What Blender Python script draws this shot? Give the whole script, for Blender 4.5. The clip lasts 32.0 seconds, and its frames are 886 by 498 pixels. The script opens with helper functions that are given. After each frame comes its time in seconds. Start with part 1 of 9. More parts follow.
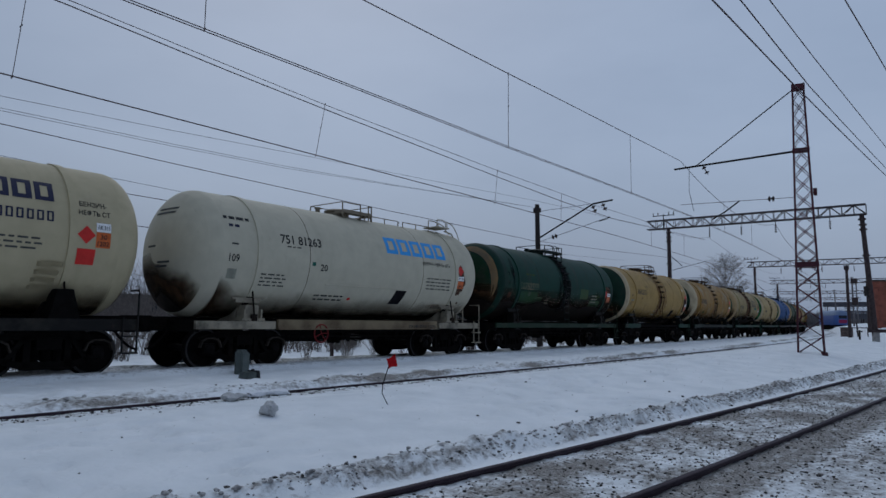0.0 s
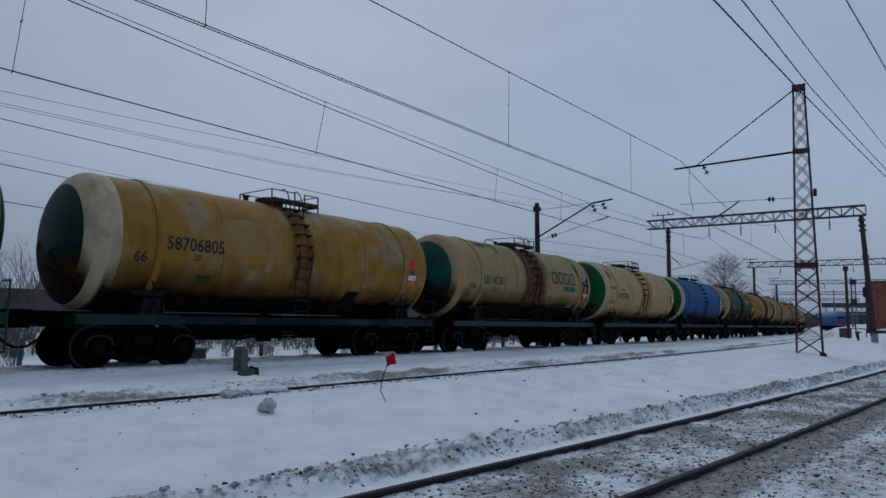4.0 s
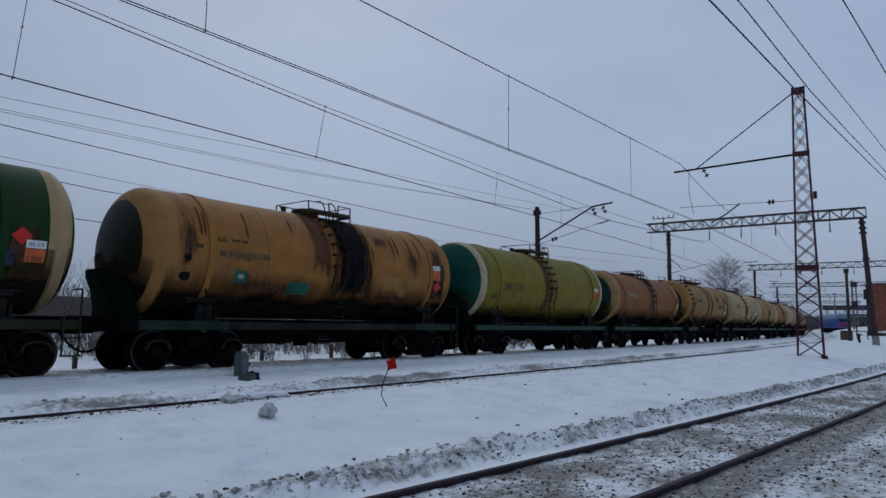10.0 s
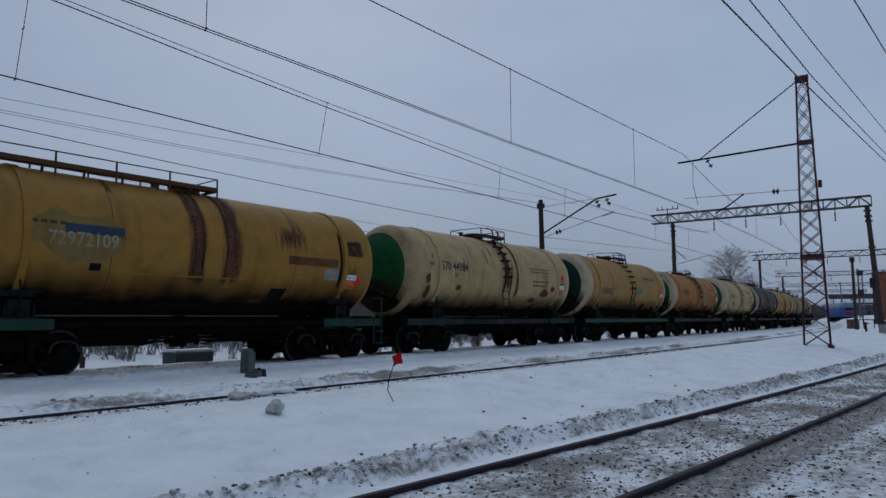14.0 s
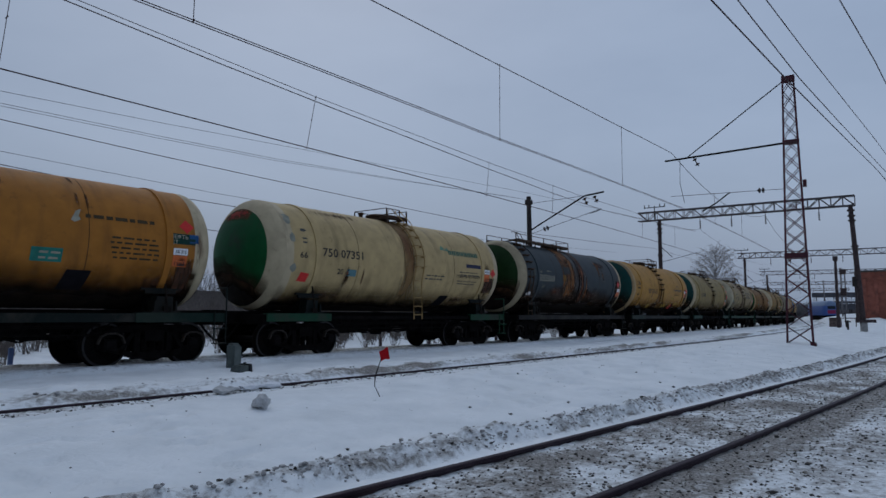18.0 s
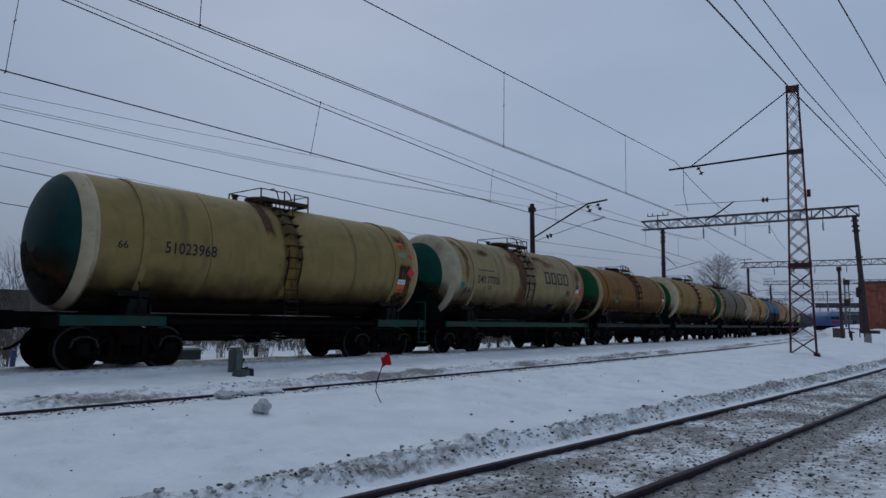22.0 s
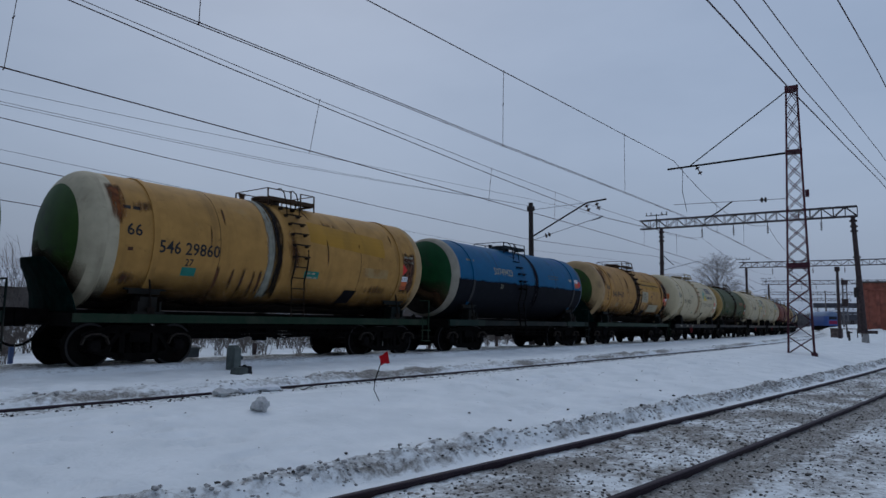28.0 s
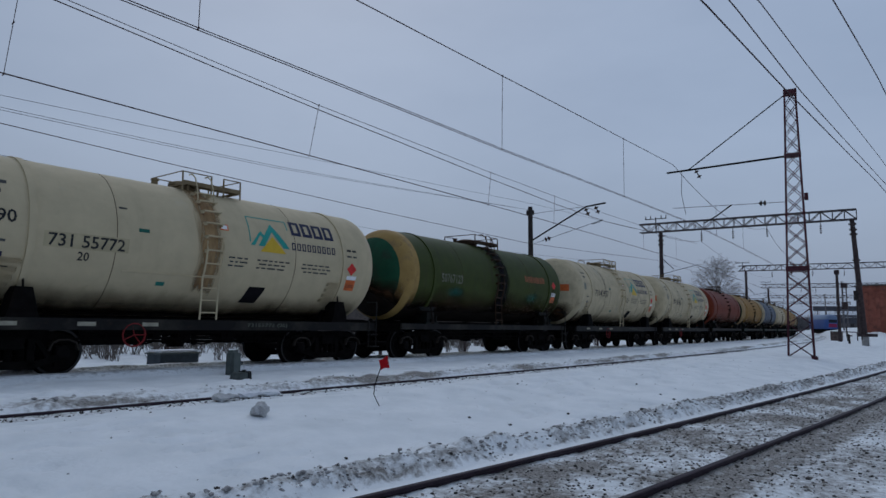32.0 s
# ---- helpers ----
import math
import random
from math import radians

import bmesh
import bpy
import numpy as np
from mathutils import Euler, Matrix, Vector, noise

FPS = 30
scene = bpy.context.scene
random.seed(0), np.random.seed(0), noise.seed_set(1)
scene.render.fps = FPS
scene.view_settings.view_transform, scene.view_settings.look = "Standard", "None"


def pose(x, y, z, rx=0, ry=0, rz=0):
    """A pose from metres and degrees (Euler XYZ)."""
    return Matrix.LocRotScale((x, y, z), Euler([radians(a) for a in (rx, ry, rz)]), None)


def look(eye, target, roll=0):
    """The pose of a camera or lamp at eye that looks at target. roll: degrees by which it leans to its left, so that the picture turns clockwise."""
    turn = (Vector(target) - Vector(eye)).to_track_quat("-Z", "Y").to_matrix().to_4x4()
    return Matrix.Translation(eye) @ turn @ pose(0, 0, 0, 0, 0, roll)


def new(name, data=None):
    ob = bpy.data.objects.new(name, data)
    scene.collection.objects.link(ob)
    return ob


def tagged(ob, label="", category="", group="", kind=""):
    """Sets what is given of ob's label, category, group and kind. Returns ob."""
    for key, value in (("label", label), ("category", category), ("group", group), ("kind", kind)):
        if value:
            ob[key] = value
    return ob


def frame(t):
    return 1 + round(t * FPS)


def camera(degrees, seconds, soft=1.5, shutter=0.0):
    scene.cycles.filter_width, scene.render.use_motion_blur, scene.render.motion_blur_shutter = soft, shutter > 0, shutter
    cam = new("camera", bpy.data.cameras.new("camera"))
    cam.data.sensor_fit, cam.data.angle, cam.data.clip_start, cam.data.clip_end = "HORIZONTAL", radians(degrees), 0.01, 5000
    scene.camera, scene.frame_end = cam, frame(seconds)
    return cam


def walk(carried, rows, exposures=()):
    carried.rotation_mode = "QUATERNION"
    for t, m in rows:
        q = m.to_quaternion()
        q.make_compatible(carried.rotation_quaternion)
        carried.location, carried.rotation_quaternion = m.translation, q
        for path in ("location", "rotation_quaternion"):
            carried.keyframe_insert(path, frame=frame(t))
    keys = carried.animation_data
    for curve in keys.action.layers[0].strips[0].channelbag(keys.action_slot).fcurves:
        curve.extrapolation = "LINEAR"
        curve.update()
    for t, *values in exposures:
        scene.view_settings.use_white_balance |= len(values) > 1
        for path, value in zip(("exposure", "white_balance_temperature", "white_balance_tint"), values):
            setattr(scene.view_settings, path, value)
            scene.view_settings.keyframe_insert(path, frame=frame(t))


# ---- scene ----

# The place: x runs along the near straight of the train's track, y across it, z = 0 on its rail heads.
EYE_Z = 1.168
RAIL_Y, BEND_X, BEND = 15.06, -9.76, 0.0013025      # train track: offset, start and curvature of its bend
MID_LAT = -4.87                                     # middle track, across from the train's track
NEAR_Z = -0.33                                      # rail heads of the near track
TANK_Z, TANK_R = 2.742, 1.5                         # height of the axis and radius of the tank in hand
LEAD, TRAIL, DISH = 4.75, 4.75, 0.62                # where its cylinder ends, and the depth of its ends
PITCH = 12.02                                       # coupler to coupler

# ---- camera ----
cam = camera(68.27, 32.0, soft=1.5)
TURNS = ((0, 96.34, -0.60, -49.61), (0.5, 96.40, -0.52, -49.67), (1, 96.50, -0.61, -49.63), (1.5, 96.46, -0.68, -49.71),
         (2, 96.35, -1.06, -49.76), (2.5, 96.28, -0.97, -49.71), (3, 96.22, -0.91, -49.74), (3.5, 96.16, -1.06, -49.73),
         (5.5, 96.30, -0.57, -49.53), (6, 96.38, -0.73, -49.63), (6.5, 96.40, -0.85, -49.83), (7, 96.41, -0.91, -49.92),
         (7.5, 96.39, -0.79, -49.99), (8, 96.39, -0.65, -50.05), (8.5, 96.39, -0.75, -50.03), (9, 96.40, -0.54, -49.80),
         (9.5, 96.48, -0.63, -49.64), (10, 96.53, -0.76, -49.64), (10.5, 96.71, -1.21, -49.77), (11, 96.98, -1.07, -49.92),
         (11.5, 96.99, -0.44, -49.84), (12, 97.00, -0.13, -49.81), (12.5, 96.87, -0.36, -49.42), (13, 96.67, -0.26, -49.50),
         (13.5, 96.35, -0.52, -49.17), (14, 96.05, 0.05, -49.19), (14.5, 95.87, -0.10, -49.33), (16.5, 95.80, -0.45, -49.91),
         (17, 95.68, -0.50, -50.06), (17.5, 95.67, -0.42, -50.18), (18, 95.68, -0.32, -50.30), (18.5, 95.73, -0.24, -50.43),
         (19, 95.77, -0.16, -50.35), (19.5, 95.76, -0.55, -50.19), (20, 95.86, -0.73, -50.06), (20.5, 96.06, -0.88, -49.93),
         (21, 96.18, -0.78, -49.89), (21.5, 96.24, -0.80, -49.98), (22, 96.24, -0.91, -50.11), (22.5, 96.22, -1.03, -50.40),
         (23, 96.00, -0.98, -50.61), (23.5, 95.94, -0.93, -50.68), (24, 95.78, -0.90, -50.71), (24.5, 95.69, -0.86, -50.65),
         (25, 95.71, -0.94, -50.65), (25.5, 95.70, -1.00, -50.61), (27.5, 96.09, -1.17, -50.26), (28, 96.12, -1.12, -50.25),
         (28.5, 96.10, -1.00, -50.30), (29, 96.13, -0.98, -50.36), (29.5, 96.18, -0.99, -50.36), (30, 96.23, -0.91, -50.35),
         (30.5, 96.30, -0.96, -50.32), (31, 96.39, -0.81, -50.27), (31.5, 96.49, -0.96, -50.27), (32, 96.49, -0.96, -50.27))
walk(cam, [(t, pose(0, 0, EYE_Z, rx, ry, rz)) for t, rx, ry, rz in TURNS], ((0, -0.19), (6, -0.15), (9, -0.06), (14, -0.18), (19, -0.19), (25, -0.18), (28, -0.16), (32, -0.16)))

# ---- light: an overcast winter afternoon ----
world = bpy.data.worlds.new("overcast_sky")
scene.world = world
world.use_nodes = True
wn, wl = world.node_tree.nodes, world.node_tree.links
wn.clear()
w_out = wn.new("ShaderNodeOutputWorld")
w_bg = wn.new("ShaderNodeBackground")
w_sky = wn.new("ShaderNodeTexSky")
w_sky.sky_type, w_sky.sun_disc = "NISHITA", False
w_sky.sun_elevation, w_sky.sun_rotation = radians(51), radians(36)
w_sky.air_density, w_sky.dust_density = 1.6, 4.0
w_co = wn.new("ShaderNodeTexCoord")
w_map = wn.new("ShaderNodeMapping")
w_map.inputs["Scale"].default_value = (1.0, 1.0, 2.6)
w_cloud = wn.new("ShaderNodeTexNoise")
w_cloud.inputs["Scale"].default_value = 1.7
w_cloud.inputs["Detail"].default_value = 5.0
w_cloud.inputs["Roughness"].default_value = 0.55
w_ramp = wn.new("ShaderNodeValToRGB")
w_ramp.color_ramp.elements[0].position, w_ramp.color_ramp.elements[0].color = 0.3, (0.283, 0.368, 0.525, 1)
w_ramp.color_ramp.elements[1].position, w_ramp.color_ramp.elements[1].color = 0.72, (0.352, 0.445, 0.615, 1)
w_gain = wn.new("ShaderNodeVectorMath")
w_gain.operation = "SCALE"
w_gain.inputs["Scale"].default_value = 0.08
w_mix = wn.new("ShaderNodeMix")
w_mix.data_type = "RGBA"
w_mix.inputs["Factor"].default_value = 0.88
wl.new(w_co.outputs["Generated"], w_map.inputs["Vector"])
wl.new(w_map.outputs["Vector"], w_cloud.inputs["Vector"])
wl.new(w_cloud.outputs["Fac"], w_ramp.inputs["Fac"])
wl.new(w_sky.outputs["Color"], w_gain.inputs[0])
wl.new(w_gain.outputs["Vector"], w_mix.inputs[6])
wl.new(w_ramp.outputs["Color"], w_mix.inputs[7])
# the cloud is a little thinner, and brighter, overhead and down the line
w_sep = wn.new("ShaderNodeSeparateXYZ")
w_down = wn.new("ShaderNodeMath")
w_down.operation = "MULTIPLY_ADD"
w_down.inputs[1].default_value, w_down.inputs[2].default_value = 0.2, 0.9
w_rise = wn.new("ShaderNodeMapRange")
w_rise.interpolation_type = "SMOOTHSTEP"
for i, v in ((1, -0.02), (2, 0.28), (3, 0.75), (4, 1.03)):
    w_rise.inputs[i].default_value = v
w_both = wn.new("ShaderNodeMath")
w_both.operation = "MULTIPLY"
w_tilt = wn.new("ShaderNodeVectorMath")
w_tilt.operation = "SCALE"
wl.new(w_co.outputs["Generated"], w_sep.inputs[0])
wl.new(w_sep.outputs["X"], w_down.inputs[0])
wl.new(w_mix.outputs[2], w_tilt.inputs[0])
wl.new(w_sep.outputs["Z"], w_rise.inputs[0])
wl.new(w_down.outputs[0], w_both.inputs[0])
wl.new(w_rise.outputs[0], w_both.inputs[1])
wl.new(w_both.outputs[0], w_tilt.inputs["Scale"])
wl.new(w_tilt.outputs["Vector"], w_bg.inputs["Color"])
w_bg.inputs["Strength"].default_value = 1.0
wl.new(w_bg.outputs["Background"], w_out.inputs["Surface"])

sun_data = bpy.data.lights.new("sun", "SUN")
sun_data.energy, sun_data.angle, sun_data.color = 0.36, radians(60), (0.93, 0.98, 1.0)
sun = new("sun", sun_data)
sun.matrix_basis = look((50, 70, 105), (0, 0, 0))
scene.view_settings.exposure = 0.0


# ---- materials ----
def mat(name, col, rough=0.7, metal=0.0, grain=0.12, scale=6.0, bump=0.1, stain=None, stain_at=0.62, streak=0.0, spec=0.3, speck=0.0):
    """A surface with fine grain, large stains and, if asked, runs down its sides."""
    m = bpy.data.materials.new(name)
    m.use_nodes = True
    n, l = m.node_tree.nodes, m.node_tree.links
    b = n["Principled BSDF"]
    b.inputs["Roughness"].default_value, b.inputs["Metallic"].default_value = rough, metal
    b.inputs["Specular IOR Level"].default_value = spec
    co = n.new("ShaderNodeTexCoord")
    info = n.new("ShaderNodeObjectInfo")
    off = n.new("ShaderNodeVectorMath")
    off.operation = "MULTIPLY_ADD"
    off.inputs[1].default_value = (37.0, 0.0, 0.0)
    l.new(info.outputs["Random"], off.inputs[0])
    l.new(co.outputs["Object"], off.inputs[2])
    fine = n.new("ShaderNodeTexNoise")
    fine.inputs["Scale"].default_value, fine.inputs["Detail"].default_value = scale, 6
    l.new(off.outputs[0], fine.inputs["Vector"])
    ramp = n.new("ShaderNodeValToRGB")
    lo, hi = [c * (1 - grain * 1.6) for c in col], [min(1, c * (1 + grain)) for c in col]
    ramp.color_ramp.elements[0].position, ramp.color_ramp.elements[0].color = 0.3, (*lo, 1)
    ramp.color_ramp.elements[1].position, ramp.color_ramp.elements[1].color = 0.7, (*hi, 1)
    l.new(fine.outputs["Fac"], ramp.inputs["Fac"])
    last = ramp.outputs["Color"]
    if stain:
        big = n.new("ShaderNodeTexNoise")
        big.inputs["Scale"].default_value, big.inputs["Detail"].default_value = 0.9, 8
        big.inputs["Roughness"].default_value = 0.65
        l.new(off.outputs[0], big.inputs["Vector"])
        mask = n.new("ShaderNodeValToRGB")
        mask.color_ramp.elements[0].position, mask.color_ramp.elements[1].position = stain_at - 0.06, stain_at + 0.1
        mask.color_ramp.elements[1].color = (0.85, 0.85, 0.85, 1)
        l.new(big.outputs["Fac"], mask.inputs["Fac"])
        mix = n.new("ShaderNodeMix")
        mix.data_type = "RGBA"
        mix.inputs[7].default_value = (*stain, 1)
        l.new(mask.outputs["Color"], mix.inputs["Factor"])
        l.new(last, mix.inputs[6])
        last = mix.outputs[2]
    if streak:
        mp = n.new("ShaderNodeMapping")
        mp.inputs["Scale"].default_value = (3.2, 0.5, 0.5)
        run = n.new("ShaderNodeTexNoise")
        run.inputs["Scale"].default_value, run.inputs["Detail"].default_value = 1.0, 5
        l.new(off.outputs[0], mp.inputs["Vector"])
        l.new(mp.outputs["Vector"], run.inputs["Vector"])
        mask = n.new("ShaderNodeValToRGB")
        mask.color_ramp.elements[0].position, mask.color_ramp.elements[1].position = 0.54, 0.8
        mask.color_ramp.elements[1].color = (streak, streak, streak, 1)
        l.new(run.outputs["Fac"], mask.inputs["Fac"])
        mix = n.new("ShaderNodeMix")
        mix.data_type = "RGBA"
        mix.inputs[7].default_value = (0.035, 0.026, 0.02, 1)
        l.new(mask.outputs["Color"], mix.inputs["Factor"])
        l.new(last, mix.inputs[6])
        last = mix.outputs[2]
    if speck:
        # chips of rust and soot
        dot = n.new("ShaderNodeTexNoise")
        dot.inputs["Scale"].default_value, dot.inputs["Detail"].default_value = 4.5, 9
        dot.inputs["Roughness"].default_value = 0.72
        l.new(off.outputs[0], dot.inputs["Vector"])
        mask = n.new("ShaderNodeValToRGB")
        mask.color_ramp.elements[0].position, mask.color_ramp.elements[1].position = 0.585, 0.72
        mask.color_ramp.elements[1].color = (speck, speck, speck, 1)
        l.new(dot.outputs["Fac"], mask.inputs["Fac"])
        mix = n.new("ShaderNodeMix")
        mix.data_type = "RGBA"
        mix.inputs[7].default_value = (0.05, 0.03, 0.018, 1)
        l.new(mask.outputs["Color"], mix.inputs["Factor"])
        l.new(last, mix.inputs[6])
        last = mix.outputs[2]
    l.new(last, b.inputs["Base Color"])
    if bump:
        bp = n.new("ShaderNodeBump")
        bp.inputs["Strength"].default_value, bp.inputs["Distance"].default_value = bump, 0.02
        l.new(fine.outputs["Fac"], bp.inputs["Height"])
        l.new(bp.outputs["Normal"], b.inputs["Normal"])
    return m


def sheer(m, streaks=5.0, amp=0.9, lo=0.62):
    """Lets a coat thin out where the mesh's cover attribute falls, in uneven runs."""
    m.name = "thin_coat"
    n, l = m.node_tree.nodes, m.node_tree.links
    out, b = n["Material Output"], n["Principled BSDF"]
    att = n.new("ShaderNodeAttribute")
    att.attribute_name = "cover"
    co = n.new("ShaderNodeTexCoord")
    info = n.new("ShaderNodeObjectInfo")
    mp = n.new("ShaderNodeMapping")
    mp.inputs["Scale"].default_value = (streaks, 1.0, 1.0)
    l.new(co.outputs["Object"], mp.inputs["Vector"])
    l.new(info.outputs["Random"], mp.inputs["Location"])
    run = n.new("ShaderNodeTexNoise")
    run.inputs["Scale"].default_value, run.inputs["Detail"].default_value, run.inputs["Roughness"].default_value = 1.6, 5, 0.6
    l.new(mp.outputs["Vector"], run.inputs["Vector"])
    add = n.new("ShaderNodeMath")
    add.operation = "MULTIPLY_ADD"
    add.inputs[1].default_value = amp
    l.new(run.outputs["Fac"], add.inputs[0])
    l.new(att.outputs["Fac"], add.inputs[2])
    ramp = n.new("ShaderNodeValToRGB")
    ramp.color_ramp.elements[0].position, ramp.color_ramp.elements[1].position = lo, 1.0
    l.new(add.outputs[0], ramp.inputs["Fac"])
    clear = n.new("ShaderNodeBsdfTransparent")
    mix = n.new("ShaderNodeMixShader")
    l.new(ramp.outputs["Color"], mix.inputs[0])
    l.new(clear.outputs[0], mix.inputs[1])
    l.new(b.outputs[0], mix.inputs[2])
    l.new(mix.outputs[0], out.inputs["Surface"])
    return m


def snow_material(name):
    """Old snow; the sheet's dirt attribute turns it to cinders and grit, and holds the train's painted shade."""
    m = bpy.data.materials.new(name)
    m.use_nodes = True
    n, l = m.node_tree.nodes, m.node_tree.links
    b = n["Principled BSDF"]
    b.inputs["Roughness"].default_value = 0.75
    b.inputs["Specular IOR Level"].default_value = 0.2
    co = n.new("ShaderNodeTexCoord")
    fine = n.new("ShaderNodeTexNoise")
    fine.inputs["Scale"].default_value, fine.inputs["Detail"].default_value = 9.0, 8
    fine.inputs["Roughness"].default_value = 0.7
    mid = n.new("ShaderNodeTexNoise")
    mid.inputs["Scale"].default_value, mid.inputs["Detail"].default_value = 1.3, 6
    l.new(co.outputs["Object"], fine.inputs["Vector"])
    l.new(co.outputs["Object"], mid.inputs["Vector"])
    white = n.new("ShaderNodeValToRGB")
    white.color_ramp.elements[0].position, white.color_ramp.elements[0].color = 0.3, (0.76, 0.795, 0.815, 1)
    white.color_ramp.elements[1].position, white.color_ramp.elements[1].color = 0.65, (0.90, 0.925, 0.94, 1)
    l.new(mid.outputs["Fac"], white.inputs["Fac"])
    att = n.new("ShaderNodeAttribute")
    att.attribute_name = "dirt"
    add = n.new("ShaderNodeMath")
    add.operation = "ADD"
    l.new(att.outputs["Fac"], add.inputs[0])
    l.new(fine.outputs["Fac"], add.inputs[1])
    grit = n.new("ShaderNodeValToRGB")
    grit.color_ramp.elements[0].position, grit.color_ramp.elements[0].color = 0.72, (0, 0, 0, 1)
    grit.color_ramp.elements[1].position, grit.color_ramp.elements[1].color = 1.0, (1, 1, 1, 1)
    l.new(add.outputs[0], grit.inputs["Fac"])
    soil = n.new("ShaderNodeValToRGB")
    soil.color_ramp.elements[0].position, soil.color_ramp.elements[0].color = 0.36, (0.08, 0.07, 0.062, 1)
    soil.color_ramp.elements[1].position, soil.color_ramp.elements[1].color = 0.64, (0.42, 0.40, 0.375, 1)
    soil_n = n.new("ShaderNodeTexNoise")
    soil_n.inputs["Scale"].default_value, soil_n.inputs["Detail"].default_value = 34.0, 8
    soil_n.inputs["Roughness"].default_value = 0.75
    l.new(co.outputs["Object"], soil_n.inputs["Vector"])
    l.new(soil_n.outputs["Fac"], soil.inputs["Fac"])
    mix = n.new("ShaderNodeMix")
    mix.data_type = "RGBA"
    l.new(grit.outputs["Color"], mix.inputs["Factor"])
    l.new(white.outputs["Color"], mix.inputs[6])
    l.new(soil.outputs["Color"], mix.inputs[7])
    l.new(mix.outputs[2], b.inputs["Base Color"])
    bp = n.new("ShaderNodeBump")
    bp.inputs["Strength"].default_value, bp.inputs["Distance"].default_value = 0.5, 0.04
    l.new(fine.outputs["Fac"], bp.inputs["Height"])
    # wind crust: thin broken lips across the field
    stretch = n.new("ShaderNodeMapping")
    stretch.inputs["Scale"].default_value, stretch.inputs["Rotation"].default_value = (0.9, 2.6, 1.0), (0, 0, 0.35)
    lip = n.new("ShaderNodeTexNoise")
    lip.inputs["Scale"].default_value, lip.inputs["Detail"].default_value, lip.inputs["Roughness"].default_value = 1.6, 7, 0.6
    lip_r = n.new("ShaderNodeValToRGB")
    lip_r.color_ramp.elements[0].position, lip_r.color_ramp.elements[1].position = 0.47, 0.54
    bq = n.new("ShaderNodeBump")
    bq.inputs["Distance"].default_value = 0.05
    where = n.new("ShaderNodeMapRange")
    for i, v in ((1, 0.5), (2, 0.68), (3, 0.04), (4, 0.4)):
        where.inputs[i].default_value = v
    l.new(mid.outputs["Fac"], where.inputs[0])
    l.new(where.outputs[0], bq.inputs["Strength"])
    l.new(co.outputs["Object"], stretch.inputs["Vector"])
    l.new(stretch.outputs["Vector"], lip.inputs["Vector"])
    l.new(lip.outputs["Fac"], lip_r.inputs["Fac"])
    l.new(lip_r.outputs["Color"], bq.inputs["Height"])
    l.new(bq.outputs["Normal"], bp.inputs["Normal"])
    l.new(bp.outputs["Normal"], b.inputs["Normal"])
    return m


SNOW = snow_material("old_snow")
CAP_SNOW = mat("snow_cap", (0.8, 0.81, 0.84), 0.75, grain=0.05, bump=0.4)
RAIL_STEEL = mat("rail_steel", (0.04, 0.027, 0.036), 0.6, 0.0, stain=(0.05, 0.03, 0.028), grain=0.2, spec=0.12)
RAIL_HEAD = mat("polished_rail_head", (0.42, 0.42, 0.43), 0.3, 0.9, grain=0.1)
BLACK_STEEL = mat("grimy_black_steel", (0.006, 0.0052, 0.005), 0.85, 0.0, grain=0.3, stain=(0.012, 0.008, 0.006), spec=0.05)
WHEEL_STEEL = mat("wheel_steel", (0.007, 0.006, 0.006), 0.75, 0.0, grain=0.3, stain=(0.014, 0.009, 0.007), spec=0.06)
GUARD_STEEL = mat("worn_guard_steel", (0.036, 0.028, 0.022), 0.7, 0.2, grain=0.3, stain=(0.03, 0.025, 0.02))
TREAD_STEEL = mat("wheel_tread", (0.03, 0.028, 0.028), 0.6, 0.2)
MAST_PAINT = mat("red_lead_paint", (0.075, 0.019, 0.028), 0.65, 0.1, grain=0.25, stain=(0.05, 0.03, 0.03))
TRUSS_STEEL = mat("galvanised_truss", (0.085, 0.075, 0.08), 0.6, 0.4, grain=0.2, stain=(0.09, 0.06, 0.05))
DARK_POLE = mat("tarred_pole", (0.035, 0.028, 0.026), 0.8, grain=0.3, stain=(0.07, 0.05, 0.04))
RUST_POLE = mat("rusty_pole", (0.06, 0.042, 0.042), 0.8, grain=0.3, stain=(0.06, 0.04, 0.035))
CONCRETE = mat("weathered_concrete", (0.33, 0.32, 0.31), 0.85, grain=0.15, stain=(0.2, 0.19, 0.18))
WIRE = mat("weathered_wire", (0.050, 0.027, 0.030), 0.7, 0.1)
THIN_WIRE = mat("aluminium_wire", (0.06, 0.06, 0.065), 0.6, 0.2)
INSULATOR = mat("brown_glazed_insulator", (0.04, 0.025, 0.022), 0.25)
FLAG_RED = mat("red_flag_cloth", (0.5, 0.012, 0.02), 0.8, grain=0.1, scale=20)
CABINET = mat("grey_green_cabinet", (0.10, 0.118, 0.112), 0.8, grain=0.15, stain=(0.08, 0.085, 0.08))
DARK_BOX = mat("tarred_cable_box", (0.03, 0.034, 0.036), 0.7, grain=0.2)
BRICK_WALL = mat("red_brick_wall", (0.34, 0.115, 0.08), 0.9, grain=0.2, scale=1.2, stain=(0.16, 0.07, 0.055), stain_at=0.58)
TWIG = mat("winter_twigs", (0.13, 0.11, 0.10), 0.9, grain=0.25, bump=0)
BARK = mat("birch_bark", (0.22, 0.2, 0.19), 0.9, grain=0.3)
# far wood: distance haze is painted in by a lighter base colour
FAR_WOOD = mat("haze_lightened_wood", (0.15, 0.14, 0.145), 0.95, grain=0.3, scale=0.8, bump=0)
SHED_WALL = mat("grey_shed_boards", (0.10, 0.085, 0.078), 0.9, grain=0.25, scale=2)
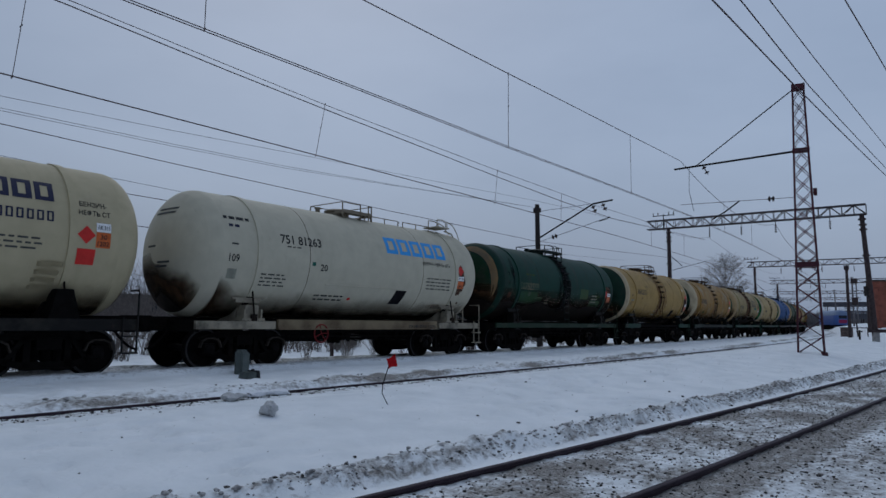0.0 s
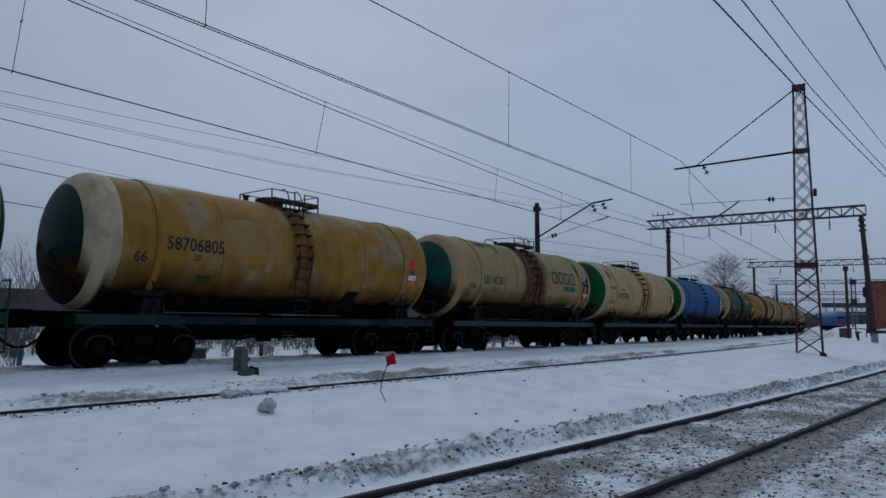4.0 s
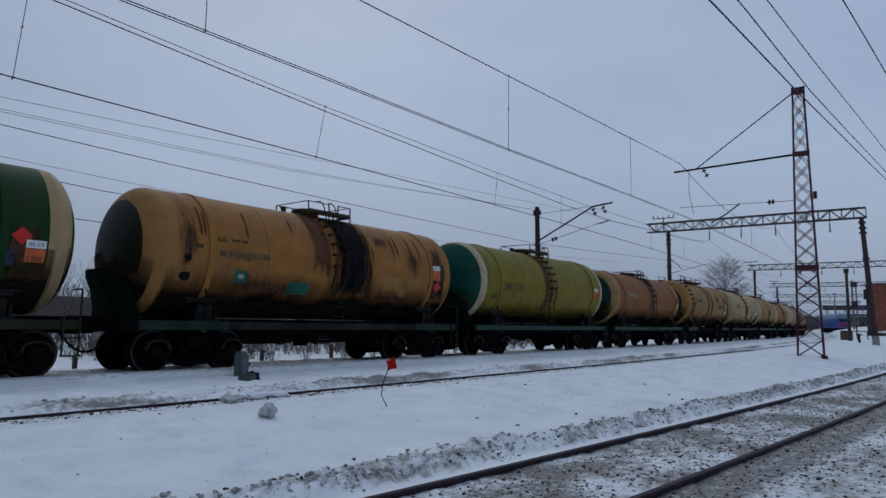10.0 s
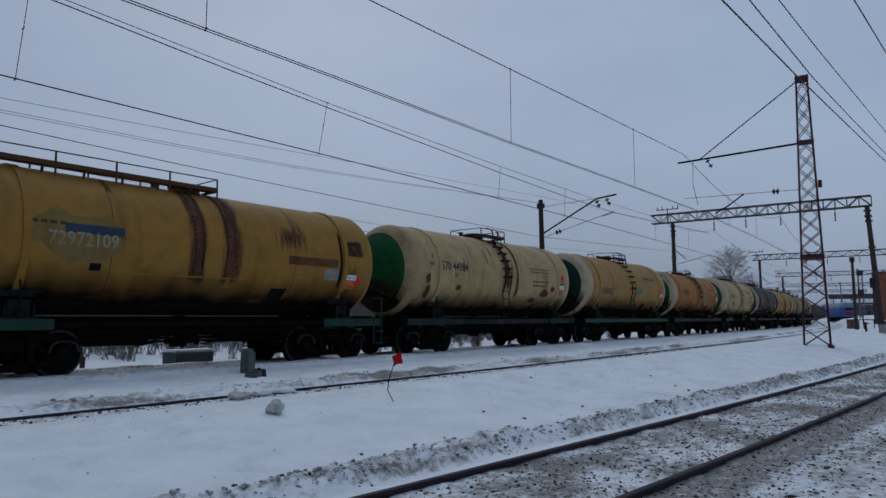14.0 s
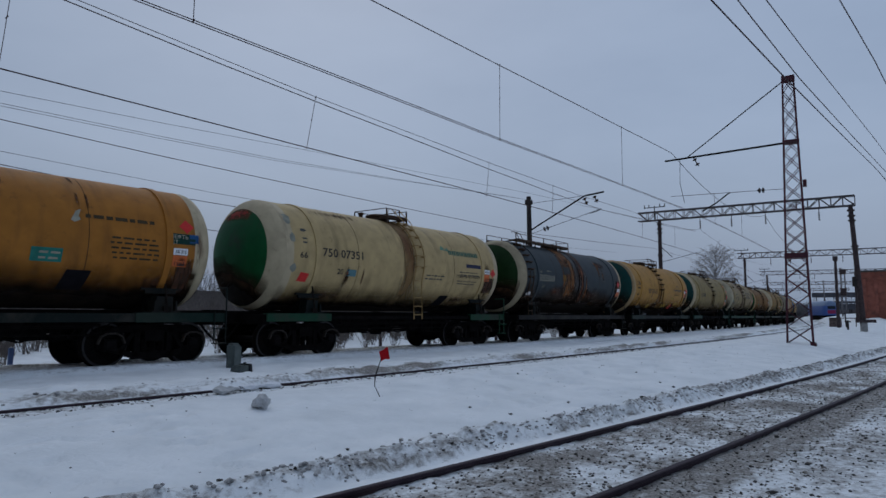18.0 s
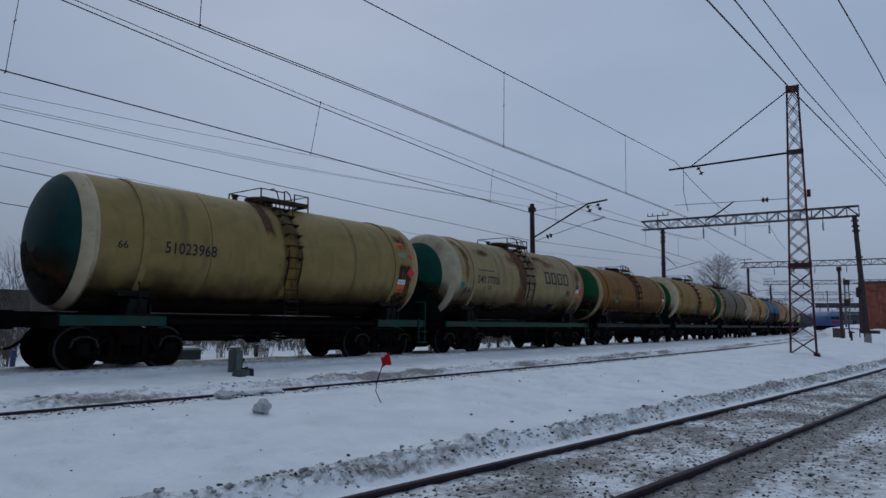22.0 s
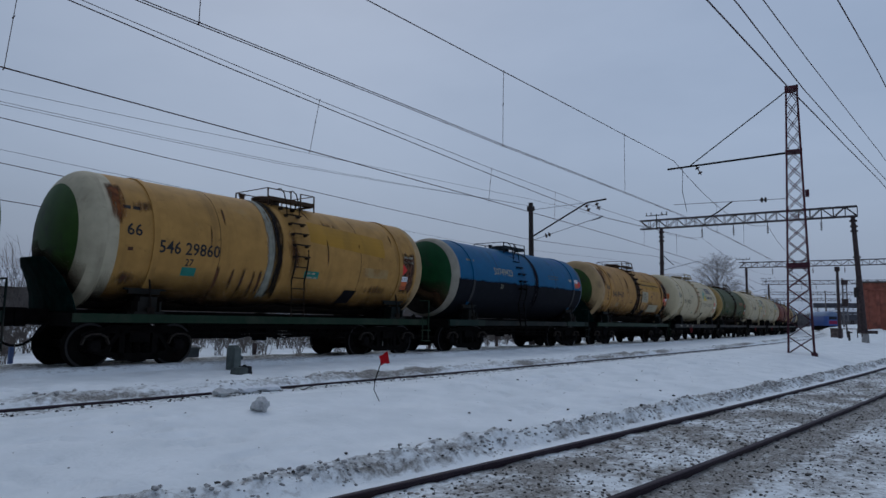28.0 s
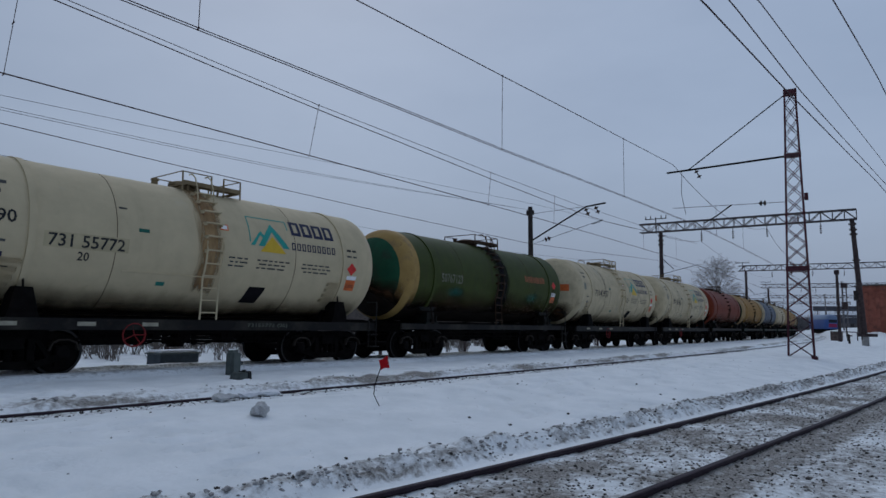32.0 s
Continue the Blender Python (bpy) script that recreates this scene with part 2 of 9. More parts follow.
CLOD = mat("dirty_ice_clods", (0.40, 0.39, 0.385), 0.9, grain=0.4, scale=14, bump=0.4)
DARK_CLOD = mat("dark_coal_lumps", (0.05, 0.045, 0.042), 0.9, grain=0.3, scale=14)
GREY_LUMP = mat("grey_ice_lump", (0.5, 0.5, 0.5), 0.7, grain=0.12, bump=0.4)
PLACARD_RED = mat("red_placard", (0.6, 0.025, 0.02), 0.5, grain=0.1)
DULL_RED = mat("dull_red_paint", (0.2, 0.012, 0.014), 0.7, grain=0.2)
PLACARD_ORANGE = mat("orange_placard", (0.62, 0.13, 0.03), 0.5, grain=0.15, stain=(0.35, 0.08, 0.03))
PLACARD_WHITE = mat("white_placard", (0.8, 0.8, 0.8), 0.5, grain=0.05)
INK = mat("black_lettering", (0.018, 0.018, 0.02), 0.6, grain=0.15)
BROWN_INK = mat("worn_brown_lettering", (0.055, 0.036, 0.014), 0.75, grain=0.25)
DULL_CHALK = mat("worn_pale_lettering", (0.17, 0.17, 0.13), 0.8, grain=0.3)
FADED_CHALK = mat("dulled_sill_lettering", (0.09, 0.1, 0.08), 0.8, grain=0.2)
FADED_INK = mat("faded_lettering", (0.07, 0.07, 0.065), 0.7, grain=0.2)
CHALK = mat("pale_lettering", (0.32, 0.30, 0.23), 0.7, grain=0.15)
LOGO_BLUE = mat("sky_blue_lettering", (0.03, 0.32, 0.75), 0.5, grain=0.05)
LOGO_NAVY = mat("navy_lettering", (0.014, 0.016, 0.05), 0.5, grain=0.05)
LOGO_TEAL = mat("teal_mark", (0.02, 0.3, 0.25), 0.5, grain=0.05)
LOGO_GOLD = mat("gold_mark", (0.65, 0.42, 0.03), 0.5, grain=0.05)
PATCH_TAR = mat("tar_patch", (0.010, 0.009, 0.011), 0.8, grain=0.2, spec=0.06)
PATCH_GREEN = mat("green_patch", (0.014, 0.11, 0.08), 0.7, grain=0.2)
PATCH_RUST = mat("rust_patch", (0.12, 0.045, 0.02), 0.85, grain=0.35, stain=(0.05, 0.025, 0.015), stain_at=0.5)
PANEL_RUST = mat("worn_dark_panel", (0.085, 0.04, 0.022), 0.85, grain=0.45, scale=7, stain=(0.016, 0.012, 0.01), stain_at=0.5)
PATCH_YELLOW = mat("fresh_yellow_patch", (0.40, 0.20, 0.016), 0.6, grain=0.08, scale=1.5, bump=0, streak=0.3)
PATCH_MOSS = mat("mossy_patch", (0.035, 0.06, 0.01), 0.85, grain=0.2, scale=2)
PATCH_GREY = mat("faded_grey_patch", (0.25, 0.25, 0.2), 0.7, grain=0.15)
# oily grime that also carries the painted shade of the bellies
GRIME_SHADE = mat("grime_and_shade", (0.013, 0.009, 0.007), 0.8, grain=0.35, scale=5, stain=(0.03, 0.018, 0.011), stain_at=0.6, spec=0.1)
PATCH_TEAL = mat("teal_stencil_patch", (0.02, 0.18, 0.14), 0.7, grain=0.15)
BLUE_TRAIN = mat("blue_coach_paint", (0.06, 0.12, 0.34), 0.45, grain=0.1)
GLASS_DARK = mat("dark_window_glass", (0.02, 0.025, 0.03), 0.15, grain=0.05, bump=0)


# ---- mesh helpers ----
def box(bm, lo, hi, m=None):
    vs = []
    for x in (lo[0], hi[0]):
        for y in (lo[1], hi[1]):
            for z in (lo[2], hi[2]):
                p = Vector((x, y, z))
                vs.append(bm.verts.new(m @ p if m else p))
    for f in ((0, 1, 3, 2), (4, 6, 7, 5), (0, 4, 5, 1), (2, 3, 7, 6), (0, 2, 6, 4), (1, 5, 7, 3)):
        bm.faces.new([vs[i] for i in f])


def rod(bm, a, b, r, n=6, r2=None):
    a, b = Vector(a), Vector(b)
    q = (b - a).to_track_quat("Z", "Y")
    r2 = r if r2 is None else r2
    ring = [(math.cos(2 * math.pi * i / n), math.sin(2 * math.pi * i / n)) for i in range(n)]
    lo = [bm.verts.new(a + q @ Vector((c * r, d * r, 0))) for c, d in ring]
    hi = [bm.verts.new(b + q @ Vector((c * r2, d * r2, 0))) for c, d in ring]
    for i in range(n):
        j = (i + 1) % n
        bm.faces.new((lo[i], lo[j], hi[j], hi[i]))
    bm.faces.new(lo[::-1])
    bm.faces.new(hi)


def rods(bm, pts, r, n=6):
    for a, b in zip(pts, pts[1:]):
        rod(bm, a, b, r, n)


def tube(bm, pts, r, n=6):
    """One unbroken bent tube."""
    last = None
    for i, p in enumerate(pts):
        q = (Vector(pts[min(i + 1, len(pts) - 1)]) - Vector(pts[max(i - 1, 0)])).to_track_quat("Z", "Y")
        ring = [bm.verts.new(Vector(p) + q @ Vector((r * math.cos(6.2832 * j / n), r * math.sin(6.2832 * j / n), 0))) for j in range(n)]
        if last:
            for j in range(n):
                bm.faces.new((last[j], last[(j + 1) % n], ring[(j + 1) % n], ring[j]))
        last = ring


def lathe(bm, prof, axis="x", n=32, at=(0, 0, 0), closed=False):
    """Turns a profile of (along, radius) round an axis."""
    rings = []
    for u, r in prof:
        ring = []
        for i in range(n):
            a = 2 * math.pi * i / n
            c, s = r * math.cos(a), r * math.sin(a)
            p = (u, c, s) if axis == "x" else (c, u, s) if axis == "y" else (c, s, u)
            ring.append(bm.verts.new(Vector(p) + Vector(at)))
        rings.append(ring)
    for p, q in zip(rings, rings[1:] + ([rings[0]] if closed else [])):
        for i in range(n):
            bm.faces.new((p[i], p[(i + 1) % n], q[(i + 1) % n], q[i]))
    return rings


def finish(bm, smooth=False):
    bmesh.ops.recalc_face_normals(bm, faces=bm.faces)
    me = bpy.data.meshes.new("mesh")
    bm.to_mesh(me)
    bm.free()
    if smooth:
        for p in me.polygons:
            p.use_smooth = True
        me.set_sharp_from_angle(angle=radians(40))
    return me


def put(name, me, material, parent=None, label="", m=None):
    """Links a mesh as an object of its own; its material belongs to the object."""
    ob = new(name, me)
    if not me.materials:
        me.materials.append(None)
    ob.material_slots[0].link = "OBJECT"
    ob.material_slots[0].material = material
    if parent:
        ob.parent = parent
    if m:
        ob.matrix_basis = m
    if label:
        ob["label"] = label
    return ob


def part(name, bm, material, parent=None, label="", smooth=False):
    return put(name, finish(bm, smooth), material, parent, label)


def bend(s, lat=0.0):
    """The place and heading s metres along the train's track, lat metres to its left."""
    th = BEND * max(0.0, s - BEND_X)
    x = BEND_X + math.sin(th) / BEND if th > 0 else s
    y = RAIL_Y + (1 - math.cos(th)) / BEND
    return x - math.sin(th) * lat, y + math.cos(th) * lat, th


def near_line(x, lat=0.0):
    """A point of the near track, lat metres to its left."""
    th = math.atan(-0.0687 + 0.0015 * x)
    return x - math.sin(th) * lat, 3.73 - 0.0687 * x + 0.00075 * x * x + math.cos(th) * lat


# ---- ground ----
def lattice_noise(x, y, seed):
    """Smooth noise between 0 and 1."""
    xi, yi = np.floor(x), np.floor(y)
    fx, fy = x - xi, y - yi
    fx, fy = fx * fx * (3 - 2 * fx), fy * fy * (3 - 2 * fy)

    def h(a, b):
        v = np.sin(a * 127.1 + b * 311.7 + seed * 74.7) * 43758.5453
        return v - np.floor(v)
    return (h(xi, yi) * (1 - fx) + h(xi + 1, yi) * fx) * (1 - fy) + (h(xi, yi + 1) * (1 - fx) + h(xi + 1, yi + 1) * fx) * fy


def rough_noise(x, y, seed, octaves=4):
    total, amp = 0, 0.5
    for i in range(octaves):
        total = total + amp * lattice_noise(x * 2 ** i, y * 2 ** i, seed + i)
        amp *= 0.5
    return total


def step(a, b, v):
    t = np.clip((v - a) / (b - a), 0, 1)
    return t * t * (3 - 2 * t)


def hump(a, b, c, d, v):
    return step(a, b, v) * (1 - step(c, d, v))


def across(x, y):
    """Signed distances to the left of the train's track and of the near track."""
    cy = RAIL_Y + 1 / BEND
    lat = np.where(x > BEND_X, 1 / BEND - np.hypot(x - BEND_X, y - cy), y - RAIL_Y)
    xn = np.clip(x, -60, 300)
    n = (y - (3.73 - 0.0687 * xn + 0.00075 * xn * xn)) * np.cos(np.arctan(-0.0687 + 0.0015 * xn))
    return lat, n


def terrain(x, y):
    """Height and dirt of the snow sheet, with the train's shade painted into the dirt."""
    lat, n = across(x, y)
    m = lat - MID_LAT
    wob = rough_noise(x * 0.35, y * 0.35, 3)
    lump = rough_noise(x * 2.3, y * 2.3, 11)
    tiny = rough_noise(x * 7.0, y * 7.0, 29)
    crumb = rough_noise(x * 4.5, y * 4.5, 83)
    edge = n + 0.4 * (rough_noise(x * 0.6, y * 0.6, 41) - 0.5) + 0.16 * (crumb - 0.5)
    # the ploughed cut: a low steep face along the near track, then the level field
    z = -0.39 + 0.15 * step(1.12, 1.5, edge) + 0.12 * step(1.42, 3.4, n) + 0.13 * step(3.0, 5.0, n) * (1 - step(-2.6, -1.0, m)) + 0.10 * step(34, 56, x) * step(2.5, 5, n) + 0.05 * (wob - 0.5)
    z = z + 0.02 * (tiny - 0.5) + 0.045 * (lump - 0.5)
    crust = np.abs(rough_noise(x * 1.3, y * 2.4, 91) - 0.47)
    z = z + 0.05 * (rough_noise(x * 0.9, y * 1.7, 77) - 0.5) - 0.07 * (1 - step(0.0, 0.05, crust)) * step(0.45, 0.6, wob)
    # near track: grit between and beside its rails, then a ploughed ridge of clods
    bed = hump(-1.9, -1.1, 0.84, 1.0, n)
    z = z * (1 - bed) + bed * (NEAR_Z - 0.06 + 0.045 * (lump - 0.5) + 0.05 * (tiny - 0.5))
    strip = hump(0.84, 0.9, 0.98, 1.12, n)
    z = z * (1 - strip) + strip * (NEAR_Z - 0.04 + 0.02 * (lump - 0.5))
    ridge = hump(1.12, 1.26, 1.42, 1.62, edge)
    z = z + ridge * (0.06 * lump + 0.13 * (crumb - 0.42) + 0.09 * (tiny - 0.42) + 0.07 * (rough_noise(x * 1.1, y * 3.0, 57) - 0.45))
    dirt = bed * (0.38 + 0.65 * (rough_noise(x * 1.3, y * 2.2, 17) - 0.45))
    dirt = np.maximum(dirt, hump(-1.75, -1.25, -0.8, -0.72, n) * 0.52)
    dirt = np.maximum(dirt, hump(-12.0, -5.0, -1.5, -0.8, n) * (0.22 + 0.5 * (rough_noise(x * 0.8, y * 0.8, 71) - 0.34)))
    dirt = np.maximum(dirt, hump(1.1, 1.18, 1.5, 1.72, edge) * (0.25 + 0.5 * (rough_noise(x * 1.5, y * 8.0, 83) - 0.42) + 0.3 * (rough_noise(x * 1.2, y * 1.2, 37) - 0.4) + 0.3 * (tiny - 0.45)))
    # middle track: its near rail shows, the far one lies under the bank
    bank = hump(-0.74, -0.42, 0.6, 1.6, m)
    z = z + bank * (0.10 + 0.10 * lump + 0.07 * (crumb - 0.5)) + 0.10 * step(0.4, 2.4, m)
    groove = hump(-1.9, -1.3, -0.76, -0.7, m)
    z = z * (1 - groove) + groove * (-0.092 + 0.025 * (tiny - 0.5) + 0.02 * (lump - 0.5))
    dirt = np.maximum(dirt, hump(-1.5, -1.15, -0.76, -0.7, m) * (0.19 + 0.5 * (crumb - 0.3)))
    dirt = np.maximum(dirt, hump(-0.7, -0.55, -0.25, 0.2, m) * (0.9 * rough_noise(x * 0.7, y * 1.5, 53) - 0.04))
    # train track: packed snow up to the rails, grit and painted shade between them
    shoulder = hump(-2.0, -1.3, 1.0, 1.6, lat)
    z = z * (1 - shoulder) + shoulder * (-0.055 + 0.03 * (lump - 0.5))
    z = z + hump(-2.0, -1.5, -1.02, -0.87, lat) * (0.105 + 0.05 * rough_noise(x * 0.9, y * 0.4, 61))
    # grit raised to paint the shade under the wagons
    dirt = np.maximum(dirt, hump(-0.95, -0.86, 1.3, 1.9, lat) * (0.34 + 0.25 * (lump - 0.5)))
    z = z + (hump(-0.62, -0.45, 0.45, 0.62, lat) * 0.05 + hump(0.66, 0.72, 0.86, 1.2, lat) * 0.09) * (0.7 + 0.5 * lump)
    # band beside the near rail: the train's shade painted in as dirt
    dirt = np.maximum(dirt, hump(-2.3, -1.4, -0.9, -0.8, lat) * (0.3 + 0.25 * (lump - 0.5)))
    # beyond the train: a shallow ditch, then a snow field that rises a little
    z = z - 0.35 * step(1.6, 3.4, lat) + 0.5 * step(5.0, 22.0, lat) + 1.1 * step(22, 90, lat)
    dirt = np.maximum(dirt, hump(2.0, 2.4, 3.4, 4.2, lat) * (0.5 * lump))
    far = step(60, 260, np.hypot(x, y))
    z = z * (1 - far) - 0.12 * far
    z = z + 0.17 * (1 - step(0.6, 4.5, np.hypot((x - 29.9) * 0.6, y - 6.2))) * step(1.6, 3.5, n)
    # a snow bank rises towards the brick building
    z = z + (1.0 * step(90, 150, x) * step(5.8, 7.5, -lat) + 0.75 * step(60, 116, x) * step(7.5, 12.5, -lat)) * step(3, 7, n)
    return z, np.clip(dirt, 0, 1)


def graded(lo, a, b, hi, d, grow=1.09):
    mid = list(np.arange(a, b, d))
    up, v, w = [], b, d
    while v < hi:
        up.append(v)
        w *= grow
        v += w
    down, v, w = [], a - d, d
    while v > lo:
        down.append(v)
        w *= grow
        v -= w
    return np.array(down[::-1] + mid + up + [hi])


def build_ground():
    gx, gy = graded(-2600, 0.5, 22, 2600, 0.085, 1.035), graded(-2600, 2.0, 15.5, 2600, 0.075, 1.05)
    X, Y = np.meshgrid(gx, gy, indexing="ij")
    Z, D = terrain(X, Y)
    nx, ny = X.shape
    co = np.stack([X, Y, Z], -1).reshape(-1, 3)
    i = np.arange(nx * ny).reshape(nx, ny)
    quads = np.stack([i[:-1, :-1], i[1:, :-1], i[1:, 1:], i[:-1, 1:]], -1).reshape(-1, 4)
    me = bpy.data.meshes.new("ground")
    me.vertices.add(len(co))
    me.vertices.foreach_set("co", co.ravel())
    me.loops.add(quads.size)
    me.loops.foreach_set("vertex_index", quads.ravel())
    me.polygons.add(len(quads))
    me.polygons.foreach_set("loop_start", np.arange(0, quads.size, 4))
    me.update(calc_edges=True)
    a = me.attributes.new("dirt", "FLOAT", "POINT")
    a.data.foreach_set("value", D.ravel().astype(np.float32))
    me.polygons.foreach_set("use_smooth", np.ones(len(quads), dtype=bool))
    tagged(put("ground", me, SNOW), "old snow with ploughed dirty ridges along the rails", "snow", kind="structure")


def ground_z(x, y):
    return float(terrain(np.array([float(x)]), np.array([float(y)]))[0][0])


build_ground()


# ---- rails ----
def rail(name, line, top, label):
    """A rail swept along points of the plan; the head's running band is a part."""
    prof = [(-0.075, -0.18), (-0.075, -0.165), (-0.012, -0.14), (-0.012, -0.045), (-0.036, -0.03), (-0.036, -0.004),
            (0.036, -0.004), (0.036, -0.03), (0.012, -0.045), (0.012, -0.14), (0.075, -0.165), (0.075, -0.18)]
    bm, cap = bmesh.new(), bmesh.new()
    last = lastc = None
    for i, p in enumerate(line):
        q, o = line[min(i + 1, len(line) - 1)], line[max(i - 1, 0)]
        d = Vector((q[0] - o[0], q[1] - o[1], 0)).normalized()
        side = Vector((-d.y, d.x, 0))
        ring = [bm.verts.new(Vector((p[0], p[1], top + b)) + side * a) for a, b in prof]
        ringc = [cap.verts.new(Vector((p[0], p[1], top + b)) + side * a) for a, b in ((-0.034, -0.003), (-0.026, 0.002), (0.026, 0.002), (0.034, -0.003))]
        if last:
            for j in range(len(prof)):
                k = (j + 1) % len(prof)
                bm.faces.new((last[j], last[k], ring[k], ring[j]))
            for j in range(3):
                cap.faces.new((lastc[j], lastc[j + 1], ringc[j + 1], ringc[j]))
        last, lastc = ring, ringc
    ob = tagged(part(name, bm, RAIL_STEEL), label, "rail", "railway rails", "structure")
    part("running_surface", cap, RAIL_HEAD if top == 0 else RAIL_STEEL, ob)
    return ob


S_STEPS = list(np.concatenate([np.arange(-60, 60, 2.0), np.arange(60, 420, 6.0)]))
for lat in (-0.795, 0.795):
    rail("rail", [bend(s, lat)[:2] for s in S_STEPS], 0.0, "steel rail under the tank train, worn bright")
for lat in (-0.795, 0.795):
    rail("rail", [bend(s, MID_LAT + lat)[:2] for s in S_STEPS], -0.06, "rusty steel rail half buried in snow")
for lat in (-0.795, 0.795):
    rail("rail", [near_line(x, lat) for x in np.concatenate([np.arange(-60, 60, 2.0), np.arange(60, 300, 5.0)])], NEAR_Z, "dark steel rail with gritty snow at its foot")


# ---- overhead line ----
def lerp(a, b, t):
    return Vector(a) * (1 - t) + Vector(b) * t


def wire(pts, r=0.011, material=WIRE, label="dark overhead contact wire"):
    cu = bmesh.new()
    last = None
    pts = [Vector(p) for p in pts]
    for i, p in enumerate(pts):
        d = (pts[min(i + 1, len(pts) - 1)] - pts[max(i - 1, 0)]).normalized()
        side = d.cross(Vector((0, 0, 1))).normalized()
        up = side.cross(d)
        ring = [cu.verts.new(p + (side * math.cos(a) + up * math.sin(a)) * r) for a in (0.0, 1.257, 2.513, 3.77, 5.027)]
        if last:
            for j in range(5):
                cu.faces.new((last[j], last[(j + 1) % 5], ring[(j + 1) % 5], ring[j]))
        last = ring
    return tagged(part("overhead_wire", cu, material), label, "wire", "overhead wires")


def track_wire(knots, r=0.011, material=WIRE, label="dark overhead contact wire", step_m=3.0):
    """A wire over knots of (s, lat, z) along the train's track."""
    pts = []
    for (s0, l0, z0), (s1, l1, z1) in zip(knots, knots[1:]):
        n = max(1, int((s1 - s0) / step_m))
        for i in range(n):
            t = i / n
            x, y, _ = bend(s0 + (s1 - s0) * t, l0 + (l1 - l0) * t)
            pts.append((x, y, z0 + (z1 - z0) * t))
    x, y, _ = bend(*knots[-1][:2])
    pts.append((x, y, knots[-1][2]))
    return wire(pts, r, material, label)


def sagging(s0, s1, lat, z_end, sag, n=10):
    return [(s0 + (s1 - s0) * i / n, lat, z_end - sag * (1 - (2 * i / n - 1) ** 2)) for i in range(n + 1)]


track_wire([(-40, 0, 6.07), (31.5, -0.1, 6.07), (54, 0.1, 6.1), (98, 0, 6.1), (260, 0, 6.1)], 0.016)
track_wire([(-25, 0, 9.1), (-8, 0, 8.6), (5.2, 0, 8.11), (9.0, 0, 7.9), (12.4, 0, 7.73), (15.6, 0, 7.64), (21.9, 0, 7.48), (30.2, 0, 7.4)] + sagging(31.3, 54, -0.2, 8.2, 0.9)[3:] + sagging(54, 98, 0, 8.2, 1.0) + sagging(98, 142, 0, 8.2, 1.0), 0.010, WIRE, "dark messenger wire of the overhead line")
track_wire([(-25, 0.35, 9.5), (5.1, 0.35, 8.16), (9.2, 0.35, 7.905), (13.3, 0.35, 7.71), (16, 0.35, 7.605), (22.5, 0.35, 7.35), (28.5, 0.35, 7.185), (34.7, 0.35, 7.16), (54, 0.3, 8.0)], 0.015, WIRE, "second messenger wire above the train")
for off in (-0.045, 0.045):
    track_wire([(-40, -4.9 + off, 6.2), (4.1, -4.9 + off, 6.2), (15.2, -4.9 + off, 6.2), (24.1, -4.9 + off, 6.32), (31.5, -4.9 + off, 6.42), (54, -4.9 + off, 6.3), (98, -4.9 + off, 6.2), (220, -4.9 + off, 6.2)], 0.010)
track_wire([(-12, -4.9, 8.6), (0, -4.9, 8.25), (9.3, -4.9, 8.28), (15.1, -4.9, 8.41), (24.1, -4.9, 8.68), (30.3, -4.9, 8.9)] + sagging(30.3, 54, -4.9, 8.9, 1.1)[1:] + sagging(54, 98, -4.9, 8.6, 1.1)[1:], 0.014, WIRE, "dark messenger wire of the overhead line")
track_wire([(-30, 4, 5.8), (5, 4, 6.8), (9.6, 4, 6.99), (13.9, 4, 7.22), (17.3, 4, 7.4), (24.1, 4, 7.74), (32, 3.8, 8.14), (54, 3.8, 9.0)], 0.007, THIN_WIRE, "thin aluminium line wire behind the train")
for dz in (0.0, 0.07):
    track_wire([(-30, 4, 5.9 + dz), (5, 4, 6.42 + dz), (9.7, 4, 6.5 + dz), (14, 4, 6.63 + dz), (20, 4, 6.98 + dz * 0.6), (32, 3.8, 7.74)], 0.007, THIN_WIRE, "thin aluminium line wire behind the train")
track_wire([(-30, 3.4, 6.6), (4.9, 3.4, 5.93), (9.4, 3.4, 5.81), (13.5, 3.4, 5.75), (19.4, 3.4, 5.69), (30.7, 3.4, 5.68), (40, 3.4, 6.05), (53.3, 3.4, 6.69), (98, 3.4, 6.6), (142, 3.4, 6.6)], 0.012, WIRE, "dark return wire on poles behind the train")
track_wire([(-30, 6, 6.9), (5.7, 6, 5.32), (8.5, 6, 5.18), (31, 6, 4.9), (54, 6, 5.6)], 0.012, WIRE, "dark low line wire behind the train")
track_wire([(-30, 6, 5.2), (5.8, 6, 4.27), (7.9, 6, 4.19), (31, 6, 3.9), (54, 6, 4.6)], 0.012, WIRE, "dark low line wire behind the train")
track_wire([(-30, 7, 6.2), (5.9, 7, 5.91), (9.2, 7, 5.81), (13.2, 7, 5.71), (31, 7, 5.6), (54, 7, 6.6)], 0.007, THIN_WIRE, "thin low line wire behind the train")
wire([(-30, 4.3, 5.2), (9.69, 3.0, 6.0), (14.53, 3.0, 6.15), (22.43, 3.0, 6.5), (29.58, 3.0, 6.84), (54, 3.0, 7.4), (120, 5.5, 6.4)], 0.014)
wire([(-20, 4.3, 7.8), (11.35, 3.0, 6.58), (16.29, 3.0, 6.57), (21.56, 3.0, 6.78), (29.72, 3.0, 7.15), (54, 3.0, 8.3)], 0.012, WIRE, "dark messenger wire over the near track")
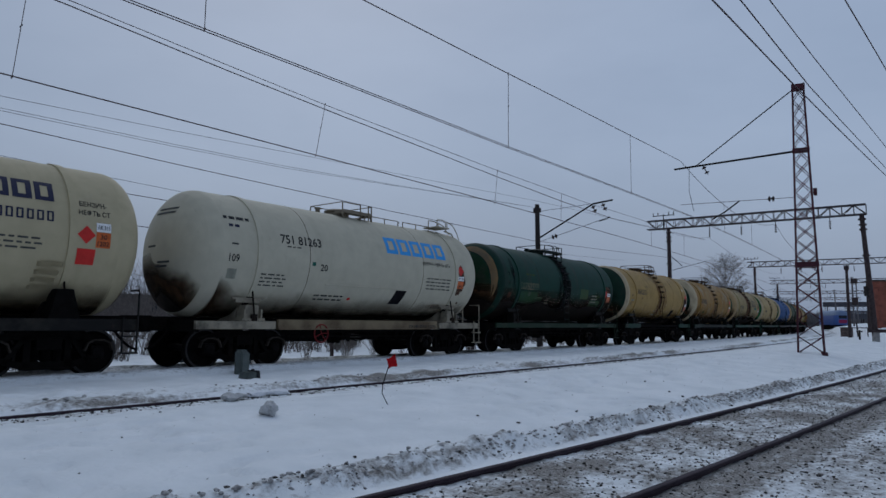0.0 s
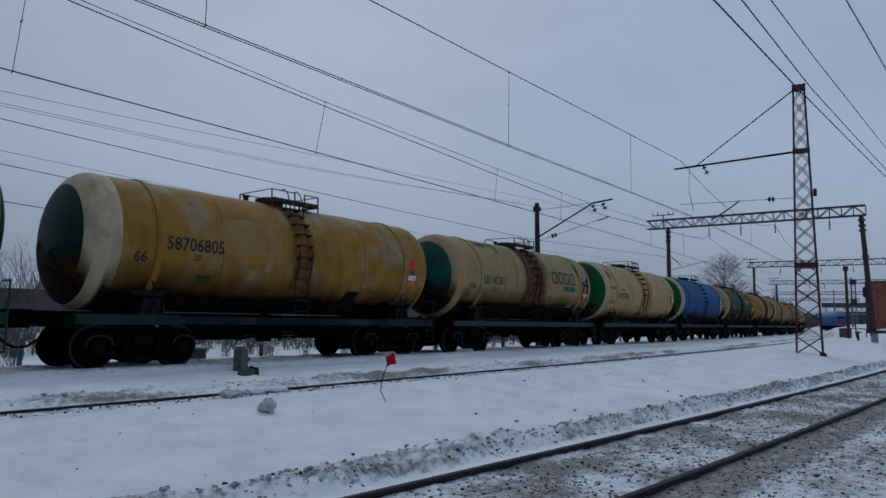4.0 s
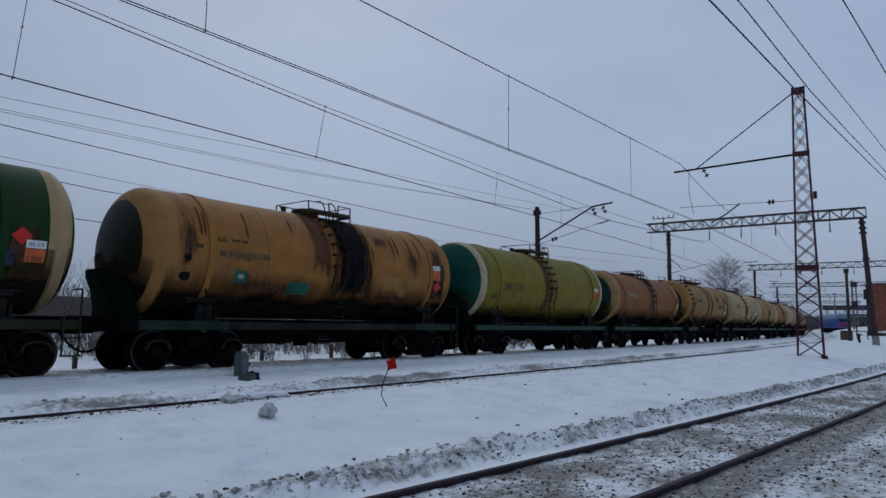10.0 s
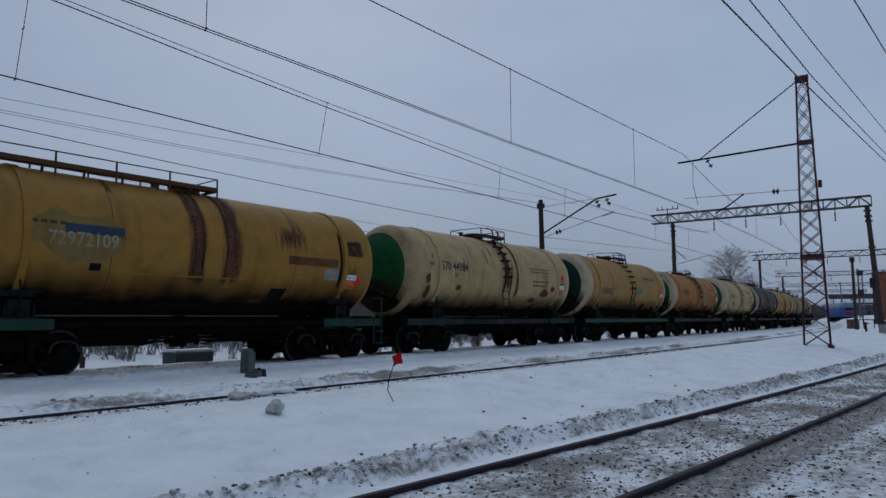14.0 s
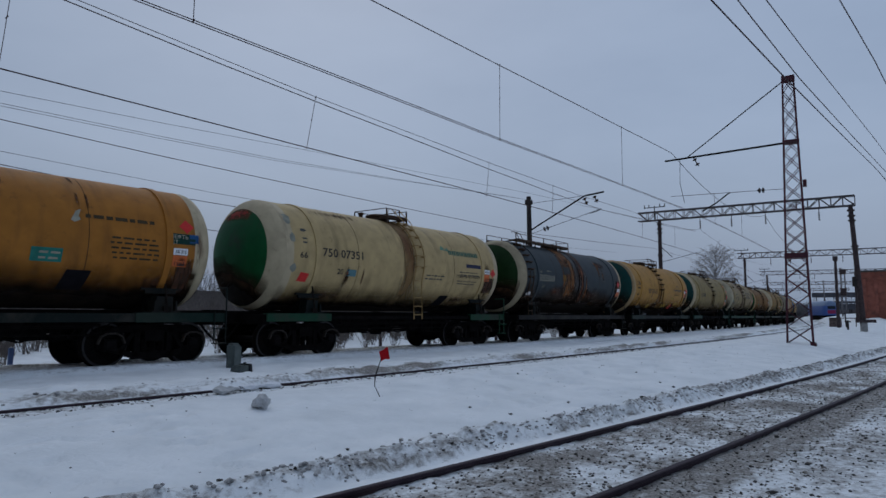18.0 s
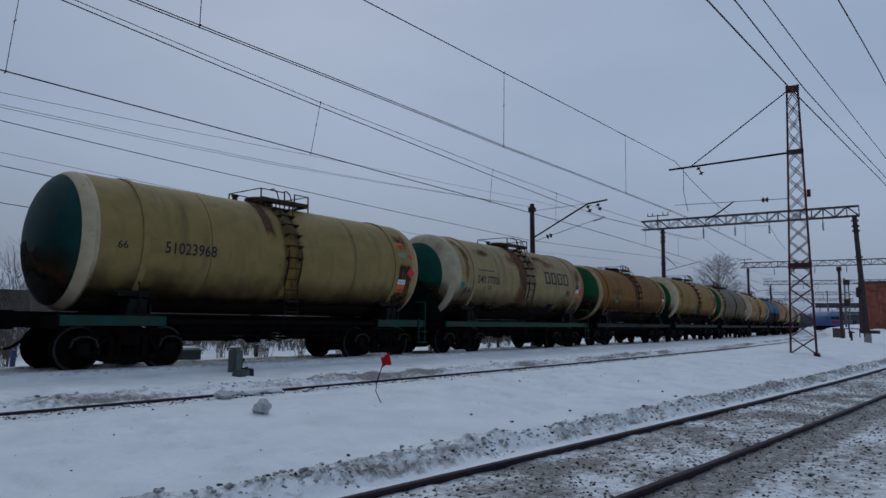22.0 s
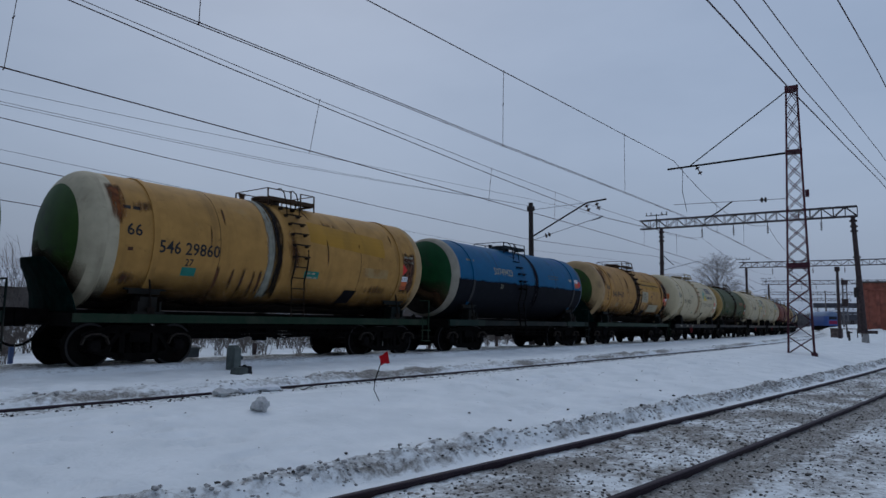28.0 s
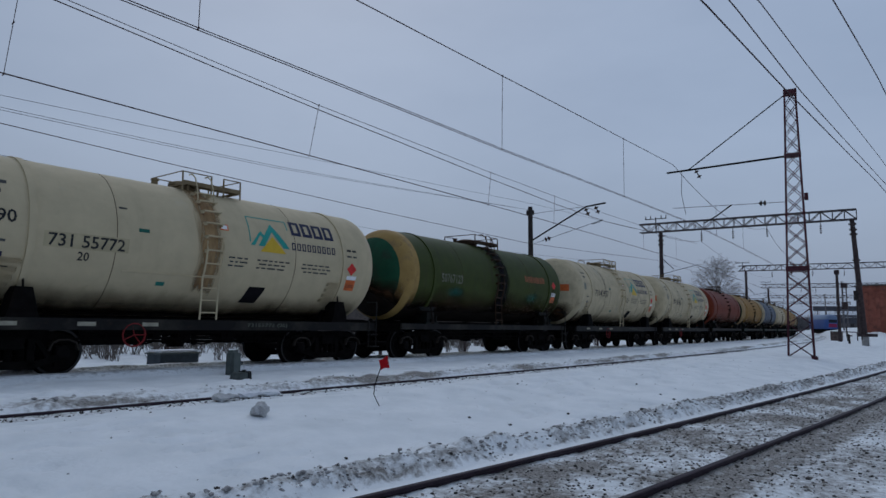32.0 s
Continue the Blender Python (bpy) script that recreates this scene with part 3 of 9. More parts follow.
wire([(-20, 3.9, 6.4), (13.04, 3.0, 7.35), (16.96, 3.0, 7.47), (30.11, 3.0, 8.06), (54, 3.2, 9.2)], 0.011, WIRE, "dark feeder wire over the near track")
wire([(-20, 3.0, 7.0), (22.0, 3.0, 10.94), (25.9, 3.0, 11.27), (31.7, 3.0, 11.72), (54, 3.2, 13.2)], 0.02, WIRE, "dark high feeder wire over the near track")


def dropper(s, lat, z0, z1, lean=0.0):
    bm = bmesh.new()
    x, y, th = bend(s, lat)
    x2, y2, _ = bend(s + lean, lat)
    top, low = Vector((x2, y2, z1)), Vector((x, y, z0))
    rod(bm, low, top, 0.008, 5)
    for f in (0.0, 0.55, 1.0):
        rod(bm, lerp(low, top, f) - Vector((0.02, 0, 0.03)), lerp(low, top, f) + Vector((0.02, 0, 0.04)), 0.014, 5)
    tagged(part("wire_dropper", bm, WIRE), "thin dropper between messenger and contact wire", "wire", "overhead wire droppers")


for s, z1, lean in ((4.1, 8.12, 0.15), (12.1, 7.73, 0.3), (21.7, 7.48, 0.2), (27.5, 7.42, 0.1), (40, 7.5, 0), (47, 7.6, 0)):
    dropper(s, 0, 6.07, z1, lean)
for s, z0, z1 in ((5.5, 6.2, 8.26), (15.1, 6.2, 8.41), (24.1, 6.32, 8.68), (38, 6.38, 8.1), (45, 6.35, 8.2)):
    dropper(s, -4.9, z0, z1)


def insulator(bm, a, b, n=4, r=0.075):
    a, b = Vector(a), Vector(b)
    rod(bm, a, b, 0.025, 6)
    for i in range(n):
        c = lerp(a, b, (i + 0.5) / n)
        d = (b - a).normalized() * 0.03
        rod(bm, c - d, c + d, r, 10, r * 0.45)


def lattice(bm, base, top, w0, w1, steps, r_leg=0.045, r_br=0.023, yaw=0.0):
    """Four tapering legs with crossed braces."""
    base, top = Vector(base), Vector(top)
    c, s = math.cos(yaw), math.sin(yaw)

    def corner(i, t):
        w = (w0 + (w1 - w0) * t) / 2
        dx, dy = ((-w, -w), (w, -w), (w, w), (-w, w))[i]
        return lerp(base, top, t) + Vector((dx * c - dy * s, dx * s + dy * c, 0))
    for i in range(4):
        rod(bm, corner(i, 0), corner(i, 1), r_leg, 4)
    for k in range(steps):
        t0, t1 = k / steps, (k + 1) / steps
        for i in range(4):
            j = (i + 1) % 4
            rod(bm, corner(i, t0), corner(j, t1), r_br, 4)
            rod(bm, corner(j, t0), corner(i, t1), r_br, 4)
    return corner


def lattice_mast():
    x, y = 29.8, 5.92
    z0 = ground_z(x, y)
    mast = tagged(new("lattice_mast"), "dark red steel lattice mast standing in the snow", "mast")
    mast.matrix_basis = pose(x, y, z0)
    H = 11.2 - z0
    bm = bmesh.new()
    yaw = radians(11.5)
    cor = lattice(bm, (0, 0, 0), (0, 0, H), 0.92, 0.40, 17, 0.05, 0.016, yaw)
    part("lattice_frame", bm, MAST_PAINT, mast)
    for i in range(4):
        p = cor(i, 0)
        bm = bmesh.new()
        box(bm, (p.x - 0.1, p.y - 0.1, -0.25), (p.x + 0.1, p.y + 0.1, 0.03))
        part("foot_plate", bm, MAST_PAINT, mast)
    for h, t in ((3.62, 0.2), (8.39, 0.08), (11.1, 0.16)):
        bm = bmesh.new()
        f = (h - z0) / H
        w = (0.92 + (0.40 - 0.92) * f) / 2 + 0.05
        box(bm, (-w, -w, h - z0 - t / 2), (w, w, h - z0 + t / 2), Matrix.Rotation(yaw, 4, "Z"))
        part("batten_plate", bm, MAST_PAINT, mast)
    # cantilever over the middle track
    ax, ay, _ = bend(30.6, -5.9)
    tx, ty, _ = bend(31.0, -4.0)
    tip = Vector((tx - x, ty - y, 8.62 - z0))
    root = Vector((0, 0.2, 8.39 - z0))
    tip = lerp(root, tip, 0.93) + Vector((0, 0, 0.06))
    bm = bmesh.new()
    rod(bm, root, tip, 0.045, 8)
    part("cantilever", bm, BLACK_STEEL, mast)
    bm = bmesh.new()
    rod(bm, (0, 0.2, 11.05 - z0), lerp(root, tip, 0.8), 0.026, 5)
    part("tie_rod", bm, BLACK_STEEL, mast)
    bm = bmesh.new()
    hang = lerp(root, tip, 0.74)
    insulator(bm, hang + Vector((0.3, -0.15, -0.4)), hang, 2, 0.12)
    part("insulator_string", bm, INSULATOR, mast)
    bm = bmesh.new()
    low = lerp(root, tip, 0.86)
    rods(bm, [low, low + Vector((-0.1, 0, -1.2)), low + Vector((0.15, -0.1, -2.1))], 0.012, 5)
    part("drop_bar", bm, BLACK_STEEL, mast)
    bm = bmesh.new()
    a0 = Vector((0, 0.3, 6.45 - z0))
    a1 = lerp(a0, Vector((tip.x, tip.y, 6.9 - z0)), 0.95)
    rod(bm, a0, a1, 0.012, 5)
    part("stay_wire", bm, WIRE, mast)
    bm = bmesh.new()
    insulator(bm, lerp(a0, a1, 0.16), lerp(a0, a1, 0.22), 2, 0.12)
    part("insulator", bm, INSULATOR, mast)
    bm = bmesh.new()
    r0 = lerp(a0, a1, 0.45)
    r1 = Vector((tip.x + 1.0, tip.y - 1.4, 6.2 - z0))
    rods(bm, [r0, lerp(r0, r1, 0.5) + Vector((0, 0, -0.05)), r1], 0.03, 6)
    part("registration_arm", bm, BLACK_STEEL, mast)
    bm = bmesh.new()
    box(bm, (0.25, -0.45, 6.5 - z0), (0.36, -0.32, 6.8 - z0))
    part("junction_box", bm, MAST_PAINT, mast)


lattice_mast()


def dark_pole():
    x, y, _ = bend(31.85, 3.6)
    z0 = ground_z(x, y)
    pole = tagged(new("catenary_pole"), "dark leaning catenary pole behind the tank train", "pole")
    pole.matrix_basis = pose(x, y, z0, 0, -1.5, 0)
    bm = bmesh.new()
    rod(bm, (0, 0, -0.4), (0, 0, 7.86 - z0), 0.19, 10, 0.13)
    part("shaft", bm, DARK_POLE, pole, smooth=True)
    bm = bmesh.new()
    box(bm, (-0.16, -0.16, 7.4 - z0), (0.16, 0.16, 7.66 - z0))
    part("cap_bracket", bm, DARK_POLE, pole)
    tip = Vector((-0.15, -4.7, 7.58 - z0))
    knee = Vector((-0.2, -3.6, 7.48 - z0))
    bm = bmesh.new()
    rods(bm, [(0.05, -0.1, 5.95 - z0), knee, tip], 0.045, 8)
    part("cantilever", bm, BLACK_STEEL, pole)
    bm = bmesh.new()
    rod(bm, (0, 0, 7.45 - z0), lerp(knee, tip, 0.2), 0.012, 5)
    part("tie_rod", bm, BLACK_STEEL, pole)
    for f in (0.1, 0.62):
        bm = bmesh.new()
        p = lerp(knee, tip, f)
        insulator(bm, p + Vector((0, 0.15, -0.1)), p + Vector((0, -0.05, -0.5)), 2, 0.13)
        part("insulator", bm, INSULATOR, pole)
    bm = bmesh.new()
    reg = Vector((0.1, -4.4, 6.75 - z0))
    rod(bm, (0, -0.15, 5.72 - z0), reg, 0.014, 5)
    part("registration_tube", bm, BLACK_STEEL, pole)
    bm = bmesh.new()
    insulator(bm, lerp((0, -0.15, 5.72 - z0), reg, 0.18), lerp((0, -0.15, 5.72 - z0), reg, 0.27), 2, 0.14)
    part("insulator", bm, INSULATOR, pole)
    bm = bmesh.new()
    rods(bm, [reg, reg + Vector((0.2, 0.3, -0.08)), reg + Vector((-0.2, 0.55, -0.22))], 0.02, 5)
    part("steady_arm", bm, BLACK_STEEL, pole)


dark_pole()


def gantry(s, lat_l, lat_pole, lat_r, z, z_pole, right_pole=True):
    """A rigid portal over all tracks: a flat truss on two poles."""
    g = tagged(new("overhead_gantry"), "steel truss gantry spanning the snowy tracks", "gantry", "overhead gantries")
    x0, y0, th = bend(s, 0)
    g.matrix_basis = pose(x0, y0, 0, 0, 0, math.degrees(th))
    h, d = 0.72, 0.45
    n = int((lat_l - lat_r) / 0.75)
    for zz in (z, z + h):
        for dx in (-d / 2, d / 2):
            bm = bmesh.new()
            box(bm, (dx - 0.04, lat_r, zz - 0.045), (dx + 0.04, lat_l, zz + 0.045))
            part("chord", bm, TRUSS_STEEL, g)
    bm = bmesh.new()
    for i in range(n):
        a, b = lat_r + (lat_l - lat_r) * i / n, lat_r + (lat_l - lat_r) * (i + 1) / n
        for dx in (-d / 2, d / 2):
            rod(bm, (dx, a, z + (h if i % 2 else 0)), (dx, b, z + (0 if i % 2 else h)), 0.03, 4)
            rod(bm, (dx, a, z), (dx, a, z + h), 0.024, 4)
        rod(bm, (-d / 2, a, z), (d / 2, b, z), 0.015, 4)
        rod(bm, (-d / 2, a, z + h), (d / 2, b, z + h), 0.015, 4)
    part("truss_web", bm, TRUSS_STEEL, g)
    for lat, ok in ((lat_pole, True), (lat_r + 0.3, right_pole)):
        if not ok:
            continue
        xx, yy, _ = bend(s, lat)
        gz = ground_z(xx, yy)
        bm = bmesh.new()
        lean = -0.42 if lat < -5 else 0.0
        fat = 0.215 if lat < -5 else 0.2
        rod(bm, (0, lat + lean, gz - 0.3), (0, lat, z), fat, 10, fat * 0.72)
        part("pole", bm, RUST_POLE, g, smooth=True)
        for zz in (z - 0.35, z - 0.75, z - 1.1, z - 3.0):
            bm = bmesh.new()
            off = lat + lean * (z - zz) / (z - gz)
            rod(bm, (0, off, zz - 0.06), (0, off, zz + 0.06), fat + 0.03, 8)
            part("pole_band", bm, RUST_POLE, g)
        bm = bmesh.new()
        rod(bm, (0, lat + lean, gz - 0.4), (0, lat + lean, gz + 0.62), fat + 0.03, 10, fat + 0.02)
        part("foundation", bm, CONCRETE, g)
        if lat < -5:
            bm = bmesh.new()
            box(bm, (-0.3, lat + lean - 0.75, gz + 0.62), (0.3, lat + lean + 0.42, gz + 0.84))
            part("collar_plate", bm, RUST_POLE, g, "rusty plate round the pole's foot")
            bm = bmesh.new()
            box(bm, (-0.18, lat - 0.12, 3.3), (0.18, lat + 0.14, 4.0))
            part("switch_box", bm, DARK_POLE, g)
    for lat in (0.0, MID_LAT, -2.4, -8.5):
        if lat < lat_r:
            continue
        bm = bmesh.new()
        rod(bm, (0, lat, z), (0, lat, z - 0.35), 0.025, 5)
        insulator(bm, (0, lat, z - 0.3), (0, lat, z - 0.95), 4, 0.1)
        part("insulator_string", bm, INSULATOR, g)
    bm = bmesh.new()
    lb = lat_pole + 0.4
    rod(bm, (0, lb, z - 0.05), (0, lb, z + h + 0.55), 0.04, 5)
    rod(bm, (0, lb - 0.9, z + h + 0.42), (0, lb + 0.9, z + h + 0.42), 0.035, 5)
    part("line_bracket", bm, BLACK_STEEL, g)
    for o in (-0.85, -0.45, 0.45, 0.85):
        bm = bmesh.new()
        insulator(bm, (0, lb + o, z + h + 0.44), (0, lb + o, z + h + 0.7), 2, 0.07)
        part("pin_insulator", bm, INSULATOR, g)
    bm = bmesh.new()
    rod(bm, (0, lat_pole, 5.6), (0, lat_pole - 3.0, 6.3), 0.02, 5)
    rod(bm, (0, lat_pole, 7.0), (0, lat_pole - 1.0, 6.0), 0.03, 5)
    part("side_bracket", bm, BLACK_STEEL, g)


gantry(54.4, 5.05, 3.3, -10.8, 9.2, 9.0)
gantry(98.5, 4.2, 3.3, -19.0, 9.2, 9.0, False)
gantry(142.0, 4.6, 3.3, -17.0, 9.2, 9.0, False)
gantry(190.0, 4.6, 3.3, -22.0, 9.2, 9.0, False)
gantry(235.0, 4.6, 3.3, -22.0, 9.2, 9.0, False)


# ---- tank wagons ----
MESH = {}
SEAM = mat("dirty_weld_seam", (0.06, 0.04, 0.025), 0.85, grain=0.3, spec=0.1)
LADDER_STEEL = mat("grimy_brown_ladder", (0.03, 0.02, 0.014), 0.8, grain=0.3, spec=0.1)
GUARD_GREEN = mat("dark_green_guard", (0.003, 0.013, 0.011), 0.95, grain=0.3, stain=(0.006, 0.008, 0.008), spec=0.04)
# belly coats: real dirt mixed with shade painted into the colour
THIN_GRIME_SHADE = sheer(mat("brown_dirt_shade", (0.05, 0.026, 0.012), 0.85, grain=0.4, stain=(0.02, 0.012, 0.008), stain_at=0.55, spec=0.1), 1.5, 0.5, 0.3)
THICK_GRIME_SHADE = sheer(GRIME_SHADE.copy(), 1.2, 0.5, 0.3)


TANKS = {"standard": (2.742, 1.5, 4.89, 4.89, 0.64), "slim": (2.65, 1.405, 4.75, 4.75, 0.60), "slim_long": (2.66, 1.42, 4.88, 4.76, 0.60), "modern": (2.775, 1.575, 4.86, 4.92, 0.78)}


def choose_tank(kind):
    """Sets the tank's size for the wagon that is built next."""
    global TANK_Z, TANK_R, LEAD, TRAIL, DISH
    TANK_Z, TANK_R, LEAD, TRAIL, DISH = TANKS[kind]


def cached(key, build, smooth=False):
    key = (key, TANK_R, LEAD)
    if key not in MESH:
        bm = bmesh.new()
        build(bm)
        MESH[key] = finish(bm, smooth)
    return MESH[key]


def on_tank(u, v, r=None):
    """A point of the tank's camera-side skin: u along it, v metres up its girth from the middle."""
    r = r or TANK_R + 0.006
    a = v / r
    return Vector((u, -r * math.cos(a), TANK_Z + r * math.sin(a)))


def wrap(bm, lift=0.006):
    """Bends flat work (x along, y up the girth) round the tank."""
    ys = [v.co.y for v in bm.verts]
    y = min(ys) + 0.12
    while y < max(ys):
        bmesh.ops.bisect_plane(bm, geom=bm.verts[:] + bm.edges[:] + bm.faces[:], plane_co=(0, y, 0), plane_no=(0, 1, 0))
        y += 0.12
    for v in bm.verts:
        v.co = on_tank(v.co.x, v.co.y, TANK_R + lift)


def decal(name, polys, material, parent, label="", lift=0.006):
    if name.endswith("patch") and len(polys) > 1:
        return [decal(name, [p], material, parent, label, lift) for p in polys]
    bm = bmesh.new()
    for poly in polys:
        bm.faces.new([bm.verts.new((a, b, 0)) for a, b in poly])
    wrap(bm, lift)
    return part(name, bm, material, parent, label)


def quad(u0, v0, u1, v1, lean=0.0):
    return [(u0, v0), (u1, v0), (u1 + lean, v1), (u0 + lean, v1)]


def blot(u, v, w, h, seed, n=18):
    """An uneven stain outline."""
    r = random.Random(seed)
    return [(u + w * math.cos(6.283 * i / n) * (0.7 + 0.45 * r.random()), v + h * math.sin(6.283 * i / n) * (0.7 + 0.45 * r.random())) for i in range(n)]


FLAT_TEXT = {}


def flat_text(text):
    if text not in FLAT_TEXT:
        cu = bpy.data.curves.new("lettering", "FONT")
        cu.body, cu.resolution_u, cu.offset = text, 2, 0.014
        ob = new("lettering", cu)
        me = bpy.data.meshes.new_from_object(ob.evaluated_get(bpy.context.evaluated_depsgraph_get()))
        co = np.array([v.co[:2] for v in me.vertices])
        FLAT_TEXT[text] = (co, [tuple(p.vertices) for p in me.polygons])
        bpy.data.objects.remove(ob)
        bpy.data.curves.remove(cu)
        bpy.data.meshes.remove(me)
    return FLAT_TEXT[text]


def text_mesh(bm, text, u0, u1, v, h):
    co, faces = flat_text(text)
    lo, hi = co.min(0), co.max(0)
    k = (np.array([u1, v + h / 2]) - np.array([u0, v - h / 2])) / (hi - lo)
    verts = [bm.verts.new((u0 + (c[0] - lo[0]) * k[0], v - h / 2 + (c[1] - lo[1]) * k[1], 0)) for c in co]
    for f in faces:
        try:
            bm.faces.new([verts[i] for i in f])
        except ValueError:
            pass


def lettering(text, u0, u1, v, h, material, parent, name="lettering", lift=0.007):
    bm = bmesh.new()
    text_mesh(bm, text, u0, u1, v, h)
    wrap(bm, lift)
    return part(name, bm, material, parent)


def bars(u0, u1, v, h, rows, material, parent, seed=1, name="lettering_line"):
    """Lines of writing too small to read."""
    r = random.Random(seed)
    polys = []
    for i in range(rows):
        top = v - i * h * 1.6
        u = u0 + r.uniform(0, min(0.1, (u1 - u0) * 0.3))
        while u < u1 - min(0.1, (u1 - u0) * 0.4):
            w = r.uniform(0.08, 0.26)
            polys.append(quad(u, top - h * 0.62, min(u + w, u1), top))
            u += w + 0.05
    return decal(name, polys, material, parent)


def solid_word(widths, u0, u1, v, h, material, parent, name="word_block"):
    """A company's word as a row of plain upright blocks of uneven width and height."""
    total, u = sum(widths), u0
    for i, wd in enumerate(widths):
        a = (u1 - u0) * wd / total
        lo = v - h / 2 + (0.0 if i % 3 else 0.06 * h)
        decal(name, [quad(u, lo, u + a * 0.3, v + h / 2 - 0.1 * h * (i % 2)), quad(u + a * 0.42, lo + 0.04 * h, u + a * 0.8, v + h / 2 - 0.12 * h)], material, parent)
        u += a


def blocks(n, u0, u1, v, h, material, parent, gap=0.22, name="letter_block", stroke=0.3):
    """A company's word as plain slotted blocks."""
    w = (u1 - u0) / n
    for i in range(n):
        a, b, lo, hi, t, q = u0 + i * w, u0 + (i + 1 - gap) * w, v - h / 2, v + h / 2, stroke * w, stroke * 0.9 * min(h, w)
        decal(name, [quad(a, lo, a + t, hi), quad(b - t, lo, b, hi), quad(a + t, lo, b - t, lo + q), quad(a + t, hi - q, b - t, hi)], material, parent)


def wheelset_mesh(bm):
    lathe(bm, [(-1.0, 0.001), (-1.0, 0.085), (1.0, 0.085), (1.0, 0.001)], "y", 10)
    for s in (-1, 1):
        prof = [(0.80, 0.10), (0.80, 0.16), (0.755, 0.17), (0.745, 0.40), (0.72, 0.41), (0.72, 0.50), (0.742, 0.505), (0.755, 0.478), (0.855, 0.468),
                (0.855, 0.42), (0.80, 0.40), (0.775, 0.19), (0.86, 0.16), (0.86, 0.10)]
        lathe(bm, [(s * a, r) for a, r in prof], "y", 28)
        for i in range(4):
            a = i * math.pi / 2
            box(bm, (-0.03, -0.02, 0.22), (0.03, 0.02, 0.3), Matrix.Translation((0, s * 0.79, 0)) @ Matrix.Rotation(a, 4, "Y"))
    for f in bm.faces:
        c = f.calc_center_median()
        f.material_index = 1 if abs(abs(c.y) - 0.855) < 0.002 and math.hypot(c.x, c.z) > 0.43 else 0


def side_frame_mesh(s):
    def build(bm):
        y0, y1 = s * 0.97, s * 1.1
        lo, hi = min(y0, y1), max(y0, y1)
        # upper chord, sloping struts, lower chord
        for a, b, t in (((-1.15, 0.66), (-0.62, 0.82), 0.075), ((-0.62, 0.82), (0.62, 0.82), 0.08), ((0.62, 0.82), (1.15, 0.66), 0.075),
                        ((-0.98, 0.42), (-0.42, 0.24), 0.06), ((-0.42, 0.24), (0.42, 0.24), 0.075), ((0.42, 0.24), (0.98, 0.42), 0.06),
                        ((-0.36, 0.24), (-0.36, 0.82), 0.06), ((0.36, 0.24), (0.36, 0.82), 0.06), ((-0.72, 0.33), (-0.4, 0.8), 0.045), ((0.72, 0.33), (0.4, 0.8), 0.045)):
            d = Vector((b[0] - a[0], 0, b[1] - a[1]))
            m = Matrix.Translation(((a[0] + b[0]) / 2, (lo + hi) / 2, (a[1] + b[1]) / 2)) @ Matrix.Rotation(-math.atan2(d.z, d.x), 4, "Y")
            box(bm, (-d.length / 2 - 0.03, -(hi - lo) / 2, -t), (d.length / 2 + 0.03, (hi - lo) / 2, t), m)
    return build


def axle_box_mesh(s, x):
    def build(bm):
        box(bm, (x - 0.13, s * 1.02 - 0.09, 0.36), (x + 0.13, s * 1.02 + 0.09, 0.6))
        lathe(bm, [(s * 1.0, 0.12), (s * 1.14, 0.115), (s * 1.155, 0.08), (s * 1.155, 0.0)], "y", 14, (x, 0, 0.475))
    return build


def axle_guard_mesh(s, x):
    """The bent strip over an axle box."""
    def build(bm):
        y = s * 1.13
        prof = [(x - 0.27, 0.52), (x - 0.22, 0.66), (x - 0.1, 0.72), (x + 0.1, 0.72), (x + 0.22, 0.66), (x + 0.27, 0.52)]
        for (a, c), (b, d) in zip(prof, prof[1:]):
            ang = -math.atan2(d - c, b - a)
            ln = math.hypot(b - a, d - c)
            box(bm, (-ln / 2 - 0.01, -0.05, -0.016), (ln / 2 + 0.01, 0.05, 0.016), Matrix.Translation(((a + b) / 2, y, (c + d) / 2)) @ Matrix.Rotation(ang, 4, "Y"))
    return build


def spring_mesh(s, x):
    def build(bm):
        lathe(bm, [(0.3 + 0.3 * i / 16, 0.085 if i % 2 else 0.06) for i in range(17)], "z", 10, (x, s * 1.03, 0))
    return build


def bolster_mesh(bm):
    box(bm, (-0.22, -1.15, 0.55), (0.22, 1.15, 0.78))
    box(bm, (-0.3, -0.35, 0.75), (0.3, 0.35, 0.92))
    for x in (-0.45, 0.45):
        box(bm, (x - 0.05, -0.85, 0.4), (x + 0.05, 0.85, 0.5))
        for y in (-0.78, 0.78):
            box(bm, (x - 0.09, y - 0.06, 0.32), (x + 0.09, y + 0.06, 0.66))


def centre_sill_mesh(bm):
    box(bm, (-5.85, -0.22, 0.92), (5.85, 0.22, 1.22))


def cross_beam_mesh(x, half, y, lo, hi):
    return lambda bm: box(bm, (x - half, -y, lo), (x + half, y, hi))


CROSS_BEAMS = [(x, 0.28, 1.3, 0.94, 1.14) for x in (-3.9, 3.9)] + [(x, 0.07, 1.38, 0.88, 1.15) for x in (-5.36, 5.36)] + [(x, 0.06, 1.3, 0.98, 1.1) for x in (-1.9, 0, 1.9)]


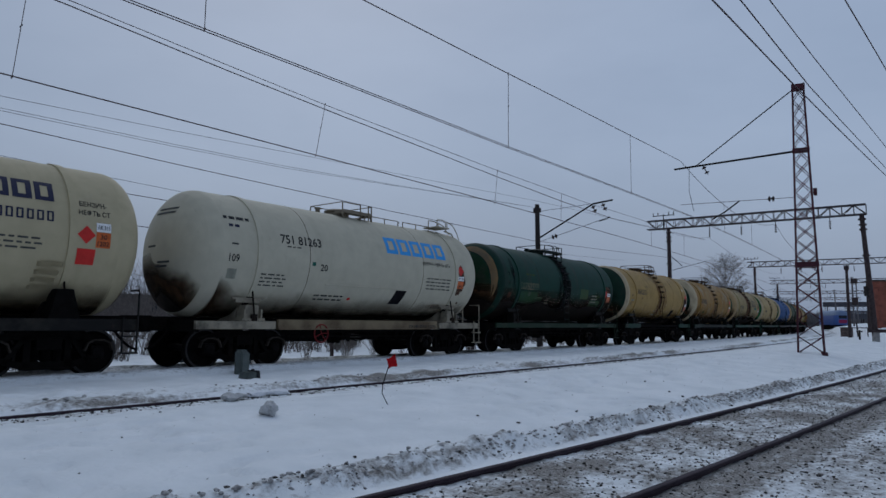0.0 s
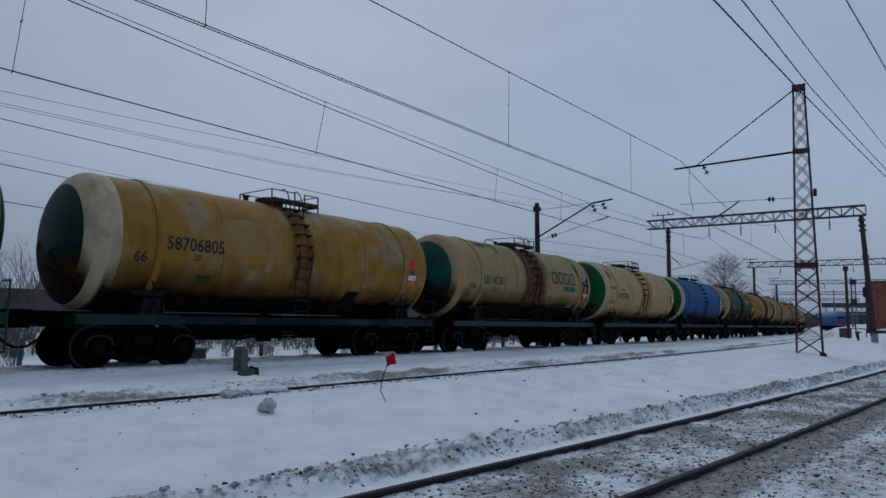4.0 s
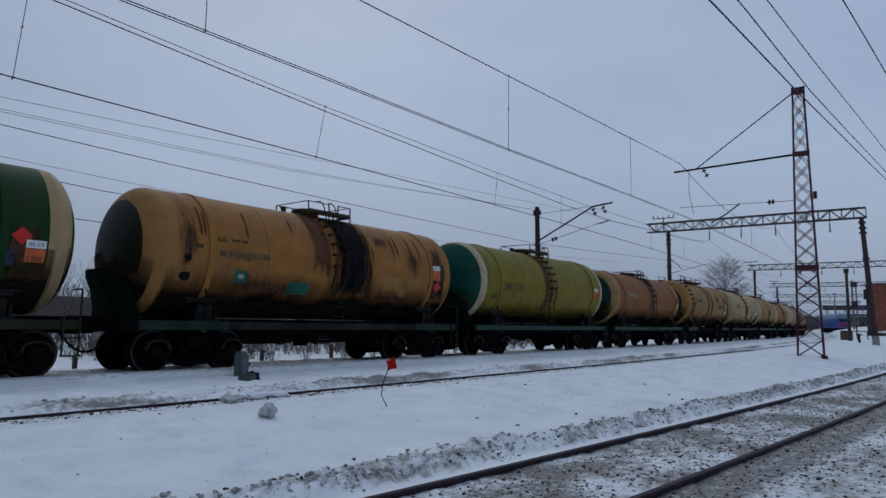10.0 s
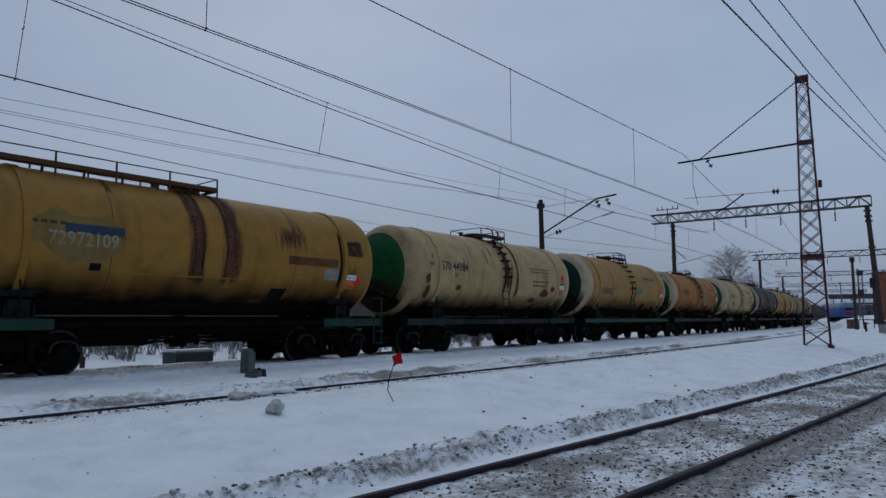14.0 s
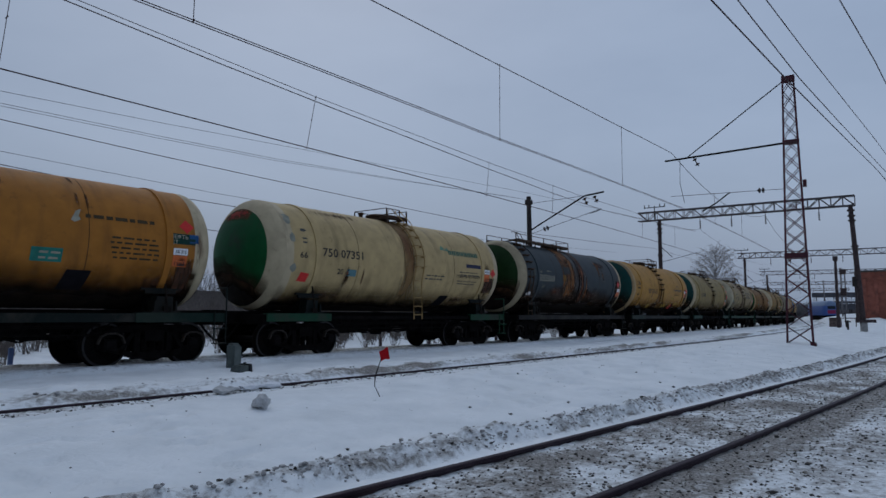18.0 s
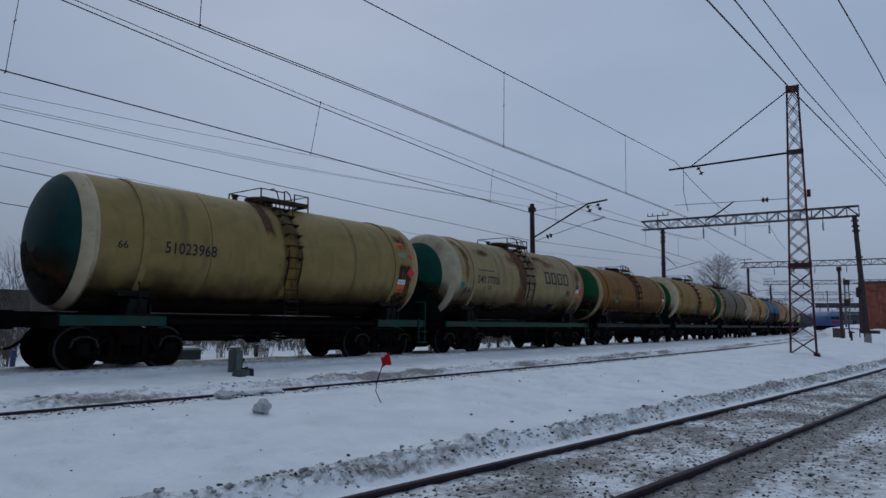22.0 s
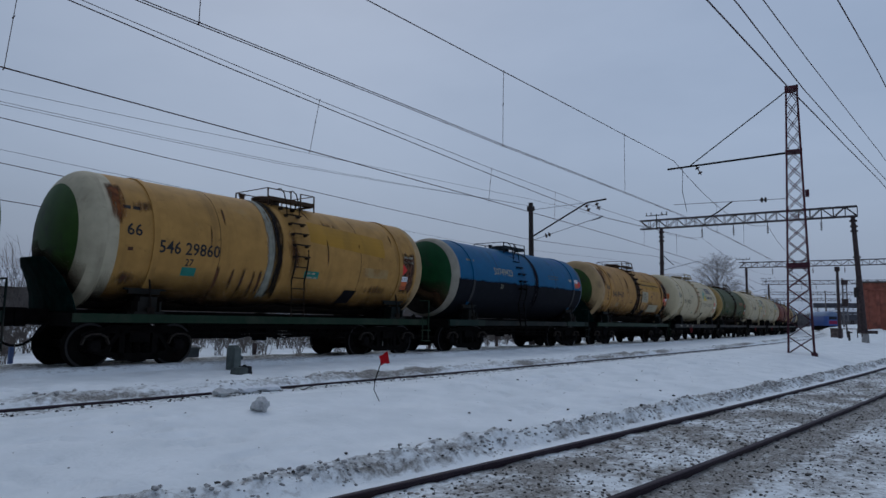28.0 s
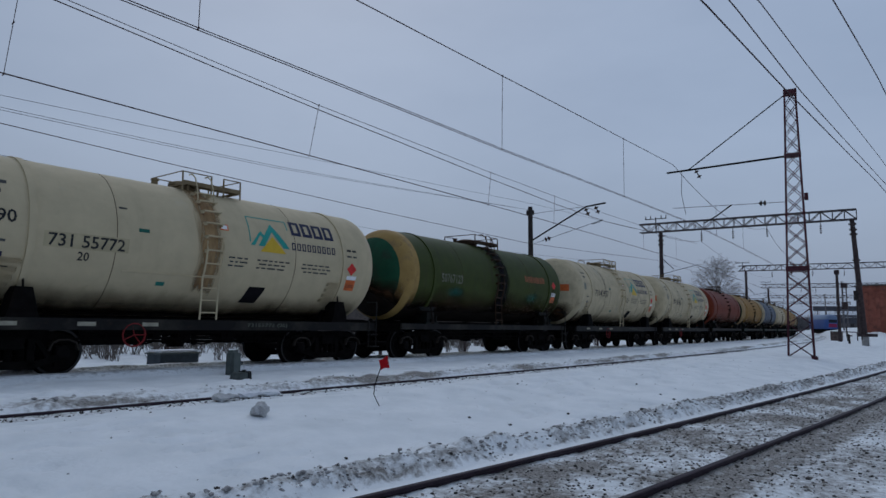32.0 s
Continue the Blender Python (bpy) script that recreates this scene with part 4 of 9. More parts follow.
def side_sill_mesh(s):
    def build(bm):
        y = s * 1.42
        prof = [(0.03, 0.965), (0.03, 1.145), (-0.1, 1.145), (-0.1, 1.12), (-0.03, 1.12), (-0.03, 0.99), (-0.1, 0.99), (-0.1, 0.965)]
        ends = [[bm.verts.new((x, y + s * a, z)) for a, z in prof] for x in (-5.42, 5.42)]
        for i in range(8):
            j = (i + 1) % 8
            bm.faces.new((ends[0][i], ends[0][j], ends[1][j], ends[1][i]))
        bm.faces.new(ends[0])
        bm.faces.new(ends[1][::-1])
    return build


def slender_sill_mesh(s):
    """A slim angle between the end sills."""
    def build(bm):
        y = s * 1.36
        box(bm, (-3.3, y - 0.02, 1.0), (3.3, y + 0.02, 1.1))
        box(bm, (-3.3, min(y, y - s * 0.08), 1.0), (3.3, max(y, y - s * 0.08), 1.02))
    return build


def pedestal_mesh(u):
    """The black tapered foot under a frameless tank."""
    def build(bm):
        for a, b, z0, z1 in ((0.3, 0.24, 1.12, 1.3), (0.24, 0.15, 1.3, 1.72)):
            lo = [bm.verts.new((u + dx, y, z0)) for dx, y in ((-a, -1.46), (a, -1.46), (a, -1.1), (-a, -1.1))]
            hi = [bm.verts.new((u + dx, y + 0.06 * (z1 - 1.3), z1)) for dx, y in ((-b, -1.44), (b, -1.44), (b, -1.0), (-b, -1.0))]
            for i in range(4):
                j = (i + 1) % 4
                bm.faces.new((lo[i], lo[j], hi[j], hi[i]))
            bm.faces.new(lo[::-1])
            bm.faces.new(hi)
    return build


def fan_mesh(u, i):
    """One of the welded strips that spread over the flank beside a foot."""
    def build(bm):
        v = -0.62 - 0.17 * i
        last = None
        for a, lift in ((0.1 + 0.04 * i, 0.004), (0.13 + 0.04 * i, 0.05), (0.5 + 0.02 * i, 0.05), (0.55 + 0.02 * i, 0.004)):
            row = [bm.verts.new(on_tank(u - a, v + dv, TANK_R + lift)) for dv in (-0.045, 0.045)]
            if last:
                bm.faces.new((last[0], last[1], row[1], row[0]))
            last = row
        bmesh.ops.solidify(bm, geom=bm.faces[:], thickness=0.02)
    return build


def stub_sill_mesh(s, e):
    def build(bm):
        a, b = sorted((e * 3.25, e * 5.42))
        box(bm, (a, s * 1.42 - 0.05, 0.94), (b, s * 1.42 + 0.05, 1.13))
    return build


def flank_strip_mesh(u0, u1):
    return lambda bm: rod(bm, on_tank(u0, -0.66), on_tank(u1, -0.66), 0.018, 5)


def short_sill_mesh(s):
    """Stub sills at the ends only, on frameless wagons."""
    def build(bm):
        box(bm, (-5.42, s * 1.42 - 0.05, 0.92), (5.42, s * 1.42 + 0.05, 1.15))
    return build


def saddle_mesh(x, half):
    def build(bm):
        n = 9
        vs = []
        for i in range(n):
            a = -half + 2 * half * i / (n - 1)
            vs.append((math.sin(a) * (TANK_R + 0.02), TANK_Z - math.cos(a) * (TANK_R + 0.02)))
        front = [[bm.verts.new((x + dx, y, z)) for y, z in vs] for dx in (-0.1, 0.1)]
        base = [[bm.verts.new((x + dx, y, 1.14)) for y, z in vs] for dx in (-0.2, 0.2)]
        for i in range(n - 1):
            for k in (0, 1):
                bm.faces.new((front[k][i], front[k][i + 1], base[k][i + 1], base[k][i]))
            bm.faces.new((front[0][i], front[0][i + 1], front[1][i + 1], front[1][i]))
        for i in (0, n - 1):
            bm.faces.new((front[0][i], front[1][i], base[1][i], base[0][i]))
    return build


def coupler_mesh(e):
    def build(bm):
        box(bm, (e * 5.55 if e > 0 else -5.95, -0.1, 0.95), (5.95 if e > 0 else e * 5.55, 0.1, 1.15))
        box(bm, (min(e * 5.8, e * 6.0), -0.2, 0.86), (max(e * 5.8, e * 6.0), 0.2, 1.24))
    return build


def hose_mesh(e):
    def build(bm):
        pts = [Vector((e * (5.4 + 0.6 * i / 10), -0.35, 0.98 - 0.5 * math.sin(math.pi * 0.5 * i / 10))) for i in range(11)]
        tube(bm, pts, 0.028)
    return build


def shell_mesh(bm):
    prof = [(-LEAD + (LEAD + TRAIL) * i / 10, TANK_R) for i in range(11)]
    lathe(bm, prof, "x", 96, (0, 0, TANK_Z))


def dished(e, r):
    """Where a tank end stands at radius r: flat in the middle, turned in sharply at the rim."""
    return e * ((LEAD if e < 0 else TRAIL) + DISH * max(0.0, 1 - (min(r, TANK_R) / TANK_R) ** 2.3) ** 0.5)


def head_mesh(e, r0, r1):
    """A dished tank end between two radii."""
    def build(bm):
        prof = []
        for i in range(13):
            f = i / 12
            r = r0 + (r1 - r0) * (f if r1 < TANK_R else 1 - (1 - f) ** 2)
            prof.append((dished(e, r), max(r, 0.001)))
        lathe(bm, prof, "x", 96, (0, 0, TANK_Z))
    return build


def band_mesh(u0, u1, lift, v0=-9.0, v1=9.0):
    """A hoop round the tank, or the stretch of it between two girth heights."""
    def build(bm):
        r, n = TANK_R + lift, 96
        lo, hi = max(v0 / TANK_R, -math.pi), min(v1 / TANK_R, math.pi)
        last = None
        for i in range(n + 1):
            a = lo + (hi - lo) * i / n
            c, d = -math.cos(a), math.sin(a)
            row = [bm.verts.new((u, q * c, TANK_Z + q * d)) for u, q in ((u0, TANK_R - 0.01), (u0, r), (u1, r), (u1, TANK_R - 0.01))]
            if last:
                for j in range(3):
                    bm.faces.new((last[j], last[j + 1], row[j + 1], row[j]))
            last = row
    return build


def tie_mesh(u, s):
    """A strap's tension rod down to the frame."""
    def build(bm):
        rod(bm, (u, s * 1.3, TANK_Z - 0.85), (u + 0.02, s * 1.42, 1.16), 0.022, 6)
        box(bm, (u - 0.07, s * 1.4 - 0.03, 1.14), (u + 0.09, s * 1.4 + 0.03, 1.3))
    return build


def bracket_mesh(u, s):
    """The strap's foot: a bar along the flank on two legs from the sill."""
    def build(bm):
        y = s * 1.2
        box(bm, (u - 0.5, y - 0.04, 1.66), (u + 0.42, y + 0.03, 1.70))
        box(bm, (u - 0.4, y - 0.02, 1.58), (u + 0.3, y + 0.05, 1.66))
        box(bm, (u - 0.2, s * 1.34, 1.14), (u + 0.18, s * 1.08, 1.52))
        for a in (-0.25, 0.23):
            box(bm, (u + a - 0.02, s * 1.4, 1.14), (u + a + 0.02, s * 1.1, 1.42))
        box(bm, (u - 0.34, s * 1.42, 1.14), (u + 0.32, s * 1.1, 1.2))
    return build


def sill_end_mesh(s, e):
    def build(bm):
        a, b = sorted((e * 3.3, e * 5.44))
        y = s * 1.46
        box(bm, (a, y - 0.02, 0.955), (b, y + 0.02, 1.16))
        box(bm, (a, min(y, y - s * 0.14), 1.14), (b, max(y, y - s * 0.14), 1.163))
    return build


def hatch_mesh(bm):
    z = TANK_Z + TANK_R
    lathe(bm, [(z - 0.08, 0.36), (z + 0.08, 0.36), (z + 0.1, 0.4), (z + 0.15, 0.4), (z + 0.19, 0.3), (z + 0.2, 0.0)], "z", 20)


def valve_mesh(bm):
    z = TANK_Z + TANK_R
    lathe(bm, [(z - 0.05, 0.07), (z + 0.11, 0.07), (z + 0.12, 0.1), (z + 0.17, 0.09), (z + 0.18, 0.0)], "z", 10, (-0.78, 0, 0))


def walkway_parts(u0, u1):
    """The pieces of the walkway on the tank's back: planks, edge boards, cross ties and the feet under each side."""
    z = TANK_Z + TANK_R + 0.05
    out = []
    for s in (-1, 1):
        lo, hi = sorted((s * 0.38, s * 0.703))
        out.append(("plank", s, lambda bm, lo=lo, hi=hi: box(bm, (u0, lo, z - 0.02), (u1, hi, z + 0.02))))
        out.append(("edge_board", s, lambda bm, s=s: box(bm, (u0, s * 0.72 - 0.015, z - 0.04), (u1, s * 0.72 + 0.015, z + 0.06))))
        k = u0 + 0.2
        while k < u1:
            out.append(("walkway_foot", (s, round(k, 2)), lambda bm, s=s, k=k: rod(bm, (k, s * 0.66, z - 0.021), (k, s * 0.62, z - 0.22), 0.03, 4)))
            k += 0.8
    for x in (u0 + 0.05, u1 - 0.05):
        out.append(("cross_tie", round(x, 2), lambda bm, x=x: box(bm, (x - 0.05, -0.7, z - 0.06), (x + 0.05, 0.7, z - 0.022))))
    return out


def handrail_mesh(a, b, posts, s, cap):
    """A low rail along one edge of the walkway, or across its end."""
    def build(bm):
        z = TANK_Z + TANK_R + 0.05
        for i in range(posts):
            p = a + (b - a) * i / (posts - 1)
            rod(bm, (p, s * 0.74, z - 0.2), (p, s * 0.72, z + 0.27), 0.022, 5)
        rod(bm, (a, s * 0.71, z + 0.27), (b, s * 0.71, z + 0.27), 0.015, 5)
        if s < 0:
            rod(bm, (cap, -0.71, z + 0.27), (cap, 0.71, z + 0.27), 0.015, 5)
    return build


def ladder_mesh(bm):
    """Steps bracketed to the flank above, a railed ladder below, hooped handrails at the top."""
    r = TANK_R + 0.1
    for u in (-0.2, 0.22):
        pts = [(u, -r * math.sin(a), TANK_Z + r * math.cos(a)) for a in [radians(84 + 6.0 * i) for i in range(6)]]
        pts.append((u, -1.5, 1.16))
        tube(bm, pts, 0.024, 6)
        hoop = [(u, -0.7, TANK_Z + 1.83), (u, -0.82, TANK_Z + 1.84), (u, -0.98, TANK_Z + 1.72), (u, -1.1, TANK_Z + 1.45), (u, -1.16, TANK_Z + 1.12)]
        tube(bm, hoop, 0.017, 5)
    for i in range(6):
        a = radians(36 + 11.0 * i)
        y, z = -(r + 0.02) * math.sin(a), TANK_Z + (r + 0.02) * math.cos(a)
        box(bm, (-0.22, y - 0.05, z - 0.016), (0.24, y + 0.05, z + 0.012))
        for u in (-0.2, 0.2):
            box(bm, (u - 0.02, y, z - 0.06), (u + 0.02, y + 0.16, z + 0.01))
    for z in (1.32, 1.6, 1.88, 2.16, 2.44):
        y = -math.sqrt(max(0.0, r * r - (z - TANK_Z) ** 2)) if z > 2.0 else -1.5
        rod(bm, (-0.2, y, z), (0.22, y, z), 0.017, 5)


def straight_ladder_mesh(bm):
    """Two rails that follow the flank from the stage down to the sill, with flat rungs and a sloping grab rail."""
    r = TANK_R + 0.09
    for u in (-0.19, 0.21):
        pts = [(u, -r * math.sin(a), TANK_Z + r * math.cos(a)) for a in [radians(28 + 8.0 * i) for i in range(9)]]
        pts += [(u, -1.47, TANK_Z - 0.55), (u, -1.5, 1.0)]
        tube(bm, pts, 0.022, 6)
    for i in range(6):
        a = radians(30 + 12.5 * i)
        y, z = -(r + 0.01) * math.sin(a), TANK_Z + (r + 0.01) * math.cos(a)
        box(bm, (-0.21, y - 0.045, z - 0.012), (0.23, y + 0.045, z + 0.012))
        for u in (-0.17, 0.19):
            box(bm, (u - 0.02, y, z - 0.05), (u + 0.02, y + 0.14, z + 0.0))
    for i in range(5):
        z = 1.14 + 0.27 * i
        rod(bm, (-0.19, -1.49, z), (0.21, -1.49, z), 0.016, 5)
    top = TANK_Z + TANK_R
    for u in (-0.17, 0.19):
        tube(bm, [(u - 0.28, -0.5, top + 0.05), (u - 0.26, -0.55, top + 0.32), (u - 0.2, -0.62, top + 0.34), (u, -1.0, top - 0.1), (u, -1.12, top - 0.4)], 0.015, 5)


def end_step_mesh(bm):
    """Corner step and hand-post at the trailing end."""
    for x in (5.12, 5.42):
        rod(bm, (x, -1.5, 0.45), (x, -1.5, 1.75 if x > 5.3 else 1.2), 0.02, 5)
    for z in (0.46, 0.8):
        box(bm, (5.12, -1.6, z - 0.015), (5.42, -1.4, z + 0.015))
    rod(bm, (5.42, -1.5, 1.75), (5.42, -1.1, 1.75), 0.02, 5)


def seam_mesh(u):
    def build(bm):
        lathe(bm, [(u - 0.009, TANK_R - 0.004), (u - 0.007, TANK_R + 0.002), (u + 0.007, TANK_R + 0.002), (u + 0.009, TANK_R - 0.004)], "x", 96, (0, 0, TANK_Z))
    return build


def brake_mesh(bm):
    """Air tank, cylinder, rods, drain valve and hangers below the sill."""
    rod(bm, (-1.9, 0.3, 0.86), (-1.2, 0.3, 0.86), 0.16, 12)
    rod(bm, (0.7, -0.5, 0.84), (1.5, -0.5, 0.84), 0.17, 14)
    rod(bm, (-2.6, -0.9, 0.84), (2.6, -0.9, 0.86), 0.02, 5)
    rod(bm, (-2.4, -0.6, 0.72), (2.2, -0.6, 0.76), 0.022, 5)
    rod(bm, (-2.7, -1.2, 0.9), (2.7, -1.2, 0.9), 0.03, 6)
    rod(bm, (0, 0, 1.24), (0, 0, 0.62), 0.13, 12)
    rod(bm, (0, 0, 0.62), (0, 0, 0.5), 0.2, 12)
    rod(bm, (-0.1, -0.3, 0.66), (0.15, -0.3, 0.66), 0.06, 8)
    for x in (-2.2, -1.5, -0.6, 0.5, 1.8, 2.4):
        tube(bm, [(x, -1.15, 0.98), (x, -1.18, 0.72), (x + 0.08, -1.18, 0.64), (x + 0.16, -1.18, 0.72), (x + 0.16, -1.15, 0.98)], 0.016, 5)
    box(bm, (-1.05, -0.9, 0.7), (-0.88, -0.65, 1.0))
    box(bm, (1.7, -0.95, 0.62), (1.8, -0.8, 1.0))
    # levers, pull rods and pipes that fill the space between the bogies
    rod(bm, (-2.55, -0.55, 0.78), (-1.1, -0.55, 0.78), 0.2, 14)
    rod(bm, (-2.9, 0.25, 0.62), (2.9, 0.25, 0.62), 0.03, 6)
    rod(bm, (-2.9, -0.2, 0.68), (2.9, -0.3, 0.6), 0.028, 6)
    rod(bm, (-2.8, -1.05, 0.74), (2.8, -1.05, 0.7), 0.02, 5)
    for x, z in ((-2.65, 0.56), (-0.45, 0.58), (0.3, 0.54), (2.15, 0.56), (2.7, 0.6)):
        box(bm, (x - 0.05, -0.34, z), (x + 0.05, -0.28, 1.0))
        box(bm, (x - 0.02, -1.08, z + 0.08), (x + 0.02, -0.3, z + 0.13))
        rod(bm, (x, -1.05, z + 0.1), (x + 0.25, -1.2, 0.98), 0.014, 5)
    for x in (-1.75, -0.2, 0.95, 1.6):
        box(bm, (x - 0.16, -0.75, 0.6), (x + 0.16, -0.45, 0.9))
        tube(bm, [(x + 0.16, -0.6, 0.66), (x + 0.4, -0.8, 0.58), (x + 0.7, -0.9, 0.64), (x + 0.8, -0.9, 0.95)], 0.022, 6)
    box(bm, (-2.9, -0.16, 0.76), (2.9, 0.16, 0.93))


def hand_wheel_mesh(bm):
    n = 14
    pts = [(-1.75 + 0.24 * math.cos(6.283 * i / n), -1.46, 0.82 + 0.24 * math.sin(6.283 * i / n)) for i in range(n + 1)]
    rods(bm, pts, 0.018, 5)
    for i in range(0, n, 4):
        rod(bm, (-1.75, -1.46, 0.82), pts[i], 0.012, 4)


def shield_mesh(bm):
    """Bent guard plate in front of the leading tank end."""
    pts = [(-5.40, 1.17), (-5.46, 1.5), (-5.6, 1.85), (-5.76, 2.1), (-5.86, 2.27)]
    last = None
    for i, (x, z) in enumerate(pts):
        w = 1.2 - 0.13 * i - (0.08 if i == 4 else 0)
        row = [bm.verts.new((x + dx + 0.12 * abs(y) ** 2, y * w, z)) for dx in (0, 0.025) for y in (-1, -0.6, 0, 0.6, 1)]
        if last:
            for j in (0, 1, 2, 3, 5, 6, 7, 8):
                bm.faces.new((last[j], last[j + 1], row[j + 1], row[j]))
            for j in (0, 4):
                bm.faces.new((last[j], last[j + 5], row[j + 5], row[j]))
        if i in (0, len(pts) - 1):
            for j in range(4):
                bm.faces.new((row[j], row[j + 1], row[j + 6], row[j + 5]))
        last = row


def end_ladder_mesh(bm):
    """Hooped ladder over the trailing end, with a small top stage."""
    z = TANK_Z + TANK_R
    for y in (-0.75, -0.35):
        rods(bm, [(4.35, y, z - 0.02), (4.75, y, z - 0.08), (5.08, y, z - 0.4), (5.32, y, z - 0.9), (5.44, y, TANK_Z), (5.46, y, 1.1)], 0.026, 5)
        rods(bm, [(4.5, y, z + 0.1), (4.5, y, z + 0.32), (4.8, y, z + 0.24), (5.06, y, z + 0.0), (5.25, y, z - 0.35), (5.3, y, z - 0.6)], 0.018, 5)
        rods(bm, [(3.95, y, z + 0.1), (3.95, y, z + 0.34), (4.2, y, z + 0.36), (4.42, y, z + 0.32), (4.42, y, z + 0.1)], 0.018, 5)
    for i in range(12):
        zz = 1.25 + i * 0.26
        x = 5.45 if zz < TANK_Z else 5.45 - 0.3 * ((zz - TANK_Z) / 1.1) ** 2
        rod(bm, (x, -0.75, zz), (x, -0.35, zz), 0.015, 5)
    box(bm, (3.85, -0.85, z + 0.06), (4.5, -0.2, z + 0.1))


def top_rail_mesh(a, b):
    """A low grab rail along the crown."""
    def build(bm):
        z = TANK_Z + TANK_R
        for i in range(3):
            p = a + 0.04 + (b - a - 0.08) * i / 2
            rod(bm, (p, -0.55, z - 0.14), (p, -0.55, z + 0.06), 0.016, 5)
        rods(bm, [(a, -0.55, z + 0.0), (a + 0.05, -0.55, z + 0.07), (b - 0.05, -0.55, z + 0.07), (b, -0.55, z + 0.0)], 0.016, 5)
    return build


def middle_sill_mesh(bm):
    box(bm, (-3.15, -1.45, 0.94), (3.15, -1.36, 1.18))
    box(bm, (-3.15, -1.5, 0.92), (3.15, -1.36, 0.95))


PAINTS = {}


def paint(col, stain, at, streak, clean=False):
    """Sun-bleached paint: yellows and creams lean to orange the stronger their colour."""
    f = (1 - min(col) / max(col)) / 0.55
    if min(col) > 0.35 and f < 0.6:
        col = tuple(c * a for c, a in zip(col, (0.88, 0.79, 0.66)))
    elif col[1] > col[0] * 1.3 and col[0] > col[2] * 1.12:
        col = tuple(c * 0.66 for c in col)
    elif col[0] > col[2] * 1.12:
        f = min(1.0, f)
        col = tuple(c * (a + (b - a) * f) for c, a, b in zip(col, (0.76, 0.70, 0.60), (0.83, 0.575, 0.33)))
    else:
        col = tuple(c * 0.68 for c in col)
    col = tuple(c * 0.89 for c in col)
    key = (col, stain, at, streak, clean)
    if key not in PAINTS:
        PAINTS[key] = mat("tank_paint", col, 0.55, 0.0, grain=0.05 if clean else 0.1, scale=3.0, bump=0.03, stain=stain, stain_at=at, streak=streak, spec=0.15, speck=0.12 if clean else 0.42)
    return PAINTS[key]


SILL_DARK, SILL_GREEN, SILL_OLIVE, SILL_BLACK, SILL_PALE = (0.004, 0.012, 0.010), (0.016, 0.092, 0.06), (0.014, 0.045, 0.022), (0.013, 0.012, 0.012), (0.42, 0.41, 0.37)
TRAIN = []
SILL_END, BRACKET = (0.006, 0.03, 0.022), (0.003, 0.009, 0.008)


def bogie(parent, x):
    bg = put("bogie", cached("bolster", bolster_mesh), BLACK_STEEL, parent, m=pose(x, 0, 0))
    for s in (-1, 1):
        put("side_frame", cached(("sf", s), side_frame_mesh(s)), BLACK_STEEL, bg)
        for a in (-0.925, 0.925):
            put("axle_box", cached(("ab", s, a), axle_box_mesh(s, a), True), WHEEL_STEEL, bg)
            if s < 0:
                put("axle_guard", cached(("ag", s, a), axle_guard_mesh(s, a)), GUARD_STEEL, bg)
        for a in (-0.2, 0.0, 0.2):
            put("coil_spring", cached(("sp", s, a), spring_mesh(s, a), True), BLACK_STEEL, bg)
    axle = cached("wheelset", wheelset_mesh, True)
    if not axle.materials:
        axle.materials.append(None)
        axle.materials.append(TREAD_STEEL)
    sets = [put("wheelset", axle, WHEEL_STEEL, bg, m=pose(a, 0, 0.475)) for a in (-0.925, 0.925)]
    return sets


